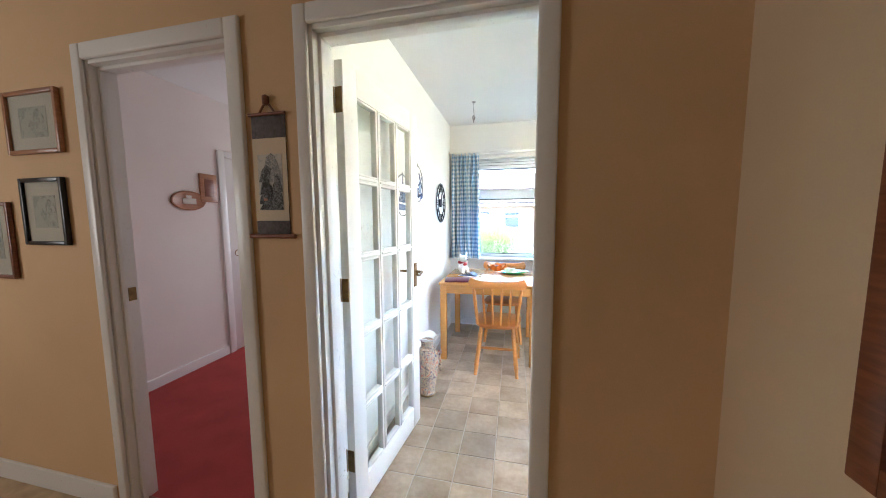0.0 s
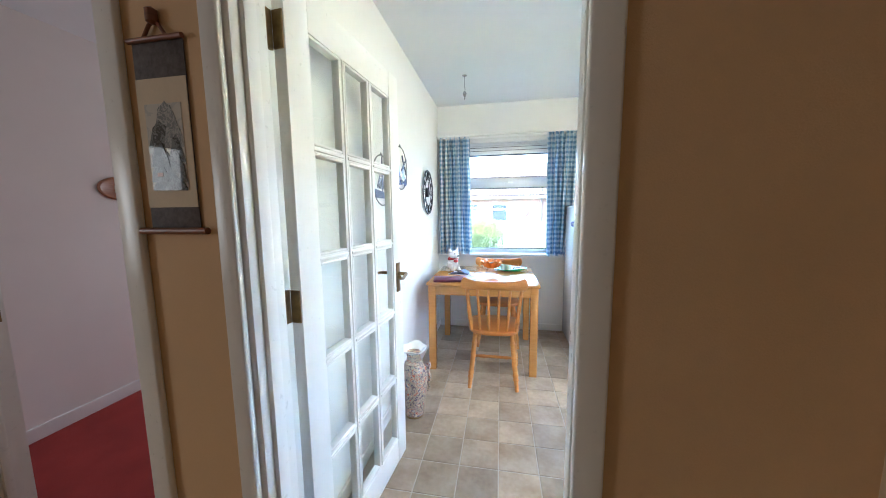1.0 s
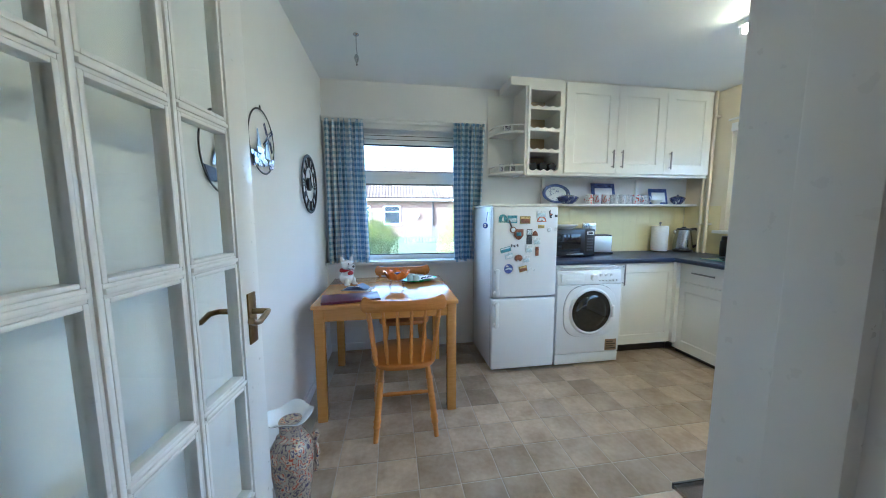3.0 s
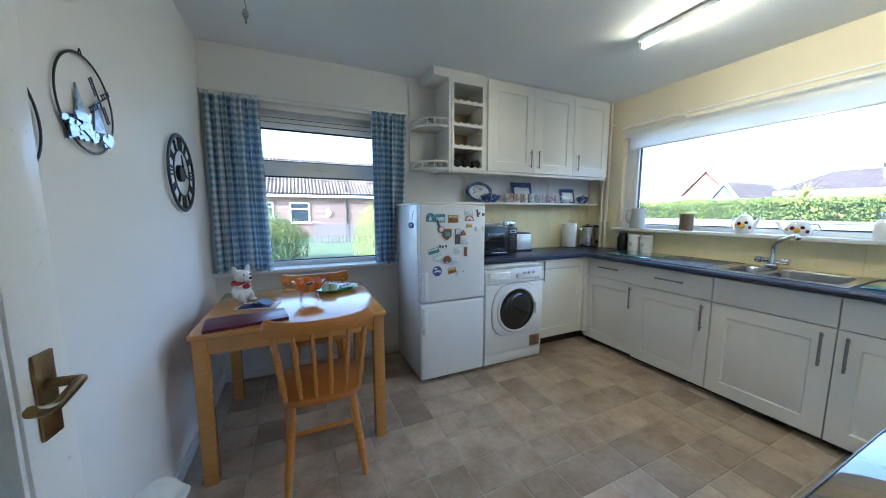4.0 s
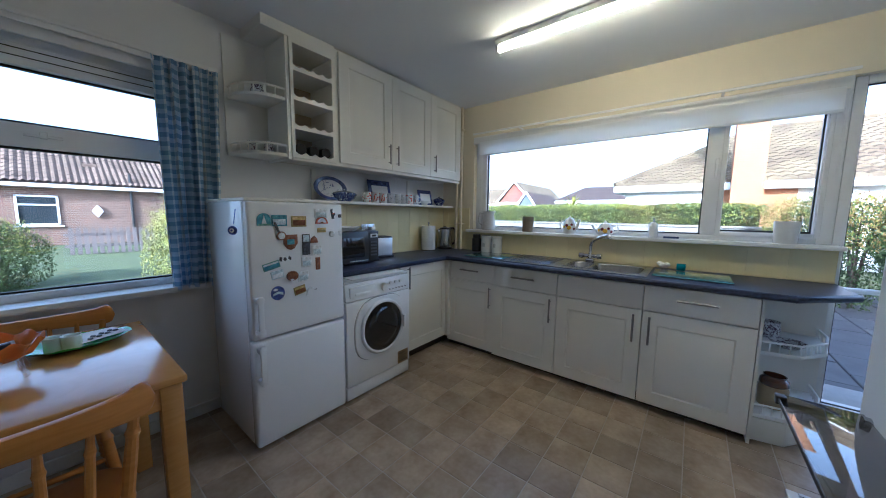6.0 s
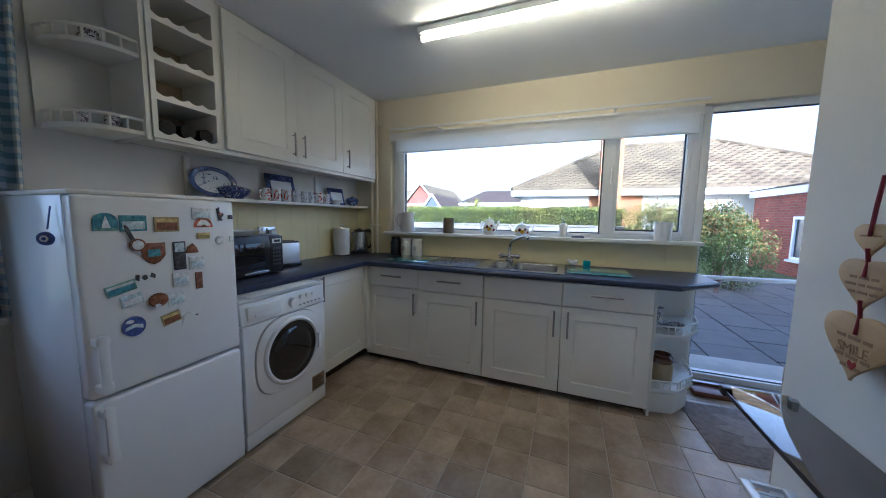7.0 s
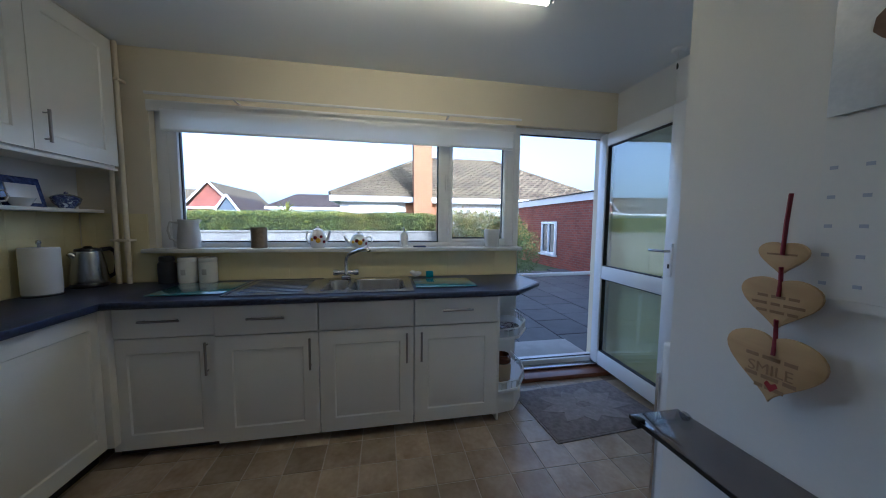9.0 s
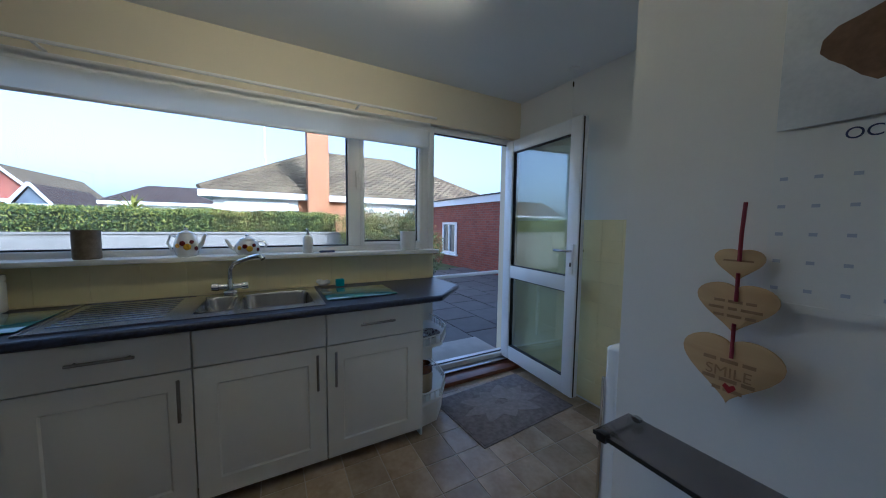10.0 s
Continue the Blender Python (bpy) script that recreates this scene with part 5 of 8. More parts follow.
def foliage(name, blobs, n, size, material, label, category, seed, stem=None, at=None, light=None):
    """A shrub or hedge: many small leaves scattered through uneven clumps round a few stems."""
    rnd = random.Random(seed)
    t = thing(name, label, category, at or (blobs[0][0], blobs[0][1], GZ))
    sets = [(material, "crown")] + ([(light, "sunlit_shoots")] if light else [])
    for mi, (m, pname) in enumerate(sets):
        verts, faces = [], []
        count = n if mi == 0 else n // 4
        for _ in range(count):
            cx, cy, cz, rx, ry, rz = rnd.choice(blobs)
            while True:
                d = Vector((rnd.uniform(-1, 1), rnd.uniform(-1, 1), rnd.uniform(-1, 1)))
                if 0.2 < d.length <= 1:
                    break
            d = d.normalized() * (1 - 0.5 * rnd.random() ** 2.0)
            # Second leaf set is kept on top, mostly as painted sunlight.
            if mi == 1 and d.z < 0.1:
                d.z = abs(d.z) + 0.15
            lump = 1 + 0.20 * noise.noise(Vector((cx + d.x * 2.1, cy + d.y * 2.1, d.z * 2.1)) * 1.7)
            c = Vector((cx + d.x * rx * lump, cy + d.y * ry * lump, max(GZ + 0.03, cz + d.z * rz * lump)))
            q = Euler((rnd.uniform(0, 6.3), rnd.uniform(0, 6.3), rnd.uniform(0, 6.3))).to_matrix()
            s = size * rnd.uniform(0.6, 1.3)
            k = len(verts)
            for px, py, pz in ((-s, 0, 0), (0, -s * 0.42, s * 0.1), (s, 0, 0), (0, s * 0.42, s * 0.1)):
                verts.append(tuple(c + q @ Vector((px, py, pz))))
            faces.append((k, k + 1, k + 2, k + 3))
        me = bpy.data.meshes.new(pname)
        me.from_pydata(verts, [], faces)
        me.materials.append(m)
        ob = new(pname, me)
        ob.parent = t
        ob.matrix_parent_inverse = t.matrix_basis.inverted()
    bm = bmesh.new()
    for cx, cy, cz, rx, ry, rz in blobs[:14]:
        for _ in range(3):
            tip = (cx + rnd.uniform(-0.5, 0.5) * rx, cy + rnd.uniform(-0.5, 0.5) * ry, cz + 0.5 * rz)
            sweep([(cx, cy, GZ), ((cx + tip[0]) / 2 + rnd.uniform(-0.05, 0.05), (cy + tip[1]) / 2, (GZ + tip[2]) / 2), tip], [0.03, 0.02, 0.008], 6, bm)
    part("stems", bm, M_BARK, t, world_at=True)
    return t


# hedge along the garden, its low wall, and the bushes
def clipped_hedge(x0, x1, y0, y1, z1, n, label, seed):
    """A clipped hedge: an added solid core, dark as inner shade, under a skin of small leaves, with uneven top and
    face.
    """
    rnd = random.Random(seed)
    t = thing("hedge", label, "hedge", ((x0 + x1) / 2, (y0 + y1) / 2, GZ))
    # Solid box added to close the gaps, darkened as shade between leaves.
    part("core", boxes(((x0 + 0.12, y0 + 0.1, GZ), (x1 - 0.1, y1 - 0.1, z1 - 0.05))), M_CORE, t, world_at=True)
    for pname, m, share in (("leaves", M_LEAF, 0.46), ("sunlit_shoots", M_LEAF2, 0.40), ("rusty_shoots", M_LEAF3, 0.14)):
        verts, faces = [], []
        while len(faces) < n * share:
            y = rnd.uniform(y0, y1)
            wob = 0.07 * noise.noise(Vector((y * 1.3, 0, 0))) + 0.04 * noise.noise(Vector((y * 4, 3, 0)))
            patch = noise.noise(Vector((y * 0.45, 7, 0)))
            if pname == "rusty_shoots" and patch < 0.05:
                continue
            # Shoots favour the top; the yellow ones carry sunlight in their colour.
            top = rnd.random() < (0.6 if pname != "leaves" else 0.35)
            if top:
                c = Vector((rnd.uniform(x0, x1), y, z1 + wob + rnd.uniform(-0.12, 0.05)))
            else:
                z = GZ + (z1 - GZ) * (rnd.random() ** 0.8)
                c = Vector((x0 + 0.08 * noise.noise(Vector((y * 2, z * 2, 5))) + rnd.uniform(-0.03, 0.12), y, z + wob))
            q = Euler((rnd.uniform(0, 6.3), rnd.uniform(0, 6.3), rnd.uniform(0, 6.3))).to_matrix()
            s = 0.027 * rnd.uniform(0.6, 1.3)
            k = len(verts)
            for px, py, pz in ((-s, 0, 0), (0, -s * 0.5, s * 0.1), (s, 0, 0), (0, s * 0.5, s * 0.1)):
                verts.append(tuple(c + q @ Vector((px, py, pz)) - t.matrix_basis.translation))
            faces.append((k, k + 1, k + 2, k + 3))
        me = bpy.data.meshes.new(pname)
        me.from_pydata(verts, [], faces)
        me.materials.append(m)
        ob = new(pname, me)
        ob.parent = t
        ob["kind"] = "stuff"
    return t


M_CORE = mat("hedge_core_shade", (0.025, 0.03, 0.012), 0.95, var=0.4, scale=10, bump=0.5)
clipped_hedge(10.66, 11.9, 1.2, 20.0, 1.60, 100000, "clipped green hedge with sunlight painted on its tips and rusty shoots", 3)
single("garden_wall", boxes(((10.38, 1.0, GZ), (10.5, 20, 1.08)), ((10.35, 1.0, 1.08), (10.53, 20, 1.13)), bevel=0.01), mat("weathered_garden_wall", (0.22, 0.205, 0.18), 0.9, var=0.2, scale=1.5, bump=0.2), "low pale garden wall in front of the hedge", "wall")
M_GOLDLEAF = mat("golden_leaf", (0.12, 0.135, 0.018), 0.6, var=0.4, scale=3, fine=20, col2=(0.20, 0.20, 0.032))
foliage("shrub", [(9.0, 0.35, 0.75, 0.65, 0.55, 0.85), (9.3, -0.6, 0.6, 0.6, 0.6, 0.75), (8.8, -0.15, 1.0, 0.5, 0.45, 0.65), (9.7, 0.7, 0.9, 0.5, 0.5, 0.8)], 20000, 0.026, M_LEAF, "loose rusty autumn shrub by the patio, sunlight painted into its top leaves", "shrub", 4, light=M_LEAF3)
# Golden clumps over the shrub put its lit top into leaf colour.
foliage("shrub_lit_top", [(9.25, 0.3, 1.25, 0.55, 0.6, 0.45), (9.9, 0.9, 1.2, 0.5, 0.5, 0.5), (9.4, -0.4, 1.05, 0.5, 0.5, 0.45)], 9000, 0.024, M_LEAF2, "golden top of the patio shrub, with sunlight painted into its leaves", "shrub", 14, light=M_LEAF3)
foliage("round_bush", [(-0.1, 12.0, 0.52, 0.85, 0.9, 0.86), (0.42, 12.2, 0.40, 0.62, 0.7, 0.66), (-0.9, 12.1, 0.55, 0.8, 0.8, 0.85), (-1.6, 12.2, 0.5, 0.8, 0.7, 0.8), (-0.4, 12.0, 0.6, 0.7, 0.7, 0.8)], 42000, 0.021, M_LEAF, "rounded green garden bush with sunlight painted into its top leaves", "bush", 5, light=M_LEAF2)
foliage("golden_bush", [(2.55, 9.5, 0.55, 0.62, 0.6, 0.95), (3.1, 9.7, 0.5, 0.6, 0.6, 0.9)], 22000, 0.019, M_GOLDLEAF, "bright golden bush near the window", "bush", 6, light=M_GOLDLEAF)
palm = thing("palm_tree", "small pale spiky palm beyond the hedge", "tree", (21.1, 8.3, GZ))
part("trunk", sweep([(0, 0, 0), (0.03, 0.0, 1.0), (0.0, 0.02, 2.0)], [0.12, 0.09, 0.08], 10), M_BARK, palm)
rp = random.Random(7)
for k in range(46):
    a, up = rp.uniform(0, 6.283), rp.uniform(-0.1, 1.25)
    d, sd = Vector((math.cos(a) * math.cos(up), math.sin(a) * math.cos(up), math.sin(up))), Vector((-math.sin(a), math.cos(a), 0))
    c0, ln = Vector((0, 0.02, 2.0)), rp.uniform(0.75, 1.1)
    pm = bpy.data.meshes.new("frond")
    tip, mid = c0 + d * ln - Vector((0, 0, 0.22)), c0 + d * ln * 0.55
    pm.from_pydata([tuple(v) for v in (c0 - sd * 0.02, c0 + sd * 0.02, mid + sd * 0.05, tip, mid - sd * 0.05, mid + Vector((0, 0, -0.03)))], [], [(0, 1, 5), (1, 2, 5), (2, 3, 5), (3, 4, 5), (4, 0, 5)])
    pm.materials.append(M_LEAF2)
    new("frond", pm).parent = palm


def house(name, x0, x1, y0, y1, eave, ridge, axis, wallm, roofm, label, hip=0.0, windows=(), over=0.35, fascia=True):
    """A bungalow with pitched roof. axis: the ridge runs along x or y. hip: how far the ridge ends are drawn in."""
    h = thing(name, label, "house", ((x0 + x1) / 2, (y0 + y1) / 2, GZ))
    part("wall", box_uv(boxes(((x0, y0, GZ), (x1, y1, eave)))), wallm, h, world_at=True)
    if not hip:
        xm, ym = (x0 + x1) / 2, (y0 + y1) / 2
        if axis == "y":
            g = prism([(x0, eave), (x1, eave), (xm, ridge - 0.05)], y0 + 0.01, y1 - 0.01, 1)
        else:
            g = prism([(y0, eave), (y1, eave), (ym, ridge - 0.05)], x0 + 0.01, x1 - 0.01, 0)
        part("gable", box_uv(g), wallm, h, world_at=True)
    bm = bmesh.new()
    a0, a1, b0, b1 = x0 - over, x1 + over, y0 - over, y1 + over
    ze = eave - 0.06
    for dz in (0.0, 0.09):
        e = [bm.verts.new(p) for p in ((a0, b0, ze + dz), (a1, b0, ze + dz), (a1, b1, ze + dz), (a0, b1, ze + dz))]
        if axis == "y":
            xm = (a0 + a1) / 2
            r0, r1 = bm.verts.new((xm, b0 + hip, ridge + dz)), bm.verts.new((xm, b1 - hip, ridge + dz))
            fs = [(e[0], r0, r1, e[3]), (e[1], e[2], r1, r0), (e[0], e[1], r0), (e[2], e[3], r1)]
        else:
            ym = (b0 + b1) / 2
            r0, r1 = bm.verts.new((a0 + hip, ym, ridge + dz)), bm.verts.new((a1 - hip, ym, ridge + dz))
            fs = [(e[0], e[1], r1, r0), (e[2], e[3], r0, r1), (e[3], e[0], r0), (e[1], e[2], r1)]
        for k, f in enumerate(fs):
            if hip or k < 2:
                bm.faces.new(f)
    bmesh.ops.recalc_face_normals(bm, faces=bm.faces[:])
    part("roof", box_uv(bm), roofm, h, world_at=True, smooth=False)
    if fascia:
        part("fascia", boxes(((a0, b0 - 0.02, ze - 0.09), (a1, b0, ze + 0.05)), ((a0, b1, ze - 0.16), (a1, b1 + 0.02, ze + 0.06)), ((a0 - 0.02, b0, ze - 0.16), (a0, b1, ze + 0.06)), ((a1, b0, ze - 0.16), (a1 + 0.02, b1, ze + 0.06)), ((a0, b0, ze - 0.03), (a1, b1, ze - 0.02))), M_UPVC, h, world_at=True)
    for face, c, zc, w, hh in windows:
        def blk(u0, u1, z0, z1, d0, d1):
            if face == "south":
                return ((u0, y0 - d1, z0), (u1, y0 - d0, z1))
            if face == "north":
                return ((u0, y1 + d0, z0), (u1, y1 + d1, z1))
            return ((x0 - d1, u0, z0), (x0 - d0, u1, z1))
        l_, r_, b_, t_ = c - w / 2, c + w / 2, zc - hh / 2, zc + hh / 2
        wd = part("window", boxes(blk(l_, l_ + 0.07, b_, t_, 0.0, 0.05), blk(r_ - 0.07, r_, b_, t_, 0.0, 0.05), blk(l_, r_, t_ - 0.07, t_, 0.0, 0.05), blk(l_, r_, b_, b_ + 0.07, 0.0, 0.05), blk(l_, r_, zc + hh * 0.16, zc + hh * 0.16 + 0.06, 0.0, 0.05), blk(l_ - 0.08, r_ + 0.08, b_ - 0.06, b_, 0.0, 0.12)), M_UPVC, h, world_at=True)
        part("pane", boxes(blk(l_ + 0.06, r_ - 0.06, b_ + 0.06, t_ - 0.06, 0.005, 0.012)), M_PANE, wd, world_at=True)
    return h


M_PANE = mat("dark_house_pane", (0.03, 0.035, 0.04), 0.08, var=0.2, scale=1)
nb = house("brick_bungalow", -9, 13, 23, 31, 2.35, 4.9, "x", M_BRICK2, M_ROOF, "brick bungalow with a brown tiled roof across the lawn", windows=(("south", 0.84, 1.28, 1.10, 1.20), ("south", -1.15, 1.45, 1.2, 0.9), ("south", 8.0, 1.3, 1.4, 1.2), ("south", -5.0, 1.3, 1.4, 1.2)))
M_PANTILE = mat("brown_pantile", (0.095, 0.06, 0.042), 0.85, var=0.4, scale=1.3, fine=9, bump=0.3, col2=(0.14, 0.098, 0.07))
verts, faces = [], []
cols, rows = 113 * 4, 15
for r in range(rows):
    for end in (0, 1):
        f = (r + end) / rows
        for i in range(cols + 1):
            u = i / 4
            wave = (0.0, 0.035, 0.06, 0.035)[i % 4] + (0.03 if end == 0 else 0.0)
            verts.append((-9.33 + u * 0.2, 22.63 + f * 4.37, 2.385 + f * 2.61 + wave))
    k = r * 2 * (cols + 1)
    for i in range(cols):
        faces.append((k + i, k + i + 1, k + cols + 2 + i, k + cols + 1 + i))
me = bpy.data.meshes.new("roof_tiles")
me.from_pydata([(x - 2, y - 27, z - GZ) for x, y, z in verts], [], faces)
me.materials.append(M_PANTILE)
tiles = new("roof_tiles", me)
tiles.parent = nb
tiles["kind"] = "stuff"
for x, f in ((-1.2, 0.30), (2.2, 0.32), (5.0, 0.30)):
    part("roof_vent", boxes(((x, 22.63 + f * 4.37, 2.40 + f * 2.61), (x + 0.45, 22.9 + f * 4.37, 2.56 + f * 2.61)), bevel=0.02), M_PANTILE, nb, world_at=True)
part("drainpipe", sweep([(3.55, 22.93, GZ), (3.55, 22.93, 3.0)], 0.05, 8), M_BLACK, nb, world_at=True)
part("wall_lamp", prism([(2.27, 1.27), (2.45, 1.0), (2.63, 1.27), (2.45, 1.54)], 22.86, 22.99, 1), M_UPVC, nb, world_at=True)
fence = thing("picket_fence", "weathered grey wooden fence before the bungalow", "fence", (4, 18, GZ))
pk = mesh("picket", prism([(0, 0), (0.105, 0), (0.105, 0.82), (0.052, 0.90), (0, 0.82)], 0, 0.02, 1), M_FENCE, False)
for i in range(46):
    ob = new("picket", pk)
    ob.parent, ob.location = fence, (-2.6 + i * 0.165, 0, 0.02)
for z in (0.25, 0.62):
    part("rail", boxes(((-2.7, 0.021, z), (5.1, 0.06, z + 0.08))), M_FENCE, fence)

bg = house("white_bungalow", 15.2, 23, -7.2, 4.6, 2.45, 4.75, "y", M_RENDER, M_ROOF2, "pale rendered bungalow with a mossy hipped roof", hip=4.2, windows=(("west", 2.2, 1.35, 1.6, 1.1), ("west", -4.6, 1.4, 1.2, 1.1)))
M_CHIM = stripes("orange_chimney_brick", (0.40, 0.17, 0.065), (0.34, 0.22, 0.13), 0.075, 0.008, 0.85, ratio=3.0, col2=(0.33, 0.13, 0.05))
ch = part("chimney", box_uv(boxes(((14.55, 0.85, GZ), (15.25, 1.60, 5.5)), ((14.5, 0.8, 5.5), (15.3, 1.65, 5.62)))), M_CHIM, bg, world_at=True)

part("brick_panel", box_uv(boxes(((15.14, 0.05, GZ), (15.19, 1.9, 2.22)))), M_CHIM, bg, "sunlit brick panel under the chimney", world_at=True)
part("garage_door", boxes(((15.13, 2.25, GZ), (15.19, 4.25, 2.1)), bevel=0.01), M_UPVC, bg, "plain white boarded door", world_at=True)
M_MOSS = mat("mossy_roof_tile", (0.105, 0.072, 0.042), 0.85, var=0.3, scale=1.2, fine=9, bump=0.3, col2=(0.155, 0.118, 0.066))
RX0, RX1, RY0, RY1, RZ0, RZ1, HIP = 14.85, 19.1, -7.55, 4.95, 2.43, 4.79, 4.2
verts, faces = [], []
rt = random.Random(8)
for r in range(18):
    f0, f1 = r / 18, (r + 1.1) / 18
    ya, yb = RY0 + HIP * f0, RY1 - HIP * f0
    pitch, y = 0.32, ya + (0.16 if r % 2 else 0.0)
    while y + pitch < yb + 0.1:
        lift = rt.uniform(0, 0.012)
        k = len(verts)
        for f, up in ((f0, 0.085), (f1, 0.015)):
            for g, roll in ((0.0, 0.0), (0.25, 0.03), (0.55, 0.045), (0.8, 0.02), (0.97, 0.0)):
                verts.append((RX0 + (RX1 - RX0) * f - 19.1, y + g * pitch + 1.3, RZ0 + 0.035 + (RZ1 - RZ0) * f + up + roll + lift - GZ))
        for q in range(4):
            faces.append((k + q, k + q + 1, k + 6 + q, k + 5 + q))
        for g, roll in ((0.0, 0.0), (0.25, 0.0), (0.55, 0.0), (0.8, 0.0), (0.97, 0.0)):
            verts.append((RX0 + (RX1 - RX0) * f0 - 19.1, y + g * pitch + 1.3, RZ0 + (RZ1 - RZ0) * f0 + 0.03 - GZ))
        for q in range(4):
            faces.append((k + 10 + q, k + 11 + q, k + 1 + q, k + q))
        y += pitch
me = bpy.data.meshes.new("roof_tiles")
me.from_pydata(verts, [], faces)
me.materials.append(M_MOSS)
tiles = new("roof_tiles", me)
tiles.parent = bg
tiles["kind"] = "stuff"
for y0, y1 in ((RY0, RY0 + HIP), (RY1, RY1 - HIP)):
    part("hip_ridge", sweep([(RX0, y0, RZ0 + 0.10), (RX1, y1, RZ1 + 0.12)], 0.09, 8), M_MOSS, bg, world_at=True)
part("ridge_cap", sweep([(RX1, RY0 + HIP, RZ1 + 0.10), (RX1, RY1 - HIP, RZ1 + 0.10)], 0.10, 8), M_MOSS, bg, world_at=True)
aer = part("aerial", sweep([(19.0, 3.0, 4.0), (19.0, 3.0, 5.9)], 0.02, 6), M_STEEL, bg, world_at=True)

gar = thing("garage", "red brick garage with a white fascia and flat roof", "garage", (11, -4, GZ))
part("wall", box_uv(boxes(((6.2, -3.16, GZ), (14.5, -3.0, 2.1)), ((6.2, -7, GZ), (6.36, -3.16, 2.1)))), M_BRICK, gar, world_at=True)
part("fascia", boxes(((6.0, -2.99, 2.06), (14.7, -2.93, 2.27)), ((6.0, -7, 2.06), (6.06, -2.99, 2.27))), M_UPVC, gar, world_at=True)
part("roof", boxes(((6.0, -7, 2.272), (14.7, -2.9, 2.31))), M_DARK, gar, world_at=True)
gw = part("window", boxes(((11.34, -2.999, 0.29), (12.36, -2.996, 1.46))), M_PANE, gar, world_at=True)
for lo, hi in (((11.35, 0.30), (11.43, 1.45)), ((12.27, 0.30), (12.35, 1.45)), ((11.43, 1.37), (12.27, 1.45)), ((11.43, 0.30), (12.27, 0.38)), ((11.81, 0.38), (11.88, 1.37))):
    part("frame", boxes(((lo[0], -2.995, lo[1]), (hi[0], -2.93, hi[1])), bevel=0.005), M_UPVC, gw, world_at=True)
part("sill", boxes(((11.28, -2.995, 0.24), (12.42, -2.88, 0.298)), bevel=0.005), M_UPVC, gw, world_at=True)
for y0, y1 in ((11.43, 11.81), (11.88, 12.27)):
    part("pane", boxes(((y0, -2.992, 0.38), (y1, -2.98, 1.37))), M_PANE, gw, world_at=True)

M_SLATE_WALL = mat("slate_grey_boarding", (0.10, 0.115, 0.14), 0.8, var=0.15, scale=2)
gh1 = house("gabled_house", 38, 50, 18.2, 22.4, 2.9, 5.4, "x", M_BRICK, M_ROOF2, "brick gabled house far beyond the hedge", windows=(("west", 20.3, 1.9, 1.6, 1.1),))
house("wide_house", 40, 48, 22.9, 34.0, 2.8, 5.1, "y", M_RENDER, M_ROOF2, "wide low house with a tan roof beyond the hedge", hip=0.4)
gh2 = house("gabled_house_small", 34, 42, 16.15, 17.75, 2.45, 3.75, "x", M_SLATE_WALL, M_ROOF, "small slate-grey gabled house far beyond the hedge", over=0.22)
for g, y0, ym, y1, x, ze, zr in ((gh1, 17.85, 20.3, 22.75, 37.6, 2.84, 5.47), (gh2, 15.93, 16.95, 17.97, 33.72, 2.39, 3.83)):
    for ya in (y0, y1):
        part("bargeboard", sweep([(x, ya, ze), (x, ym, zr)], 0.10, 6), M_UPVC, g, world_at=True)
house("long_roofed_house", 30, 37, 5.5, 12.0, 2.65, 3.95, "y", M_RENDER, M_ROOF, "long low house with a brown roof beyond the hedge", hip=1.5)
house("distant_house", 55, 63, 30, 44, 2.9, 5.2, "y", M_RENDER, M_ROOF, "distant low house at the edge of the estate", hip=2.0)
foliage("far_woods", [(90, 62, 3, 6, 9, 5), (92, 48, 2.5, 6, 8, 4)], 3000, 0.5, M_LEAF, "distant line of dark trees", "trees", 9)

# ---- things in the dining corner ----
M_CHINA = mat("glazed_white_china", (0.80, 0.80, 0.78), 0.15, var=0.04, scale=20, coat=0.5)
M_BLUE = mat("blue_china_glaze", (0.012, 0.018, 0.085), 0.15, var=0.5, scale=38, fine=120, coat=0.5, col2=(0.09, 0.12, 0.28))
M_RAGRED = mat("red_cloth", (0.30, 0.014, 0.02), 0.7, var=0.15)
M_GREEN = mat("green_glaze", (0.06, 0.42, 0.09), 0.2, var=0.2, scale=20, coat=0.4)
M_BURG = mat("burgundy_leatherette", (0.10, 0.012, 0.03), 0.35, var=0.2, scale=60, bump=0.1)
M_PAPER = mat("white_paper", (0.78, 0.78, 0.76), 0.8, var=0.03)
M_NAVY = mat("navy_card", (0.03, 0.045, 0.13), 0.5, var=0.2)
M_IRON = mat("black_iron", (0.015, 0.015, 0.017), 0.45, 0.4, var=0.2)
M_HEART = wood("plywood_heart", (0.47, 0.31, 0.14), (0.57, 0.40, 0.19), 0.55, (2, 2, 9), 0.0)


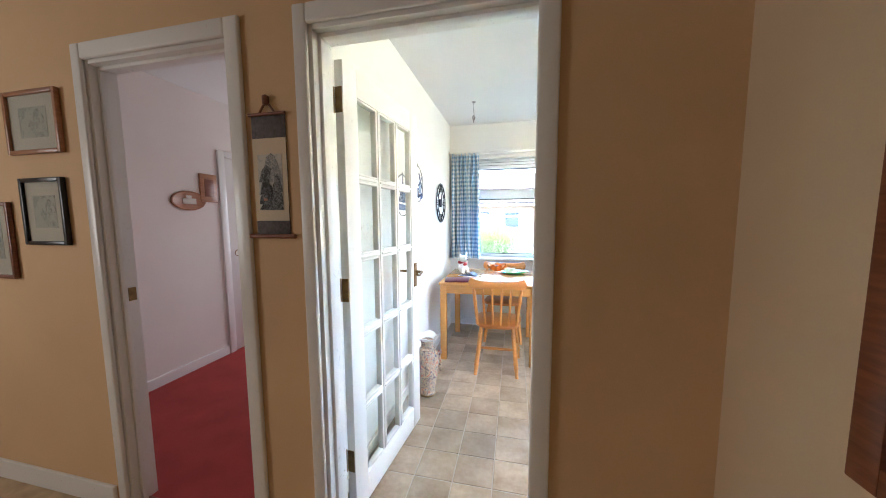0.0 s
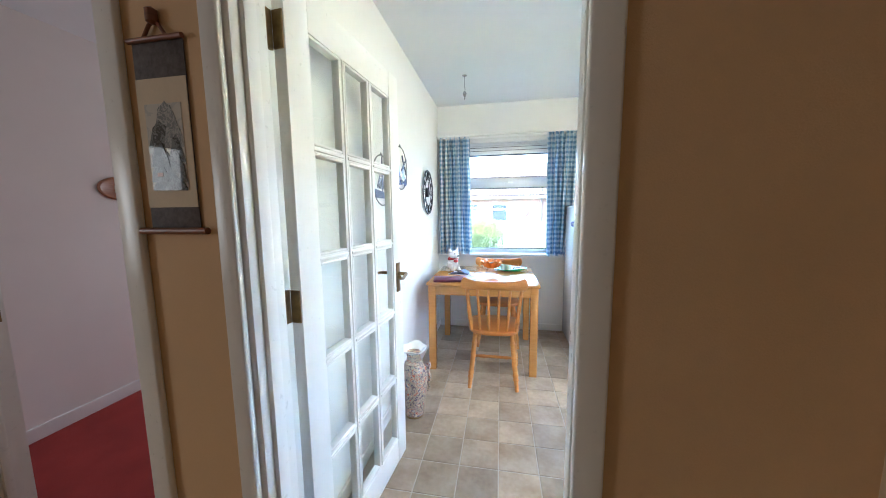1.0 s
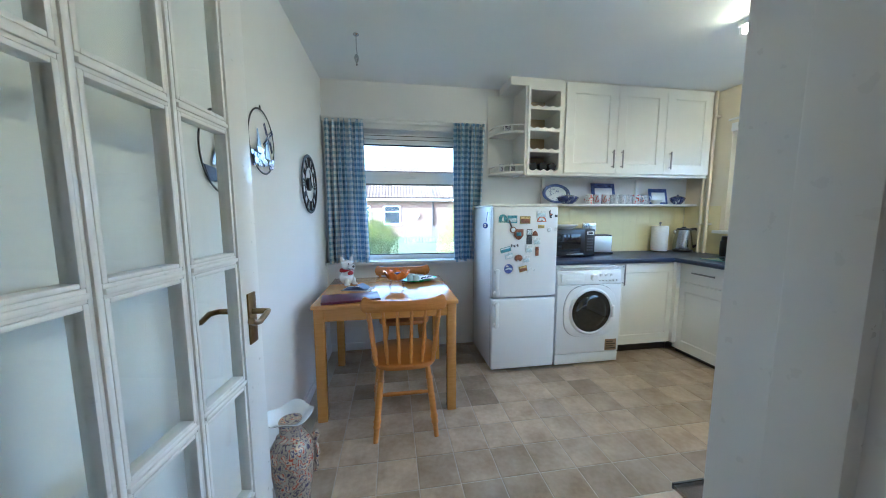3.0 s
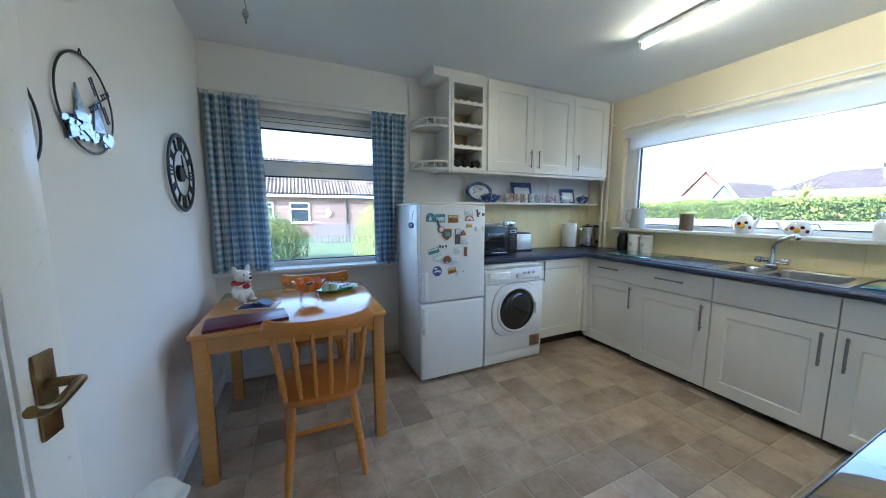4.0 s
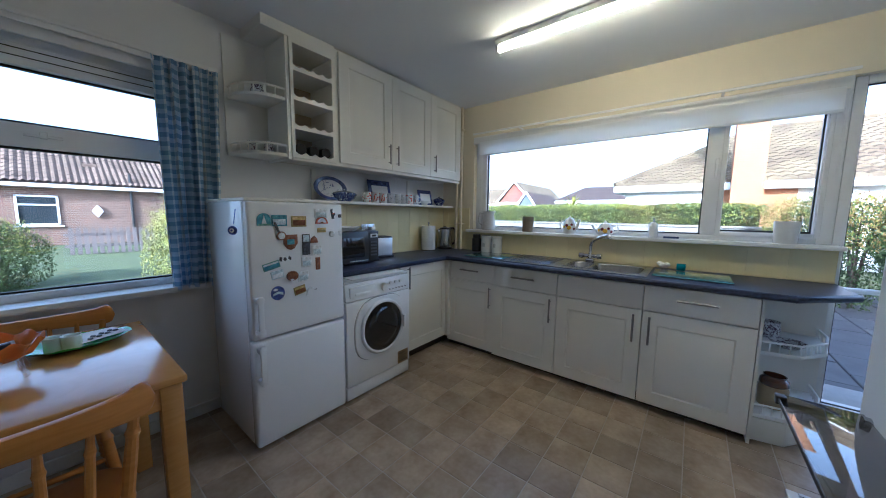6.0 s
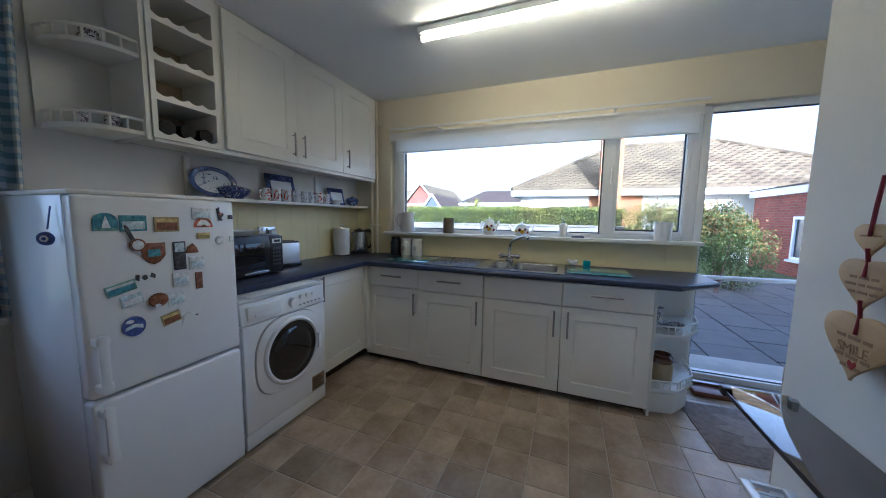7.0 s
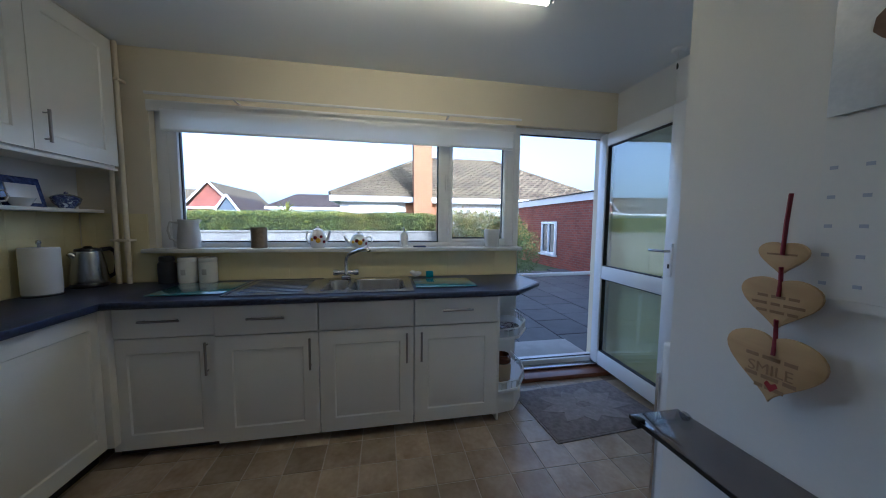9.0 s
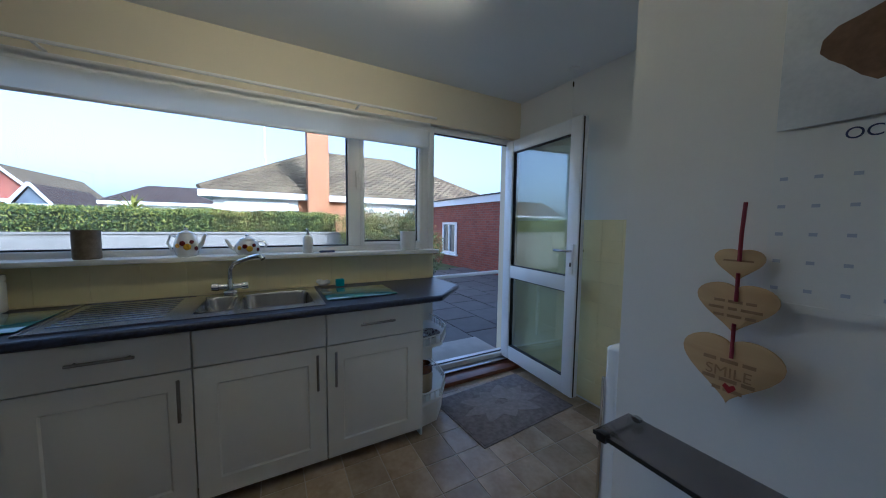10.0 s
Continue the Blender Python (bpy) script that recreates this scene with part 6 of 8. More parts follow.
def pattern(name, base, inks, scale, rough=0.18, swirl=1.2):
    """Painted china: small irregular patches of several inks."""
    m = bpy.data.materials.new(name)
    m.use_nodes = True
    n, l = m.node_tree.nodes, m.node_tree.links
    p = n["Principled BSDF"]
    tc, no = n.new("ShaderNodeTexCoord"), n.new("ShaderNodeTexNoise")
    no.inputs["Scale"].default_value, no.inputs["Detail"].default_value, no.inputs["Distortion"].default_value = scale, 3, swirl
    l.new(tc.outputs["Object"], no.inputs["Vector"])
    cr = n.new("ShaderNodeValToRGB")
    cr.color_ramp.interpolation = "CONSTANT"
    cr.color_ramp.elements[0].color, cr.color_ramp.elements[0].position = (*base, 1), 0
    cr.color_ramp.elements[1].color, cr.color_ramp.elements[1].position = (*inks[0][0], 1), inks[0][1]
    for c, pos in inks[1:]:
        e = cr.color_ramp.elements.new(pos)
        e.color = (*c, 1)
    l.new(no.outputs["Fac"], cr.inputs[0])
    l.new(cr.outputs[0], p.inputs["Base Color"])
    p.inputs["Roughness"].default_value, p.inputs["Coat Weight"].default_value = rough, 0.5
    return m


M_IMARI = pattern("imari_pattern", (0.10, 0.08, 0.12), [((0.42, 0.34, 0.24), 0.36), ((0.10, 0.07, 0.10), 0.43), ((0.46, 0.38, 0.28), 0.46), ((0.38, 0.06, 0.03), 0.52), ((0.62, 0.50, 0.34), 0.55), ((0.07, 0.06, 0.12), 0.60), ((0.56, 0.48, 0.38), 0.64)], 24, 0.18, 0.25)
M_WILLOW = pattern("blue_white_china", (0.60, 0.64, 0.72), [((0.018, 0.026, 0.13), 0.38), ((0.40, 0.45, 0.58), 0.47), ((0.02, 0.032, 0.15), 0.50), ((0.10, 0.14, 0.32), 0.62)], 26)
M_SPRIG = pattern("blue_sprig_china", (0.66, 0.68, 0.72), [((0.05, 0.07, 0.22), 0.60), ((0.50, 0.54, 0.64), 0.66)], 30)
M_POPPY = pattern("poppy_china", (0.78, 0.77, 0.74), [((0.55, 0.05, 0.02), 0.54), ((0.30, 0.03, 0.02), 0.62), ((0.78, 0.76, 0.72), 0.66)], 22)

vase = thing("floor_vase", "tall patterned oriental floor vase with a fluted rim", "vase", (0.372, 3.165, 0))
part("body", lathe([(0.058, 0.0), (0.062, 0.012), (0.066, 0.06), (0.082, 0.18), (0.09, 0.27), (0.088, 0.315), (0.07, 0.345), (0.050, 0.362)], 36), M_IMARI, vase)
nk = part("neck", lathe([(0.056, 0.360), (0.060, 0.366), (0.048, 0.378), (0.045, 0.41), (0.05, 0.435)], 36), M_IMARI, vase)
rim = lathe([(0.05, 0.433), (0.066, 0.448), (0.092, 0.462), (0.092, 0.466), (0.066, 0.455), (0.042, 0.43), (0.040, 0.38), (0.02, 0.375)], 40)
for v in rim.verts:
    a = math.atan2(v.co.y, v.co.x)
    k = max(0, v.co.z - 0.44) / 0.026
    v.co.z += 0.010 * k * math.cos(4 * a)
    v.co.x *= 1 + 0.05 * k * math.cos(4 * a)
part("rim", rim, M_CHINA, vase, "cream fluted rim")
part("foot_ring", lathe([(0.0585, 0.0), (0.0635, 0.004), (0.0635, 0.016), (0.061, 0.02)], 36), M_BRASS, vase)
for a in (25, 205):
    c_, s_ = math.cos(radians(a)), math.sin(radians(a))
    pts = [(0.085, 0.335), (0.105, 0.345), (0.108, 0.32), (0.092, 0.30), (0.10, 0.27), (0.106, 0.235), (0.094, 0.21), (0.10, 0.18), (0.09, 0.15)]
    part("dragon_handle", sweep([(r * c_, r * s_, z) for r, z in pts], [0.008, 0.009, 0.009, 0.008, 0.009, 0.009, 0.008, 0.007, 0.005], 8), M_IMARI, vase)

# china dog money box
dog = bmesh.new()


def ball(bm, c, r, seg=18):
    bmesh.ops.create_uvsphere(bm, u_segments=seg, v_segments=seg // 2 + 2, radius=1, matrix=Matrix.Translation(c) @ Matrix.Diagonal((*r, 1)))


dg = thing("china_dog", "white china dog ornament with a red neckerchief", "ornament", (0.458, 4.345, 0.763), 222)
for c, r in (((0, 0, 0.055), (0.055, 0.06, 0.058)), ((0, 0.012, 0.09), (0.046, 0.048, 0.05)), ((0.03, 0.045, 0.03), (0.018, 0.022, 0.032)), ((-0.03, 0.045, 0.03), (0.018, 0.022, 0.032)), ((0.034, 0.055, 0.01), (0.02, 0.026, 0.0105)), ((-0.034, 0.055, 0.01), (0.02, 0.026, 0.0105))):
    ball(dog, c, r)
part("body", dog, M_CHINA, dg)
hd = bmesh.new()
ball(hd, (0, 0.018, 0.155), (0.05, 0.048, 0.042))
ball(hd, (0, 0.062, 0.145), (0.027, 0.032, 0.022))
for s in (-1, 1):
    sweep([(s * 0.032, 0.01, 0.18), (s * 0.044, 0.008, 0.205), (s * 0.05, 0.006, 0.228)], [0.018, 0.014, 0.002], 10, hd)
hdp = part("head", hd, M_CHINA, dg)
nb_ = bmesh.new()
ball(nb_, (0, 0.094, 0.152), (0.011, 0.008, 0.009))
ball(nb_, (0.02, 0.062, 0.17), (0.005, 0.004, 0.006), 10)
ball(nb_, (-0.02, 0.062, 0.17), (0.005, 0.004, 0.006), 10)
part("nose_and_eyes", nb_, M_BLACK, hdp)
sc = lathe([(0.05, 0.103), (0.054, 0.11), (0.05, 0.124), (0.044, 0.126)], 24)
ball(sc, (0, 0.05, 0.095), (0.026, 0.012, 0.02))
part("neckerchief", sc, M_RAGRED, dg, "red neckerchief")

bowl_t = thing("glass_bowl", "orange glass bowl on three clear feet", "bowl", (0.845, 4.16, 0.763))
bowl_t.scale = (1.04, 1.04, 1.6)
gb = lathe([(0.01, 0.036), (0.035, 0.038), (0.065, 0.052), (0.09, 0.078), (0.094, 0.079), (0.07, 0.06), (0.035, 0.044), (0.01, 0.042)], 40)
for v in gb.verts:
    a = math.atan2(v.co.y, v.co.x)
    r = math.hypot(v.co.x, v.co.y)
    if r > 0.06:
        v.co.z += 0.006 * math.sin(9 * a)
M_ORANGE2 = mat("orange_glass", (0.88, 0.225, 0.010), 0.18, var=0.15, scale=12, coat=0.3)
M_ORANGE2.node_tree.nodes["Principled BSDF"].inputs["Transmission Weight"].default_value = 0.35
part("bowl", gb, M_ORANGE2, bowl_t)
for k in range(4):
    a = radians(45 + 90 * k)
    part("foot", sweep([(0.05 * math.cos(a), 0.05 * math.sin(a), 0.045), (0.062 * math.cos(a), 0.062 * math.sin(a), 0.02), (0.07 * math.cos(a), 0.07 * math.sin(a), 0.006)], [0.008, 0.006, 0.008], 10), glass("clear_glass_foot", (0.9, 0.85, 0.8), 0.12), bowl_t)
part("sweet", sweep([(-0.025, 0, 0.058), (0.025, 0.005, 0.062)], 0.012, 10), M_BLACK, bowl_t)
part("sweet", sweep([(-0.005, 0.02, 0.060), (0.03, 0.03, 0.062)], 0.010, 10), M_PAPER, bowl_t)

dish = thing("leaf_dish", "green leaf-shaped dish holding cups and sweets", "dish", (1.02, 4.36, 0.763), 12)
dp = lathe([(0.06, 0.0), (0.10, 0.008), (0.135, 0.024), (0.138, 0.027), (0.10, 0.014), (0.05, 0.007), (0.01, 0.006)], 40, squash=(1.15, 0.75))
for v in dp.verts:
    a = math.atan2(v.co.y, v.co.x)
    v.co.z += 0.003 * math.sin(11 * a) * min(1, math.hypot(v.co.x, v.co.y) / 0.13)
part("plate", dp, M_GREEN, dish)
pn = part("napkin", prism([(-0.02, -0.07), (0.14, -0.04), (0.12, 0.07), (0.0, 0.08)], 0.027, 0.03), M_PAPER, dish, "white dish lining with dark dots")
for i in range(7):
    part("dot", lathe([(0.009, 0.030), (0.008, 0.036), (0.002, 0.037)], 10, (0.02 + 0.015 * i, -0.045 + 0.008 * i + 0.02 * (i % 2), 0.0)), M_BLACK, pn)
for x, y in ((-0.07, -0.02), (-0.03, -0.045)):
    part("cup", lathe([(0.026, 0.008), (0.028, 0.012), (0.028, 0.062), (0.025, 0.062), (0.024, 0.02), (0.005, 0.016)], 20, (x, y, 0.004)), mat("pale_green_cup", (0.70, 0.78, 0.70), 0.25, var=0.03), dish)

for (x, y, z, w, h, r, m, nm, lab, cat) in (
        (0.545, 3.885, 0.763, 0.36, 0.19, 9, M_BURG, "placemat", "burgundy place mat folder on the table", "place mat"),
        (0.565, 4.165, 0.763, 0.21, 0.14, -16, M_PAPER, "letter", "white open letter on the table", "paper"),
        (0.555, 4.155, 0.767, 0.17, 0.10, -10, M_NAVY, "passport_wallet", "navy folded card wallet", "wallet")):
    single(nm, boxes(((-w / 2, -h / 2, 0), (w / 2, h / 2, 0.016 if nm == "placemat" else 0.003)), bevel=0.001), m, lab, cat, at=(x, y, z), rz=r)
single("folded_card", prism([(-0.055, 0.0), (0.0, 0.028), (0.058, 0.004), (0.0, 0.022)], -0.04, 0.04, 1), M_NAVY, "navy folded card standing half open", "card", at=(0.575, 4.175, 0.771), rz=-25)

# wall clock: open iron ring
ck = thing("wall_clock", "black iron skeleton wall clock", "clock", (XL + 0.006, 4.27, 1.528))


def hoop(r, rad, x=0.012, seg=48):
    bm = bmesh.new()
    rings = []
    for i in range(seg):
        a = 2 * math.pi * i / seg
        rings.append([bm.verts.new((x + rad * math.cos(b) * 0.6, (r + rad * math.sin(b)) * math.cos(a), (r + rad * math.sin(b)) * math.sin(a))) for b in [2 * math.pi * k / 8 for k in range(8)]])
    for i in range(seg):
        a, b = rings[i], rings[(i + 1) % seg]
        for k in range(8):
            j = (k + 1) % 8
            bm.faces.new((a[k], b[k], b[j], a[j]))
    bmesh.ops.recalc_face_normals(bm, faces=bm.faces[:])
    return bm


for r, w in ((0.20, 0.011), (0.125, 0.006)):
    part("ring", hoop(r, w), M_IRON, ck)
part("hub", disc_ring(0, 0, [(0.045, -0.004), (0.045, 0.016), (0.01, 0.022)], 28), M_IRON, ck).rotation_euler = (0, 0, radians(-90))
for i in range(12):
    a = 2 * math.pi * i / 12
    n = 3 if i % 3 == 0 else (2 if i % 2 else 1)
    bm = bmesh.new()
    for k in range(n):
        da = (k - (n - 1) / 2) * 0.12
        c, s = math.cos(a + da), math.sin(a + da)
        sweep([(0.012, 0.125 * c, 0.125 * s), (0.012, 0.198 * c, 0.198 * s)], 0.006, 6, bm)
    part("numeral", bm, M_IRON, ck)
for a, ln in ((100, 0.10), (-20, 0.065)):
    part("clock_hand_bar", sweep([(0.02, 0, 0), (0.02, ln * math.cos(radians(a)), ln * math.sin(radians(a)))], [0.006, 0.003], 6), M_IRON, ck)

M_SKYGLAZE = mat("pale_blue_glaze", (0.20, 0.31, 0.52), 0.25, var=0.3, scale=50, col2=(0.40, 0.50, 0.66))
pl = thing("windmill_plaque", "round openwork delft plaque with a blue windmill scene", "wall plaque", (XL + 0.004, 3.452, 1.648))
part("ring", hoop(0.146, 0.004, 0.006), M_IRON, pl)
rr = random.Random(11)
for i in range(26):
    u = rr.uniform(-0.12, 0.12)
    hgt = rr.uniform(0.01, 0.03)
    z = -0.085 + rr.uniform(-0.025, 0.02)
    bm = bmesh.new()
    bmesh.ops.create_cube(bm, size=1, matrix=Matrix.Translation((0.004 + 0.0004 * i, u * 0.9, z)) @ Matrix.Rotation(rr.uniform(-0.6, 0.6), 4, "X") @ Matrix.Diagonal((0.004, rr.uniform(0.03, 0.06), hgt, 1)))
    part("shore_stroke", bm, M_BLUE, pl)
part("mill_tower", prism([(0.035, -0.07), (0.10, -0.07), (0.085, 0.02), (0.068, 0.04), (0.05, 0.02)], 0.002, 0.0035, 0), M_SKYGLAZE, pl)
bm = bmesh.new()
for a in (30, 120, 210, 300):
    d = Vector((0, math.cos(radians(a)), math.sin(radians(a))))
    n = Vector((0, -d.z, d.y))
    c = Vector((0.009, 0.068, 0.03))
    sweep([c, c + d * 0.075], 0.0025, 6, bm)
    sweep([c + d * 0.02 + n * 0.014, c + d * 0.075 + n * 0.014], 0.002, 6, bm)
    for k in range(4):
        q = c + d * (0.025 + k * 0.016)
        sweep([q, q + n * 0.014], 0.0016, 5, bm)
part("mill_sails", bm, M_NAVY, pl)
part("boat", prism([(-0.08, -0.06), (-0.02, -0.06), (-0.005, -0.035), (-0.09, -0.035)], 0.0145, 0.0165, 0), M_BLUE, pl)
part("boat_sail", prism([(-0.055, -0.03), (-0.015, -0.03), (-0.05, 0.05)], 0.003, 0.008, 0), M_SKYGLAZE, pl)
part("hanger", sweep([(0.004, -0.01, 0.146), (0.004, 0.0, 0.165), (0.004, 0.01, 0.146)], 0.002, 6), M_IRON, pl)

pl2 = thing("boat_plaque", "round openwork delft plaque with a blue sailing boat", "wall plaque", (XL + 0.004, 3.085, 1.528))
part("ring", hoop(0.146, 0.004, 0.006), M_IRON, pl2)
part("hull", prism([(-0.125, -0.055), (-0.10, -0.105), (0.09, -0.105), (0.115, -0.06), (0.0, -0.066)], 0.003, 0.008, 0), M_NAVY, pl2)
part("mast", sweep([(0.006, 0.0, -0.066), (0.006, 0.005, 0.14)], 0.0028, 6), M_NAVY, pl2)
for pts in ([(-0.006, -0.05), (-0.006, 0.07), (-0.07, -0.03), (-0.075, -0.05)], [(0.008, -0.05), (0.008, 0.10), (0.06, 0.0), (0.065, -0.05)]):
    part("sail", prism(pts, 0.003, 0.007, 0), M_WILLOW, pl2)
part("deck_bar", prism([(-0.06, 0.06), (0.06, 0.06), (0.05, 0.078), (-0.05, 0.078)], 0.003, 0.007, 0), M_BLUE, pl2)
part("hanger", sweep([(0.004, -0.01, 0.146), (0.004, 0.0, 0.165), (0.004, 0.01, 0.146)], 0.002, 6), M_IRON, pl2)

hk = thing("ceiling_hook", "small metal ceiling hook with a hanging fitting", "ceiling hook", (0.605, 4.11, HC))
part("rose", lathe([(0.012, -0.01), (0.02, -0.004), (0.02, -0.0005)], 16), M_STEEL, hk)
part("rod", sweep([(0, 0, -0.008), (0, 0, -0.09), (0.004, 0.004, -0.12)], 0.003, 8), M_STEEL, hk)
part("finial", lathe([(0.002, -0.20), (0.007, -0.19), (0.004, -0.18), (0.013, -0.165), (0.017, -0.15), (0.012, -0.135), (0.004, -0.125)], 14), M_STEEL, hk)

# ---- china and jars along the shelf and worktop ----
def plate(name, x, y, z, rx, rz, m, label, lean=14):
    """A plate or platter leaning against the wall on its rim: a dark border round a pale middle."""
    t = thing(name, label, "plate", (x, y, z), 0, "blue china on the shelf")
    turn_ = Matrix.Rotation(radians(90 - lean), 4, "X") @ Matrix.Diagonal((rx, rz, 0.22, 1))
    lift = rz * math.cos(radians(lean)) + 0.004
    for nm, prof, mm in (("border", [(0.74, 0.02), (0.78, 0.03), (0.98, 0.06), (1.0, 0.07), (0.80, 0.058), (0.745, 0.035)], M_BLUE), ("centre", [(0.60, 0.0), (0.735, 0.02), (0.735, 0.049), (0.3, 0.044), (0.01, 0.044)], m)):
        bm = lathe(prof, 36)
        bmesh.ops.transform(bm, matrix=Matrix.Translation((0, 0, lift)) @ turn_, verts=bm.verts[:])
        part(nm, bm, mm, t)
    return t


def square_platter(x, y, z, w, h, label):
    t = thing("platter", label, "plate", (x, y, z), 0, "blue china on the shelf")
    for nm, k, m, d in (("border", 0.0, M_BLUE, 0.0), ("centre", 0.24, M_CHINA, -0.006)):
        a, b = w / 2 * (1 - k * 1.2), h * (1 - k)
        bm = boxes(((-a, d - 0.004, h * k * 0.55), (a, d + 0.004, b)), bevel=0.004 if k == 0 else 0.002)
        for v in bm.verts:
            v.co.y += v.co.z * 0.22
        part(nm, bm, m, t)
    return t


ZS = 1.4125
plate("oval_plate", 2.44, 4.79, ZS, 0.15, 0.098, M_SPRIG, "oval blue and white plate leaning on the wall")
square_platter(2.98, 4.785, ZS, 0.27, 0.215, "large blue-bordered rectangular platter leaning on the wall")
square_platter(3.62, 4.785, ZS, 0.22, 0.165, "small blue-bordered platter leaning on the wall")


def tureen(x, y, z, r, label):
    t = thing("tureen", label, "dish", (x, y, z), 0, "blue china on the shelf")
    part("dish", lathe([(0.5 * r, 0), (0.55 * r, 0.008), (0.85 * r, 0.03), (r, 0.06), (1.02 * r, 0.063), (0.9 * r, 0.06)], 32, squash=(1, 0.62)), M_WILLOW, t)
    part("lid", lathe([(r, 0.063), (0.9 * r, 0.072), (0.5 * r, 0.085), (0.15 * r, 0.09), (0.12 * r, 0.10), (0.03 * r, 0.104)], 32, squash=(1, 0.62)), M_WILLOW, t)


tureen(2.56, 4.765, ZS, 0.115, "lidded blue and white vegetable dish")
tureen(3.83, 4.77, ZS, 0.085, "small lidded blue and white dish")


def mug(x, y, z, r, h, m, label, rz=0, group="mugs on the shelf", name="mug"):
    t = thing(name, label, "mug", (x, y, z), rz, group)
    part("cup", lathe([(r * 0.9, 0), (r, 0.006), (r, h), (r - 0.004, h), (r - 0.005, 0.012), (0.004, 0.008)], 24), m, t)
    part("handle", sweep([(r * 0.96, 0, h * 0.8), (r + 0.02, 0, h * 0.78), (r + 0.028, 0, h * 0.5), (r + 0.018, 0, h * 0.24), (r * 0.96, 0, h * 0.2)], 0.005, 8), m, t)
    return t


M_GREYCUP = pattern("grey_print_china", (0.70, 0.71, 0.73), [((0.20, 0.22, 0.28), 0.55), ((0.68, 0.69, 0.71), 0.6)], 60)
for x, m, lab, rz in ((2.79, M_POPPY, "white mug with red poppies", 200), (2.875, M_POPPY, "white mug with red poppies", 250), (2.965, M_POPPY, "white mug with red poppies", 240), (3.06, M_GREYCUP, "pale grey printed china mug", 210), (3.145, M_GREYCUP, "pale grey printed china mug", 300), (3.22, M_GREYCUP, "grey printed china mug", 280), (3.315, M_POPPY, "white mug with red poppies", 330), (3.40, M_GREYCUP, "grey printed china mug", 330)):
    mug(x, 4.742 + 0.01 * (rz % 3), ZS, 0.038, 0.094, m, lab, rz)
single("small_bowl", lathe([(0.03, 0), (0.034, 0.008), (0.055, 0.045), (0.052, 0.045), (0.03, 0.012), (0.004, 0.01)], 28), M_CHINA, "small white bowl on the china shelf", "bowl", at=(3.55, 4.745, ZS))
single("serving_dish", lathe([(0.10, 0), (0.11, 0.008), (0.15, 0.03), (0.148, 0.034), (0.10, 0.014), (0.01, 0.012)], 36, squash=(1, 0.8)), M_PLASTIC, "white plates stacked on the microwave", "dish", at=(2.42, 4.60, 1.1755))
single("tea_tray", boxes(((-0.25, -0.045, 0), (0.24, 0.4, 0.008)), bevel=0.003), M_PLASTIC, "white tray slid between worktop and washing machine", "tray", at=(2.475, 4.25, 0.8605))
sk = thing("socket", "steel double wall socket with a white plug", "socket", (2.86, 4.852, 1.17))
part("plate", boxes(((-0.075, -0.014, -0.045), (0.075, 0.0, 0.045)), bevel=0.003), M_STEEL, sk)
part("plug", boxes(((0.012, -0.05, -0.03), (0.058, -0.0145, 0.022)), bevel=0.005), M_PLASTIC, sk)
for x in (-0.045, 0.0):
    part("rocker", boxes(((x - 0.008, -0.019, 0.018), (x + 0.008, -0.0145, 0.036)), bevel=0.002), M_PLASTIC, sk)

jug = thing("jug", "pale grey pottery jug on the window sill", "jug", (4.0, 4.205, 1.1505), 115)
M_JUG = mat("grey_stoneware", (0.50, 0.50, 0.50), 0.45, var=0.08, scale=15)
part("body", lathe([(0.066, 0), (0.070, 0.006), (0.066, 0.09), (0.057, 0.172), (0.061, 0.202), (0.057, 0.202), (0.054, 0.17), (0.054, 0.03), (0.005, 0.02)], 28), M_JUG, jug)
part("handle", sweep([(0.056, 0, 0.18), (0.098, 0, 0.185), (0.112, 0, 0.125), (0.10, 0, 0.07), (0.064, 0, 0.05)], 0.008, 8), M_JUG, jug)
part("lip", sweep([(-0.05, 0, 0.185), (-0.07, 0, 0.204)], [0.018, 0.008], 8), M_JUG, jug)
single("pot", lathe([(0.05, 0), (0.054, 0.004), (0.054, 0.15), (0.05, 0.15), (0.048, 0.02), (0.004, 0.015)], 28), mat("brown_wicker_pot", (0.16, 0.125, 0.08), 0.6, var=0.3, scale=40, bump=0.3), "brown textured pot on the window sill", "pot", at=(4.0, 3.75, 1.1505))
M_PETAL = mat("yellow_petal_glaze", (0.62, 0.38, 0.02), 0.2, var=0.2, scale=60)
M_WINE = mat("dark_red_glaze", (0.12, 0.012, 0.015), 0.2, var=0.2, scale=60)
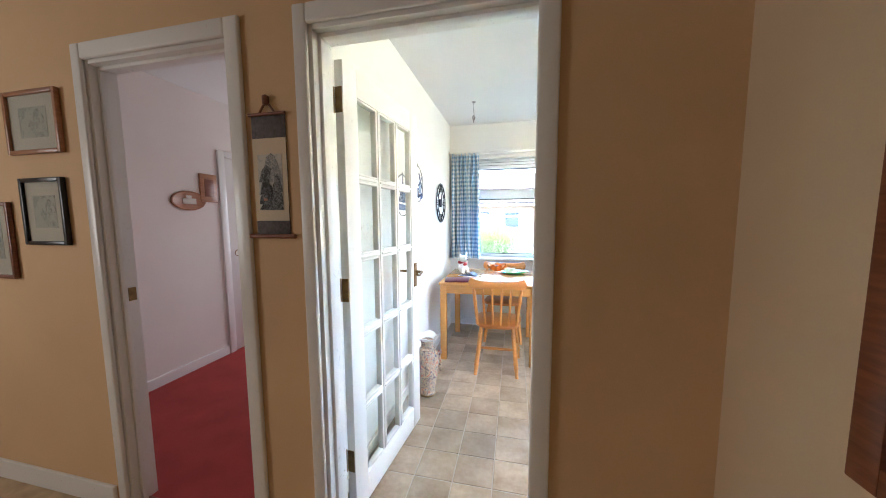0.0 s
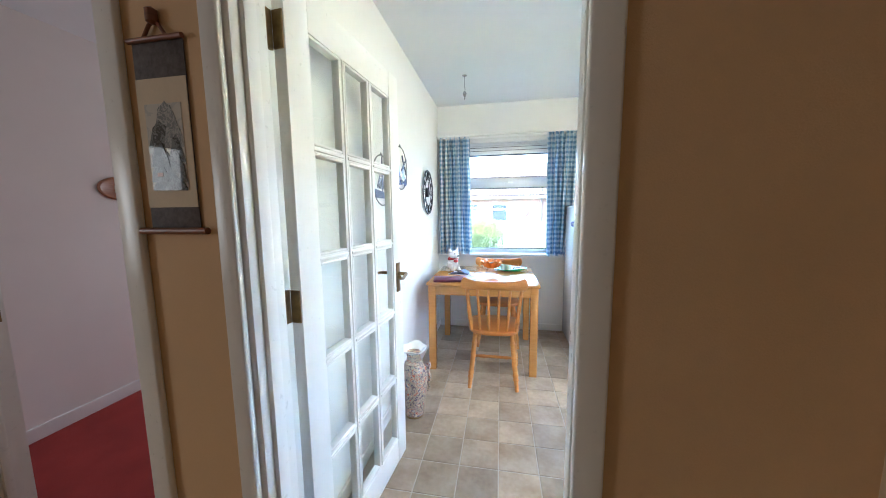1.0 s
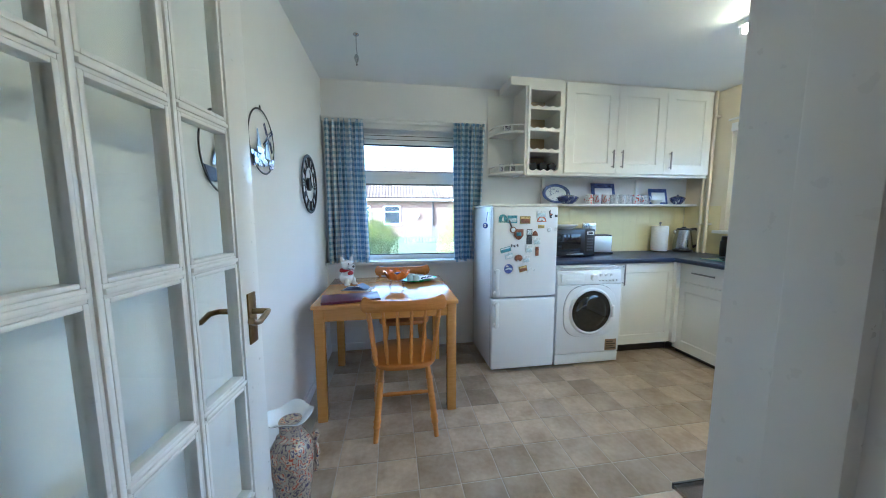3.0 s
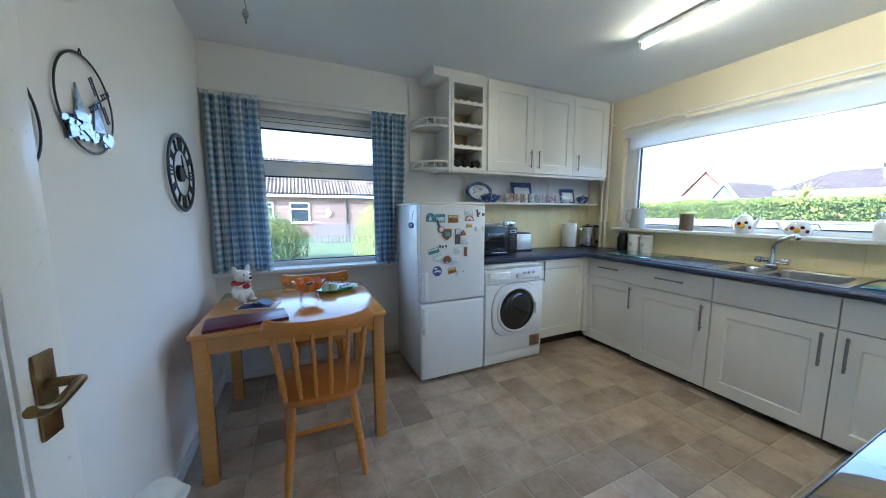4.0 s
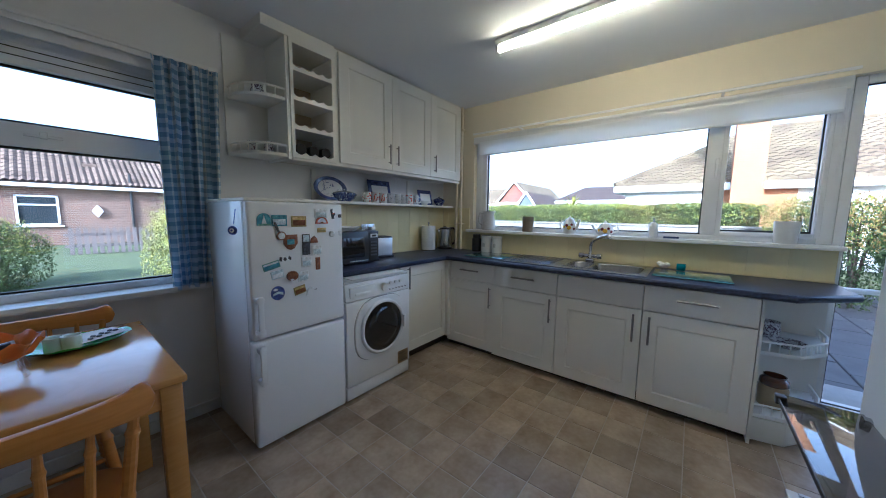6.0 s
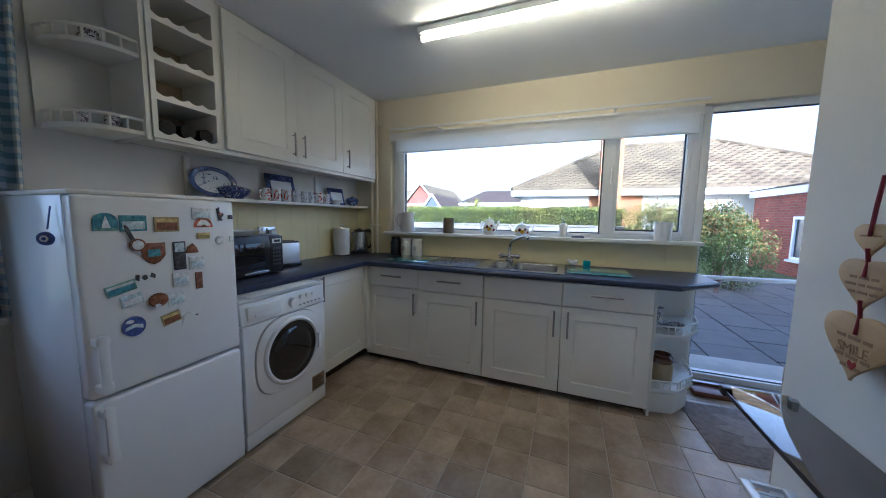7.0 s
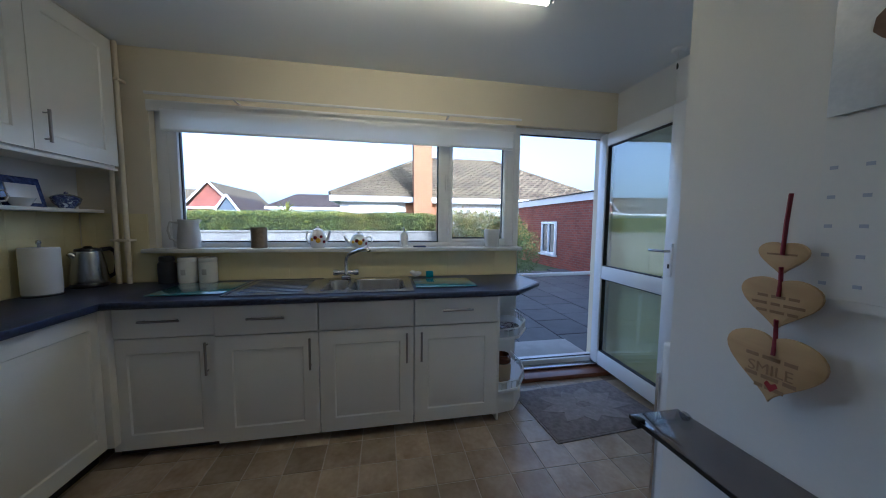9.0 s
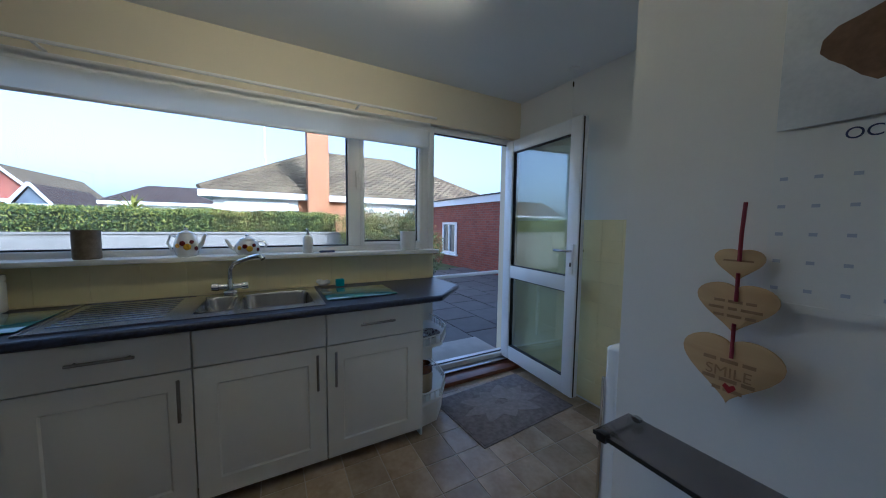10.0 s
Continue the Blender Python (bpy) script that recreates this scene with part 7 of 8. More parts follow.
for y, r, h, rz, lab in ((3.34, 0.06, 0.128, -100, "tall sunflower-patterned teapot on the sill"), (3.04, 0.07, 0.09, 92, "round sunflower-patterned teapot on the sill")):
    tp = thing("teapot", lab, "teapot", (3.995, y, 1.1505), rz, "teapots on the sill")
    part("body", lathe([(r * 0.7, 0), (r * 0.85, 0.008), (r, h * 0.35), (r * 0.97, h * 0.6), (r * 0.7, h * 0.95), (r * 0.6, h)], 28), M_CHINA, tp)
    ld = part("lid", lathe([(r * 0.62, h), (r * 0.6, h + 0.006), (r * 0.3, h + 0.018), (r * 0.1, h + 0.022), (r * 0.16, h + 0.032), (r * 0.02, h + 0.038)], 24), M_CHINA, tp)
    part("spout", sweep([(r * 0.8, 0, h * 0.35), (r * 1.25, 0, h * 0.55), (r * 1.5, 0, h * 0.95), (r * 1.62, 0, h)], [0.016, 0.012, 0.009, 0.008], 10), M_CHINA, tp)
    part("handle", sweep([(-r * 0.75, 0, h * 0.85), (-r * 1.25, 0, h * 0.95), (-r * 1.5, 0, h * 0.6), (-r * 1.2, 0, h * 0.25), (-r * 0.85, 0, h * 0.25)], 0.006, 8), M_CHINA, tp)
    for a, zz, rr_, m in ((192, 0.44, 0.019, M_PETAL), (172, 0.60, 0.015, M_WINE), (213, 0.66, 0.012, M_WINE), (146, 0.50, 0.013, M_PETAL), (236, 0.36, 0.013, M_WINE)):
        bm = bmesh.new()
        for k in range(6):
            q = 2 * math.pi * k / 6 + a
            ball(bm, (r * 0.99, rr_ * 0.45 * math.cos(q), h * zz + rr_ * 0.45 * math.sin(q)), (0.004, rr_ * 0.55, rr_ * 0.55), 10)
        bmesh.ops.rotate(bm, verts=bm.verts[:], cent=(0, 0, 0), matrix=Matrix.Rotation(radians(a - rz), 3, "Z"))
        part("painted_flower", bm, m, tp)
sp = thing("soap_dispenser", "white soap dispenser with a dark pump", "soap bottle", (3.99, 2.69, 1.1505))
part("bottle", lathe([(0.03, 0), (0.032, 0.004), (0.032, 0.10), (0.02, 0.118), (0.014, 0.122)], 24), M_CHINA, sp)
part("pump", sweep([(0, 0, 0.12), (0, 0, 0.15), (-0.004, 0.006, 0.157), (-0.03, 0.012, 0.155)], [0.009, 0.006, 0.006, 0.004], 10), M_STEEL, sp)
single("pen_case", boxes(((-0.012, -0.05, 0), (0.012, 0.05, 0.014)), bevel=0.004), M_NAVY, "small dark blue case on the sill", "case", at=(3.97, 2.57, 1.1505), rz=4)
single("planter", lathe([(0.056, 0), (0.058, 0.004), (0.064, 0.145), (0.06, 0.145), (0.054, 0.02), (0.004, 0.015)], 28), M_CHINA, "plain white pot at the end of the sill", "pot", at=(3.99, 1.96, 1.1505))
for y in (4.20, 4.072):
    cn = thing("storage_jar", "white ceramic lidded storage jar", "jar", (3.957, y, 0.911), 0, "storage jars")
    cn.scale = (1.02, 1.02, 1.0)
    part("body", lathe([(0.05, 0), (0.055, 0.006), (0.056, 0.14), (0.05, 0.15)], 28), M_CHINA, cn)
    part("lid", lathe([(0.055, 0.15), (0.057, 0.156), (0.055, 0.178), (0.03, 0.183), (0.003, 0.184)], 28), M_CHINA, cn)
    part("motif", boxes(((-0.0575, -0.014, 0.06), (-0.054, 0.014, 0.10)), bevel=0.001), M_JUG, cn)
pp = thing("pepper_mill", "dark bottle standing by the storage jars", "bottle", (3.955, 4.325, 0.911))
pp.scale = (1.2, 1.2, 1.05)
part("body", lathe([(0.04, 0), (0.043, 0.005), (0.043, 0.13), (0.034, 0.145)], 24), M_BLACK, pp)
part("cap", lathe([(0.034, 0.145), (0.037, 0.15), (0.034, 0.178), (0.004, 0.182)], 24), M_BLACK, pp)
M_BOARD = mat("green_glass_board", (0.07, 0.22, 0.22), 0.12, var=0.12, scale=40, fine=200, coat=0.6)
for x, y, lx, ly, r, lab in ((3.69, 3.985, 0.37, 0.40, 0, "green textured glass chopping board near the jars"), (3.68, 2.43, 0.31, 0.42, 0, "green textured glass chopping board beside the sink")):
    cb = thing("chopping_board", lab, "chopping board", (x, y, 0.9105), r, "glass chopping boards")
    part("board", boxes(((-lx / 2, -ly / 2, 0.004), (lx / 2, ly / 2, 0.010)), bevel=0.0025), M_BOARD, cb)
    for sx in (-1, 1):
        for sy in (-1, 1):
            part("foot", lathe([(0.008, 0), (0.008, 0.0042)], 10, (sx * (lx / 2 - 0.03), sy * (ly / 2 - 0.03), 0)), M_BLACK, cb)
sg = bmesh.new()
for c, r in (((0, 0, 0.022), (0.03, 0.035, 0.022)), ((0.01, 0.025, 0.035), (0.025, 0.022, 0.016)), ((-0.01, -0.02, 0.03), (0.022, 0.024, 0.018))):
    ball(sg, c, r, 12)
for v in sg.verts:
    v.co += 0.004 * Vector((noise.noise(v.co * 90), noise.noise(v.co * 80 + Vector((3, 0, 0))), 0))
    v.co.z = max(0, v.co.z)
single("dish_cloth", sg, M_PAPER, "crumpled pale dish cloth behind the sink", "cloth", at=(3.955, 2.60, 0.917))
single("sponge", boxes(((-0.02, -0.028, 0), (0.02, 0.028, 0.05)), bevel=0.006), mat("blue_sponge", (0.02, 0.28, 0.42), 0.9, var=0.2, scale=60, bump=0.4), "bright blue sponge standing behind the sink", "sponge", at=(3.955, 2.49, 0.911))

# things on the end shelf and the open corner shelf
M_STRIPE = pattern("striped_pottery", (0.66, 0.66, 0.68), [((0.10, 0.07, 0.12), 0.49), ((0.62, 0.62, 0.64), 0.56)], 30)
single("pottery_jar", lathe([(0.045, 0), (0.05, 0.005), (0.052, 0.06), (0.046, 0.09), (0.05, 0.10), (0.045, 0.10), (0.04, 0.02), (0.004, 0.015)], 28), M_STRIPE, "dark striped pottery jar on the upper tray", "jar", at=(3.80, 2.01, 0.5625))
single("pierced_dish", lathe([(0.04, 0), (0.05, 0.006), (0.082, 0.034), (0.079, 0.036), (0.045, 0.012), (0.004, 0.01)], 32), M_STRIPE, "shallow dark patterned dish on the upper tray", "dish", at=(3.62, 1.955, 0.5625))
cr = thing("stoneware_crock", "two-tone stoneware crock on the lower tray", "crock", (3.64, 1.985, 0.1825))
part("body", lathe([(0.062, 0), (0.066, 0.006), (0.068, 0.11), (0.06, 0.132)], 32), mat("cream_stoneware", (0.42, 0.33, 0.20), 0.35, var=0.1, scale=12), cr)
part("shoulder", lathe([(0.0605, 0.131), (0.067, 0.14), (0.064, 0.165), (0.05, 0.178), (0.053, 0.19), (0.048, 0.19), (0.04, 0.12)], 32), mat("brown_stoneware", (0.10, 0.035, 0.015), 0.2, var=0.2, scale=12, coat=0.6), cr)
for x, y, z, m, lab in ((1.90, 4.74, 2.0555, M_STRIPE, "dark striped jar on the upper open shelf"), (1.86, 4.76, 1.7005, M_STRIPE, "small dark jar on the lower open shelf"), (1.94, 4.70, 1.7005, M_STRIPE, "small dark jar on the lower open shelf")):
    r = 0.04 if z > 2 else 0.03
    single("small_jar", lathe([(r * 0.8, 0), (r, 0.01), (r, 0.05), (r * 0.8, 0.066), (r * 0.85, 0.08), (r * 0.75, 0.08), (0.01, 0.06)], 24), m, lab, "jar", "jars on the open shelves", at=(x, y, z))

# fridge magnets
M_K = {k: mat("magnet_" + k, c, 0.4, var=0.3, scale=60, col2=c2) for k, c, c2 in (
    ("teal", (0.03, 0.19, 0.32), (0.12, 0.32, 0.38)), ("sand", (0.45, 0.30, 0.12), (0.30, 0.28, 0.10)), ("navy", (0.03, 0.05, 0.20), (0.08, 0.12, 0.40)),
    ("brown", (0.15, 0.045, 0.018), (0.25, 0.10, 0.04)), ("white", (0.84, 0.84, 0.82), (0.70, 0.74, 0.78)), ("grey", (0.02, 0.02, 0.025), (0.09, 0.09, 0.10)), ("red", (0.45, 0.04, 0.03), (0.55, 0.18, 0.08)), ("sky", (0.42, 0.56, 0.66), (0.62, 0.70, 0.73)), ("yellow", (0.60, 0.42, 0.06), (0.65, 0.52, 0.25)), ("green", (0.10, 0.28, 0.22), (0.2, 0.35, 0.3)))}


PRINT = {"teal": ("sky", "teal"), "sand": ("brown", "yellow"), "navy": ("white", "sky"), "brown": ("sand", "teal"), "white": ("sky", "white"), "grey": ("grey", "sky"), "red": ("yellow", "red"), "green": ("teal", "white"), "yellow": ("sand", "yellow"), "sky": ("white", "sky")}


def magnet(u, z, w, h, colour, shape="card", turn=0.0):
    """u and z: middle of the magnet on the fridge door, from its hinge-free side."""
    if shape == "card":
        bm = boxes(((-w / 2, -0.005, -h / 2), (w / 2, 0, h / 2)), bevel=0.0015)
    elif shape == "disc":
        bm = disc_ring(0, 0, [(w / 2, 0.0), (w / 2, -0.005), (w / 2 - 0.004, -0.008), (0.002, -0.008)], 24)
    elif shape == "shield":
        bm = prism([(-w / 2, h / 2), (w / 2, h / 2), (w / 2, -h * 0.1), (w * 0.25, -h * 0.4), (0, -h / 2), (-w * 0.25, -h * 0.4), (-w / 2, -h * 0.1)], -0.006, 0, 1, 0.001)
    else:
        bm = prism([(-w / 2, -h / 2), (w / 2, -h / 2), (w * 0.35, h * 0.1), (w * 0.05, h / 2), (-w * 0.35, h * 0.15)], -0.007, 0, 1, 0.001)
    m = single("fridge_magnet", bm, M_K[colour], {"card": "small printed rectangular magnet on the fridge", "disc": "round painted magnet on the fridge", "shield": "shield-shaped souvenir magnet on the fridge", "shape": "moulded souvenir magnet on the fridge"}[shape], "magnet", "fridge magnets")
    if shape == "card" and w > 0.04:
        k = min(w, h) * 0.12
        part("print", boxes(((-w / 2 + k, -0.0056, -h / 2 + k), (w / 2 - k, -0.0052, h * 0.12))), M_K[PRINT[colour][0]], m)
        part("print", boxes(((-w / 2 + k, -0.0056, h * 0.14), (w / 2 - k, -0.0052, h / 2 - k))), M_K[PRINT[colour][1]], m)
    elif shape in ("disc", "shield"):
        y = -0.0086 if shape == "disc" else -0.0066
        part("print", boxes(((-w * 0.26, y, -h * 0.14), (w * 0.26, y + 0.0005, h * 0.2))), M_K[PRINT[colour][1]], m)
    m.matrix_basis = pose(FX0 + u, FY - 0.0005, z) @ Matrix.Rotation(radians(turn), 4, "Y")
    return m


for a in ((0.157, 1.271, 0.081, 0.060, "teal"), (0.264, 1.265, 0.086, 0.060, "sand"), (0.398, 1.310, 0.080, 0.052, "white"), (0.401, 1.212, 0.054, 0.027, "yellow"), (0.470, 1.186, 0.038, 0.038, "white", "disc"),
          (0.213, 1.150, 0.077, 0.085, "brown", "shield"), (0.302, 1.132, 0.046, 0.120, "grey"), (0.350, 1.160, 0.050, 0.042, "brown", "shape"), (0.367, 1.094, 0.062, 0.058, "white"), (0.301, 1.031, 0.060, 0.058, "white"),
          (0.371, 1.014, 0.028, 0.074, "brown"), (0.106, 1.031, 0.088, 0.040, "green", "card", -14), (0.135, 0.980, 0.066, 0.044, "sky", "card", -10), (0.280, 0.950, 0.062, 0.058, "white", "card", -3),
          (0.256, 0.874, 0.068, 0.046, "sand", "card", -12), (0.526, 1.296, 0.022, 0.020, "grey"), (0.526, 1.190, 0.018, 0.030, "white")):
    magnet(*a)


def souvenir(u, z, label, *pieces):
    """A moulded magnet: its pieces are (name, outline round the middle, thickness, colour)."""
    m = thing("fridge_magnet", label, "magnet", (FX0 + u, FY - 0.0005, z), 0, "fridge magnets")
    for nm, ol, t0, t1, colour in pieces:
        part(nm, prism(ol, -t1, -t0, 1), M_K[colour], m)


def rounded(w, h, n=24, power=1.0, a0=0.0, a1=360.0):
    return [(w / 2 * math.copysign(abs(math.cos(a)) ** power, math.cos(a)), h / 2 * math.copysign(abs(math.sin(a)) ** power, math.sin(a))) for a in [radians(a0 + (a1 - a0) * i / n) for i in range(n if a1 - a0 >= 360 else n + 1)]]


souvenir(0.079, 1.275, "domed blue magnet with a white sailing boat", ("board", [(0.034, -0.030), (0.034, 0.0)] + [(0.034 * math.cos(radians(a)), 0.034 * math.sin(radians(a))) for a in range(10, 180, 10)] + [(-0.034, -0.030)], 0, 0.005, "teal"), ("sail", [(-0.012, -0.02), (0.012, -0.02), (0.0, 0.026)], 0.0051, 0.0065, "white"), ("shore", [(-0.031, -0.029), (0.031, -0.029), (0.031, -0.02), (-0.031, -0.022)], 0.0051, 0.006, "green"))
souvenir(0.478, 1.310, "small black cockerel magnet on the fridge", ("bird", [(-0.006, -0.031), (0.010, -0.031), (0.004, -0.018), (0.017, -0.004), (0.012, 0.006), (0.002, -0.002), (-0.004, 0.016), (-0.002, 0.031), (-0.015, 0.024), (-0.010, 0.0), (-0.008, -0.016)], 0, 0.006, "grey"), ("wing", rounded(0.012, 0.010, 10), 0.0061, 0.0075, "red"))
souvenir(0.403, 1.250, "painted half-round fan magnet", ("fan", rounded(0.078, 0.088, 14, 1.0, 0, 180), 0, 0.005, "red"), ("panel", rounded(0.060, 0.066, 12, 1.0, 12, 168), 0.0051, 0.006, "white"), ("hub", rounded(0.022, 0.024, 10, 1.0, 0, 180), 0.0061, 0.007, "brown"))
souvenir(0.163, 1.188, "little banjo magnet with a pale drum", ("drum", rounded(0.048, 0.048), 0, 0.010, "brown"), ("skin", rounded(0.036, 0.036), 0.0101, 0.0115, "white"), ("neck", [(-0.014, 0.014), (-0.006, 0.02), (-0.026, 0.072), (-0.036, 0.078), (-0.036, 0.066)], 0, 0.008, "grey"))
souvenir(0.177, 1.060, "black and white cow magnet", ("body", rounded(0.060, 0.030, 20, 0.8), 0, 0.006, "white"), ("patch", rounded(0.018, 0.020, 12), 0.0061, 0.0075, "grey"), ("head", [(0.016, 0.0), (0.032, -0.008), (0.034, 0.008), (0.022, 0.016)], 0.0061, 0.008, "grey"), ("rump", [(-0.03, -0.004), (-0.018, -0.012), (-0.016, 0.012), (-0.028, 0.016)], 0.0061, 0.0075, "grey"))
souvenir(0.214, 0.962, "furry brown squirrel magnet", ("body", [(r * math.cos(a), 0.85 * r * math.sin(a)) for a, r in [(2 * math.pi * i / 36, 0.029 + 0.004 * (i % 2)) for i in range(36)]], 0, 0.014, "brown"), ("muzzle", [(x - 0.006, z - 0.020) for x, z in rounded(0.020, 0.012, 12)], 0.0141, 0.017, "white"))
souvenir(0.133, 0.878, "round blue and white delft magnet", ("disc", rounded(0.072, 0.076), 0, 0.006, "navy"), ("wave", [(-0.028, -0.012), (0.0, -0.004), (0.028, -0.014), (0.026, 0.002), (0.0, 0.010), (-0.026, 0.0)], 0.0061, 0.007, "sky"), ("cloud", [(x - 0.012, z + 0.02) for x, z in rounded(0.026, 0.014, 12)], 0.0061, 0.007, "white"))
souvenir(0.325, 0.858, "white curled wire magnet", ("curl", [(-0.030, -0.026), (-0.026, 0.008), (-0.008, 0.024), (0.012, 0.018), (0.030, 0.004), (0.026, 0.0), (0.010, 0.008), (-0.006, 0.012), (-0.018, 0.002), (-0.022, -0.026)], 0, 0.005, "white"), ("beak", [(0.014, 0.004), (0.032, 0.008), (0.03, 0.0)], 0.0051, 0.0065, "grey"))
ev = single("eye_charm", lathe([(0.024, 0.0), (0.0225, -0.006), (0.004, -0.009)], 24), M_K["navy"], "blue glass eye charm hanging on the fridge side", "charm")
ev.matrix_basis = pose(FX0 - 0.02, 4.315, 1.218, 0, 0, 38) @ pose(0, 0, 0, 0, 90, 0)
part("iris", lathe([(0.012, -0.0072), (0.011, -0.0095), (0.002, -0.0098)], 20), M_CHINA, ev)
part("pupil", lathe([(0.006, -0.0096), (0.0055, -0.0108), (0.001, -0.011)], 16), M_K["navy"], ev)
single("charm_string", sweep([(FX0 - 0.016, 4.312, 1.25), (FX0 - 0.004, 4.312, 1.33)], 0.0025, 6), M_K["navy"], "blue cord with the eye charm on the fridge side", "cord")

# ---- partition: hearts, calendar, smoked glass shelf ----
def heart(w, h, t, at, parent, name="heart"):
    ol = []
    for i in range(48):
        a = 2 * math.pi * i / 48
        x, z = 16 * math.sin(a) ** 3, 13 * math.cos(a) - 3.6 * math.cos(2 * a) - 1.2 * math.cos(3 * a) - 0.4 * math.cos(4 * a)
        ol.append((at[0] + x / 32 * w, at[2] + (z + 3.0) / 25.5 * h))
    return part(name, prism(ol, at[1], at[1] + t, 1, 0.0015), M_HEART, parent)


M_RIBBON = mat("wine_ribbon", (0.20, 0.012, 0.03), 0.6, var=0.15)
hs_ = thing("hanging_hearts", "three wooden hearts hung on a red ribbon", "wall hanging", (1.95, YK, 1.4))
M_BURN = mat("burnt_lettering", (0.33, 0.21, 0.10), 0.7, var=0.2)
for w, h, z, x, n in ((0.077, 0.062, 1.276, 1.937, 1), (0.126, 0.098, 1.188, 1.937, 3), (0.160, 0.132, 1.06, 1.939, 4)):
    hp = heart(w, h, 0.006, (x, YK + 0.022, z), hs_)
    for i in range(n):
        if n == 4 and i == 1:
            continue
        ww = w * (0.30 if n == 1 else (0.26, 0.33, 0.26, 0.15)[i])
        zz = z + h * 0.16 - i * h * 0.15
        words = ((0.0, 0.38), (0.45, 0.62), (0.70, 1.0)) if i % 2 else ((0.0, 0.24), (0.32, 0.66), (0.74, 1.0))
        for f0, f1 in words[: 1 if n == 1 else 3]:
            f1 = 1.0 if n == 1 else f1
            part("print_bar", boxes(((x - ww + 2 * ww * f0, YK + 0.0282, zz - h * 0.028), (x - ww + 2 * ww * f1, YK + 0.0288, zz + h * 0.028))), M_BURN, hp, world_at=False).location = (0, 0, 0)
for ob in list(hs_.children):
    ob.matrix_parent_inverse = hs_.matrix_basis.inverted()
for z0, z1 in ((1.285, 1.40), (1.205, 1.262), (1.09, 1.16)):
    rb = bmesh.new()
    sweep([(1.935, YK + 0.030, z0), (1.936, YK + 0.026, (z0 + z1) / 2), (1.935, YK + 0.03 if z1 < 1.3 else YK + 0.022, z1)], 0.0035, 8, rb)
    part("ribbon", rb, M_RIBBON, hs_, "dark red ribbon", world_at=True)
sh_ = part("small_heart", prism([(1.935, 1.016), (1.946, 1.029), (1.942, 1.036), (1.935, 1.031), (1.928, 1.036), (1.924, 1.029)], YK + 0.0283, YK + 0.0292, 1), M_RAGRED, hs_, "small red painted heart", world_at=True)

wf = bpy.data.curves.new("word", "FONT")
wf.body, wf.size, wf.extrude, wf.align_x = "SMILE", 0.030, 0.0003, "CENTER"
wf.materials.append(M_BURN)
wo = new("word", wf)
wo.parent = hs_
wo.matrix_parent_inverse = hs_.matrix_basis.inverted()
wo.matrix_basis = pose(1.939, YK + 0.0290, 1.048, 90, 0, 180)

cal = thing("wall_calendar", "white paper wall calendar with a photograph above", "calendar", (1.76, YK + 0.002, 1.5))
part("sheet", boxes(((1.60, YK + 0.003, 1.20), (1.905, YK + 0.006, 1.523)), ((1.60, YK + 0.004, 1.20), (1.904, YK + 0.009, 1.215))), M_PAPER, cal, world_at=True)
part("picture", boxes(((1.60, YK + 0.006, 1.527), (1.905, YK + 0.010, 1.78)), bevel=0.0015), mat("calendar_photo", (0.55, 0.58, 0.62), 0.35, var=0.1, scale=9, col2=(0.66, 0.68, 0.70)), cal, world_at=True)
part("picture_subject", prism([(1.755 + (0.095 + 0.012 * math.sin(3 * i * 0.2618 + 1)) * math.cos(i * 0.2618), 1.645 + (0.066 + 0.010 * math.sin(5 * i * 0.2618)) * math.sin(i * 0.2618)) for i in range(24)], YK + 0.0101, YK + 0.0108, 1), mat("brown_photo_shape", (0.16, 0.09, 0.05), 0.5, var=0.3, scale=30), cal, world_at=True)
M_DATE = mat("grey_blue_print", (0.46, 0.50, 0.60), 0.8)
for i in range(7):
    for j in range(5):
        gy = bmesh.new()
        bmesh.ops.create_cube(gy, size=1, matrix=Matrix.Translation((1.89 - i * 0.042, YK + 0.0064, 1.44 - j * 0.05)) @ Matrix.Diagonal((0.010, 0.0008, 0.006, 1)))
        part("date_bar", gy, M_DATE, cal, world_at=True)
fc = bpy.data.curves.new("month", "FONT")
fc.body, fc.size, fc.extrude, fc.align_x = "OCT", 0.026, 0.0004, "LEFT"
fc.materials.append(M_NAVY)
fo = new("month_heading", fc)
fo.parent = cal
fo.matrix_parent_inverse = cal.matrix_basis.inverted()
fo.matrix_basis = pose(1.825, YK + 0.0068, 1.496, 90, 0, 180)

gs = thing("glass_shelf", "smoked glass wall shelf on steel brackets", "shelf", (1.7, YK, 0.85))
part("glass", boxes(((1.28, YK + 0.004, 0.846), (2.143, YK + 0.148, 0.854)), bevel=0.001), M_SMOKE, gs, world_at=True)
part("front_edge", boxes(((1.28, YK + 0.1485, 0.845), (2.143, YK + 0.151, 0.855))), M_BLACK, gs, world_at=True)
for x in (1.40, 2.12):
    br_ = part("bracket", sweep([(x, YK, 0.835), (x, YK + 0.06, 0.838), (x, YK + 0.138, 0.840)], 0.007, 10), M_STEEL, gs, world_at=True)
    part("rosette", sweep([(x, YK, 0.835), (x, YK + 0.012, 0.835)], 0.022, 20), M_STEEL, br_, world_at=True)
    part("end_clip", boxes(((x - 0.012, YK + 0.135, 0.838), (x + 0.012, YK + 0.155, 0.860)), bevel=0.002), M_BLACK, br_, world_at=True)

rad = thing("radiator", "white panel radiator on the partition under the glass shelf", "radiator", (1.70, YK, 0.12))
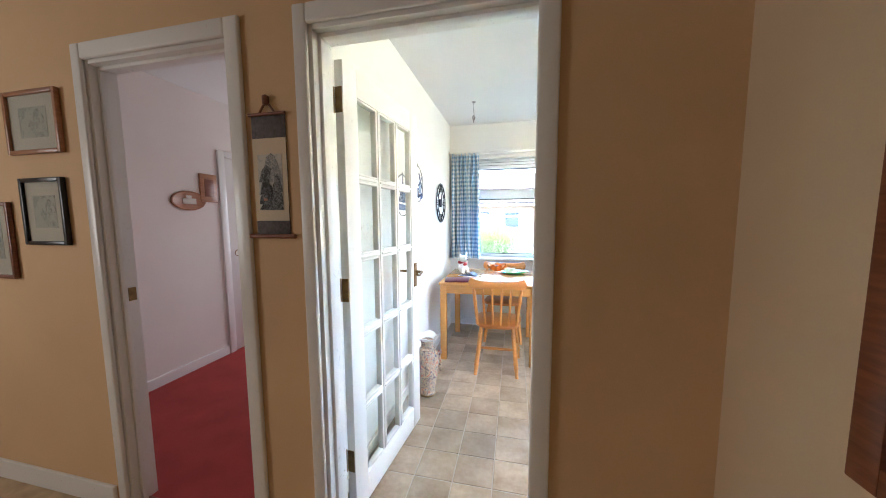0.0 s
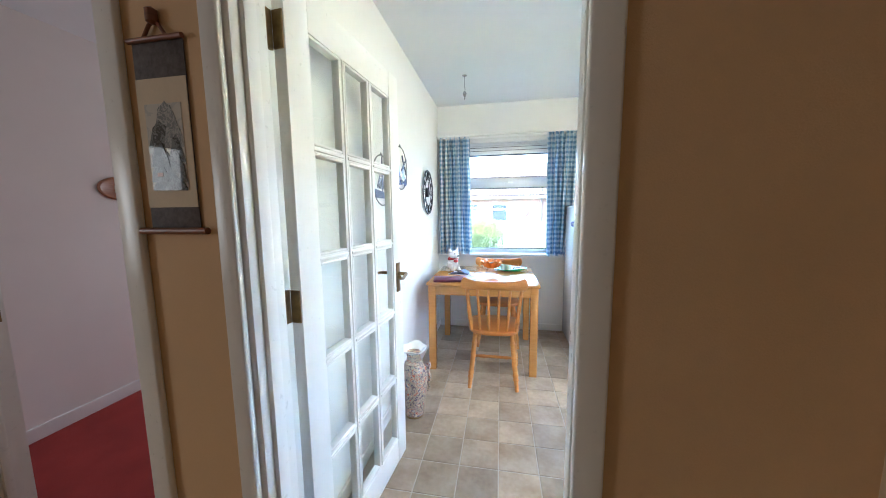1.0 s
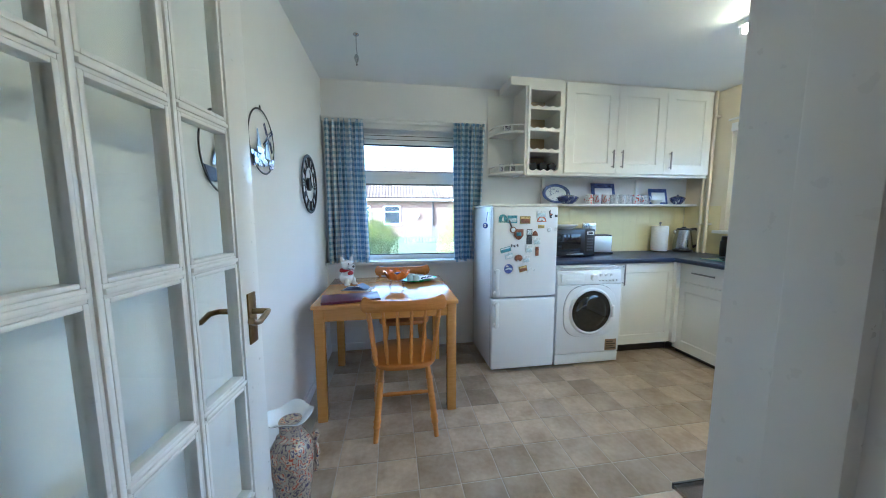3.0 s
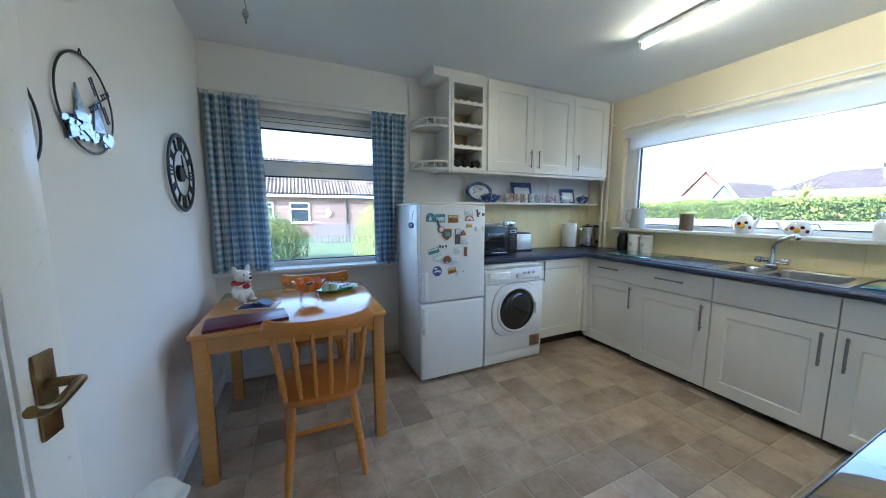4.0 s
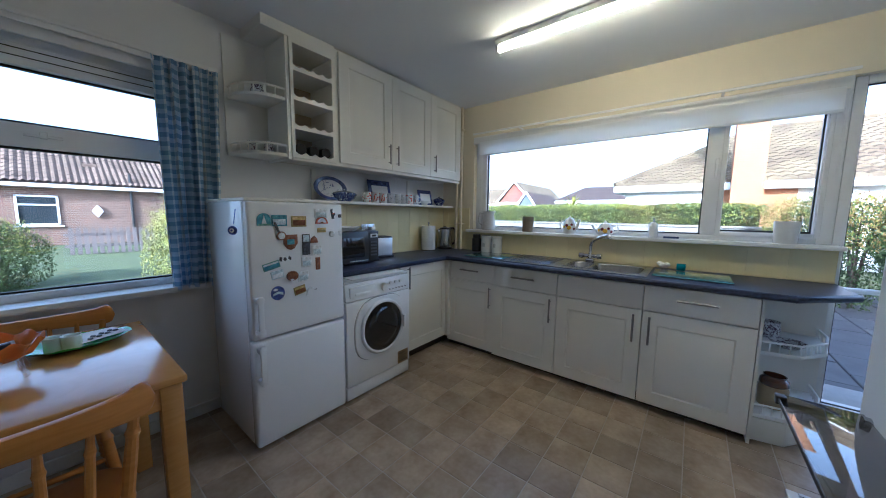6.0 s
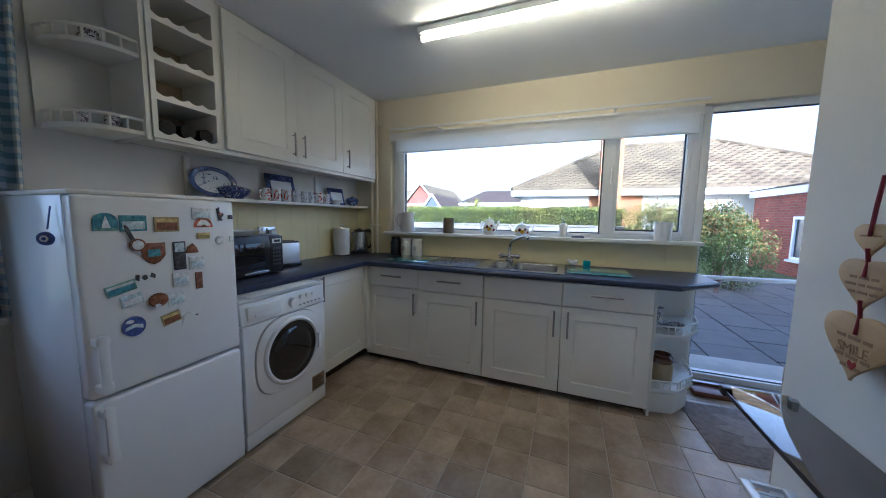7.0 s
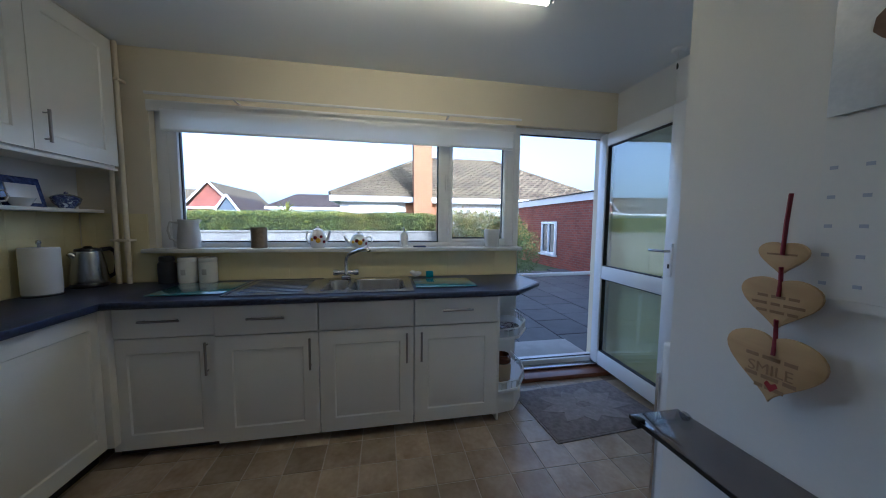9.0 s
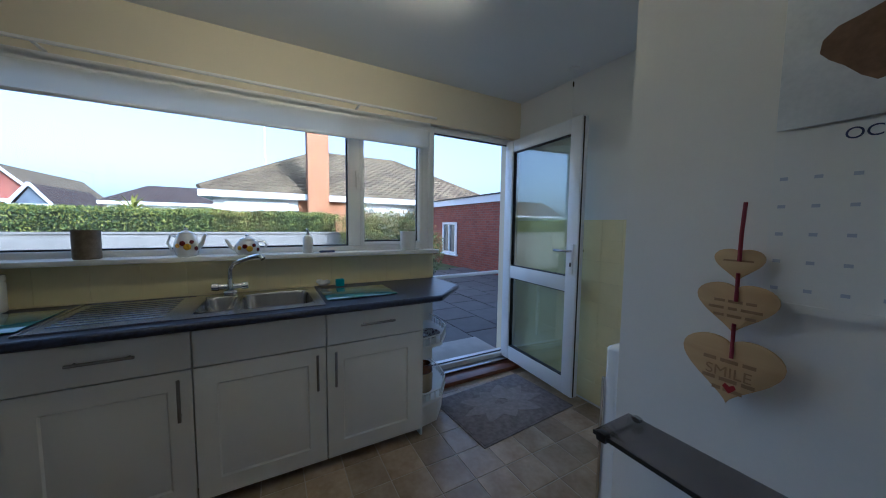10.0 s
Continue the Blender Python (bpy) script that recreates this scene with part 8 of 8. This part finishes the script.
for y0, y1 in ((YK + 0.03, YK + 0.045), (YK + 0.115, YK + 0.13)):
    part("panel", boxes(((1.36, y0, 0.12), (2.04, y1, 0.648)), bevel=0.005), M_WHITE, rad, world_at=True)
for x in (1.352, 2.032):
    part("side_panel", boxes(((x, YK + 0.046, 0.14), (x + 0.008, YK + 0.114, 0.64))), M_WHITE, rad, world_at=True)
for lo, hi in (((1.35, YK + 0.028), (2.042, YK + 0.05)), ((1.35, YK + 0.11), (2.042, YK + 0.132))):
    part("top_bar", boxes(((lo[0], lo[1], 0.649), (hi[0], hi[1], 0.662)), bevel=0.003), M_WHITE, rad, world_at=True)
for k in range(16):
    part("grille_bar", boxes(((1.352 + k * 0.0455, YK + 0.0505, 0.650), (1.362 + k * 0.0455, YK + 0.1095, 0.660))), M_WHITE, rad, world_at=True)
# Dark filling added between the panels, painting the shade under the grille.
part("gap_shade_fill", boxes(((1.37, YK + 0.055, 0.15), (2.03, YK + 0.105, 0.60))), M_DARK, rad, world_at=True)
for x in (1.5, 1.9):
    part("wall_bracket", boxes(((x, YK + 0.0005, 0.2), (x + 0.03, YK + 0.0295, 0.6))), M_STEEL, rad, world_at=True)

pn_ = thing("panel_heater", "slim white upright panel with a metal edge beside the partition", "heater", (2.215, 1.9, 0))
part("panel", boxes(((XP + 0.02, 1.55, 0.02), (XP + 0.062, 2.05, 1.0)), bevel=0.012, seg=3), M_WHITE, pn_, world_at=True)
part("edge_strip", boxes(((XP + 0.058, 2.04, 0.0), (XP + 0.068, 2.054, 0.90)), bevel=0.002), M_CHROME, pn_, world_at=True)
part("foot", boxes(((XP + 0.004, 1.58, 0.0), (XP + 0.06, 1.66, 0.02)), ((XP + 0.004, 1.92, 0.0), (XP + 0.06, 2.0, 0.02)), bevel=0.003), M_WHITE, pn_, world_at=True)

# ---- door mat and pull cord ----
M_MAT = mat("grey_mat_pile", (0.22, 0.195, 0.195), 0.95, var=0.3, scale=30, fine=260, bump=0.7)
M_MAT2 = mat("pale_mat_pile", (0.30, 0.27, 0.265), 0.95, var=0.2, scale=30, fine=260, bump=0.7)
dm = thing("door_mat", "grey doormat with a pale leaf pattern by the back door", "mat", (3.46, 1.40, 0.0), 4)
part("mat_surface", boxes(((-0.285, -0.42, 0.0005), (0.285, 0.42, 0.010)), bevel=0.004), M_MAT, dm)
part("binding", boxes(((-0.30, -0.435, 0.0), (-0.285, 0.435, 0.008)), ((0.285, -0.435, 0.0), (0.30, 0.435, 0.008)), ((-0.285, -0.435, 0.0), (0.285, -0.42, 0.008)), ((-0.285, 0.42, 0.0), (0.285, 0.435, 0.008)), bevel=0.002), M_MAT, dm)
rm = random.Random(21)
for k in range(9):
    a = 2 * math.pi * k / 9 + 0.2
    ln = rm.uniform(0.16, 0.26)
    ol = [(ln * u * math.cos(a) - 0.05 * math.sin(math.pi * u) * math.sin(a), ln * u * math.sin(a) + 0.05 * math.sin(math.pi * u) * math.cos(a)) for u in [i / 8 for i in range(1, 9)]]
    ol += [(ln * u * math.cos(a) + 0.05 * math.sin(math.pi * u) * math.sin(a), ln * u * math.sin(a) - 0.05 * math.sin(math.pi * u) * math.cos(a)) for u in [i / 8 for i in range(7, 1, -1)]]
    part("leaf_motif", prism([(x * 1.1 + 0.02, y * 1.55) for x, y in ol], 0.0102, 0.0114 + 0.0003 * k), M_MAT2, dm)

pc = thing("pull_cord", "white ceiling pull-cord switch above the back door", "pull switch", (3.32, 0.935, HC))
part("rose", lathe([(0.032, -0.022), (0.04, -0.016), (0.042, -0.0005)], 24), M_PLASTIC, pc)
part("cord", sweep([(0, 0, -0.02), (0, 0, -0.34)], 0.002, 6), M_PAPER, pc)
part("connector", lathe([(0.003, -0.13), (0.006, -0.12), (0.006, -0.10), (0.003, -0.09)], 10), M_BLACK, pc)

# ---- hall: pictures, scroll, framed mirror; plaques in the side room ----
def framed(x0, x1, z0, z1, m, label, w=0.018, axis="y", at=YH, kind="picture"):
    """A framed picture hung on the hall wall (axis y) or on its side wall (axis x)."""
    t = thing("framed_picture", label, "picture", ((x0 + x1) / 2, at, (z0 + z1) / 2) if axis == "y" else (at, (x0 + x1) / 2, (z0 + z1) / 2), 0)
    def blk(a0, a1, b0, b1, d0, d1):
        return ((a0, at - d1, b0), (a1, at - d0, b1)) if axis == "y" else ((at - d1, a0, b0), (at - d0, a1, b1))
    for a0, a1, b0, b1 in ((x0, x0 + w, z0, z1), (x1 - w, x1, z0, z1), (x0 + w, x1 - w, z0, z0 + w), (x0 + w, x1 - w, z1 - w, z1)):
        part("frame", boxes(blk(a0, a1, b0, b1, 0.002, 0.022), bevel=0.003), m, t, world_at=True)
    if kind == "picture":
        part("mount", boxes(blk(x0 + w, x1 - w, z0 + w, z1 - w, 0.004, 0.010)), M_MOUNT, t, world_at=True)
        dx, dz = (x1 - x0) * 0.24, (z1 - z0) * 0.26
        part("print", boxes(blk(x0 + dx, x1 - dx, z0 + dz, z1 - dz, 0.010, 0.0112)), M_ETCH, t, world_at=True)
        part("glazing", boxes(blk(x0 + w, x1 - w, z0 + w, z1 - w, 0.0135, 0.015)), M_GLASS, t, world_at=True)
    else:
        part("mirror_glass", boxes(blk(x0 + w, x1 - w, z0 + w, z1 - w, 0.004, 0.012)), M_DIM, t, world_at=True)
    return t


M_MOUNT = mat("cream_mount_card", (0.62, 0.58, 0.50), 0.85, var=0.03)
M_ETCH = pattern("pencil_etching", (0.48, 0.48, 0.43), [((0.22, 0.23, 0.22), 0.52), ((0.42, 0.43, 0.39), 0.56), ((0.52, 0.51, 0.46), 0.62)], 30, 0.7)
M_DIM = mat("dark_picture_surface", (0.05, 0.045, 0.03), 0.12, var=0.4, scale=4)
M_OAK = wood("light_oak_frame", (0.28, 0.12, 0.05), (0.38, 0.18, 0.08))
framed(-1.223, -0.888, 1.655, 1.925, M_OAK, "small etching in a light brown wooden frame")
framed(-1.184, -0.912, 1.25, 1.55, M_BLACK, "small sketch with a wide mount in a black frame")
framed(-1.60, -1.285, 1.085, 1.447, M_DKWOOD, "etching in a dark reddish wooden frame")
framed(0.80, 1.555, 0.915, 1.95, M_DKWOOD, "large dark picture in a reddish wooden frame", 0.05, "x", 1.6, "dark")

scr = thing("hanging_scroll", "oriental hanging scroll with a mountain ink painting", "wall scroll", (0.143, YH, 1.52))
M_SLATE = mat("brocade_border", (0.10, 0.085, 0.085), 0.7, var=0.35, scale=60, bump=0.2)
M_SILK = mat("cream_silk", (0.66, 0.56, 0.40), 0.75, var=0.06, scale=10)
M_INK = pattern("ink_wash", (0.60, 0.58, 0.52), [((0.50, 0.50, 0.47), 0.50), ((0.60, 0.58, 0.52), 0.58)], 22, 0.8)
part("cloth", boxes(((0.072, YH - 0.005, 1.30), (0.214, YH - 0.002, 1.735)), bevel=0.0008), M_SLATE, scr, world_at=True)
part("silk_panel", boxes(((0.0725, YH - 0.0065, 1.355), (0.2135, YH - 0.0052, 1.652))), M_SILK, scr, world_at=True)
part("painting", boxes(((0.092, YH - 0.0078, 1.395), (0.194, YH - 0.0067, 1.595))), M_INK, scr, world_at=True)
M_INKS = [pattern("ink_ridge", a, [(b, 0.46), (a, 0.54), (b, 0.62)], 60, 0.8) for a, b in (((0.22, 0.235, 0.24), (0.42, 0.42, 0.40)), ((0.06, 0.065, 0.07), (0.22, 0.23, 0.23)), ((0.03, 0.033, 0.036), (0.13, 0.135, 0.14)))]
for k, (xa, xb, zb, zt, m) in enumerate(((0.115, 0.185, 1.535, 1.585, 0), (0.095, 0.165, 1.50, 1.545, 1), (0.14, 0.193, 1.50, 1.56, 0), (0.15, 0.193, 1.465, 1.51, 1), (0.094, 0.14, 1.455, 1.495, 0), (0.12, 0.17, 1.445, 1.475, 2), (0.094, 0.192, 1.400, 1.432, 2), (0.094, 0.14, 1.42, 1.462, 1), (0.145, 0.193, 1.42, 1.475, 1), (0.10, 0.15, 1.455, 1.50, 2), (0.13, 0.192, 1.40, 1.42, 1))):
    rdg = [(xa + (xb - xa) * u / 10, zb + 1.25 * (zt - zb) * max(0.0, math.sin(math.pi * u / 10) ** 0.8 + 0.25 * noise.noise(Vector((u * 1.7, k * 3.1, 0))))) for u in range(11)]
    part("ink_ridge", prism([(xb, zb - 0.006), (xa, zb - 0.004)] + rdg, YH - 0.0084 - 0.0002 * k, YH - 0.0079, 1), M_INKS[m], scr, world_at=True)
part("red_hut", boxes(((0.112, YH - 0.0106, 1.428), (0.128, YH - 0.010, 1.437))), M_OAK, scr, world_at=True)
for z0, z1, x0, x1 in ((1.735, 1.735, 0.068, 0.219), (1.298, 1.298, 0.047, 0.238)):
    part("rod", sweep([(x0, YH - 0.010, z0), (x1, YH - 0.010, z1)], 0.0085 if z0 < 1.5 else 0.006, 12), M_DKWOOD, scr, world_at=True)
part("hanging_cord", sweep([(0.11, YH - 0.008, 1.738), (0.13, YH - 0.008, 1.765), (0.143, YH - 0.004, 1.778), (0.156, YH - 0.008, 1.765), (0.175, YH - 0.008, 1.738)], 0.004, 8), M_DKWOOD, scr, world_at=True)
single("wall_hook", lathe([(0.004, 0), (0.012, 0.004), (0.012, 0.03), (0.004, 0.036)], 12), M_DKWOOD, "small dark wall hook holding the scroll", "hook", at=(0.143, YH - 0.010, 1.765))

ov = thing("oval_plaque", "oval carved wooden wall plaque", "wall plaque", (-1.798, 3.15, 1.53))
bm = lathe([(0.5, 0.0), (1.0, 0.002), (1.0, 0.010), (0.92, 0.016), (0.85, 0.011), (0.05, 0.012)], 36)
bmesh.ops.transform(bm, matrix=Matrix(((0, 0, 1, 0), (0.155, 0, 0, 0), (0, 0.085, 0, 0), (0, 0, 0, 1))), verts=bm.verts[:])
bmesh.ops.recalc_face_normals(bm, faces=bm.faces[:])
part("board", bm, M_OAK, ov)
part("carving", boxes(((0.0122, -0.06, -0.03), (0.016, 0.06, 0.02)), ((0.0122, -0.03, 0.021), (0.016, 0.02, 0.045)), bevel=0.004), M_MOUNT, ov)
rq = thing("carved_panel", "small rectangular carved wooden wall panel", "wall plaque", (-1.798, 3.34, 1.655))
part("board", boxes(((0, -0.085, -0.13), (0.018, 0.085, 0.13)), bevel=0.006), M_OAK, rq)
part("carving", boxes(((0.0182, -0.045, -0.08), (0.022, 0.045, 0.08)), bevel=0.003), M_DKWOOD, rq)
cd = thing("cupboard_door", "white painted cupboard door with a ring handle", "door", (-1.798, 3.9, 0))
for lo, hi in (((0.0, 3.45, 0.005), (0.02, 3.52, 2.03)), ((0.0, 4.30, 0.005), (0.02, 4.37, 2.03)), ((0.0, 3.52, 1.97), (0.02, 4.30, 2.03))):
    part("frame", boxes(((lo[0], lo[1] - 3.9, lo[2]), (hi[0], hi[1] - 3.9, hi[2])), bevel=0.003), M_GLOSS, cd)
lf = part("leaf", boxes(((0.0, -0.377, 0.012), (0.012, 0.397, 1.965)), bevel=0.002), M_GLOSS, cd)
part("ring_handle", hoop(0.03, 0.004, 0.022, 20), M_BRASS, lf).location = (0, -0.30, 1.02)
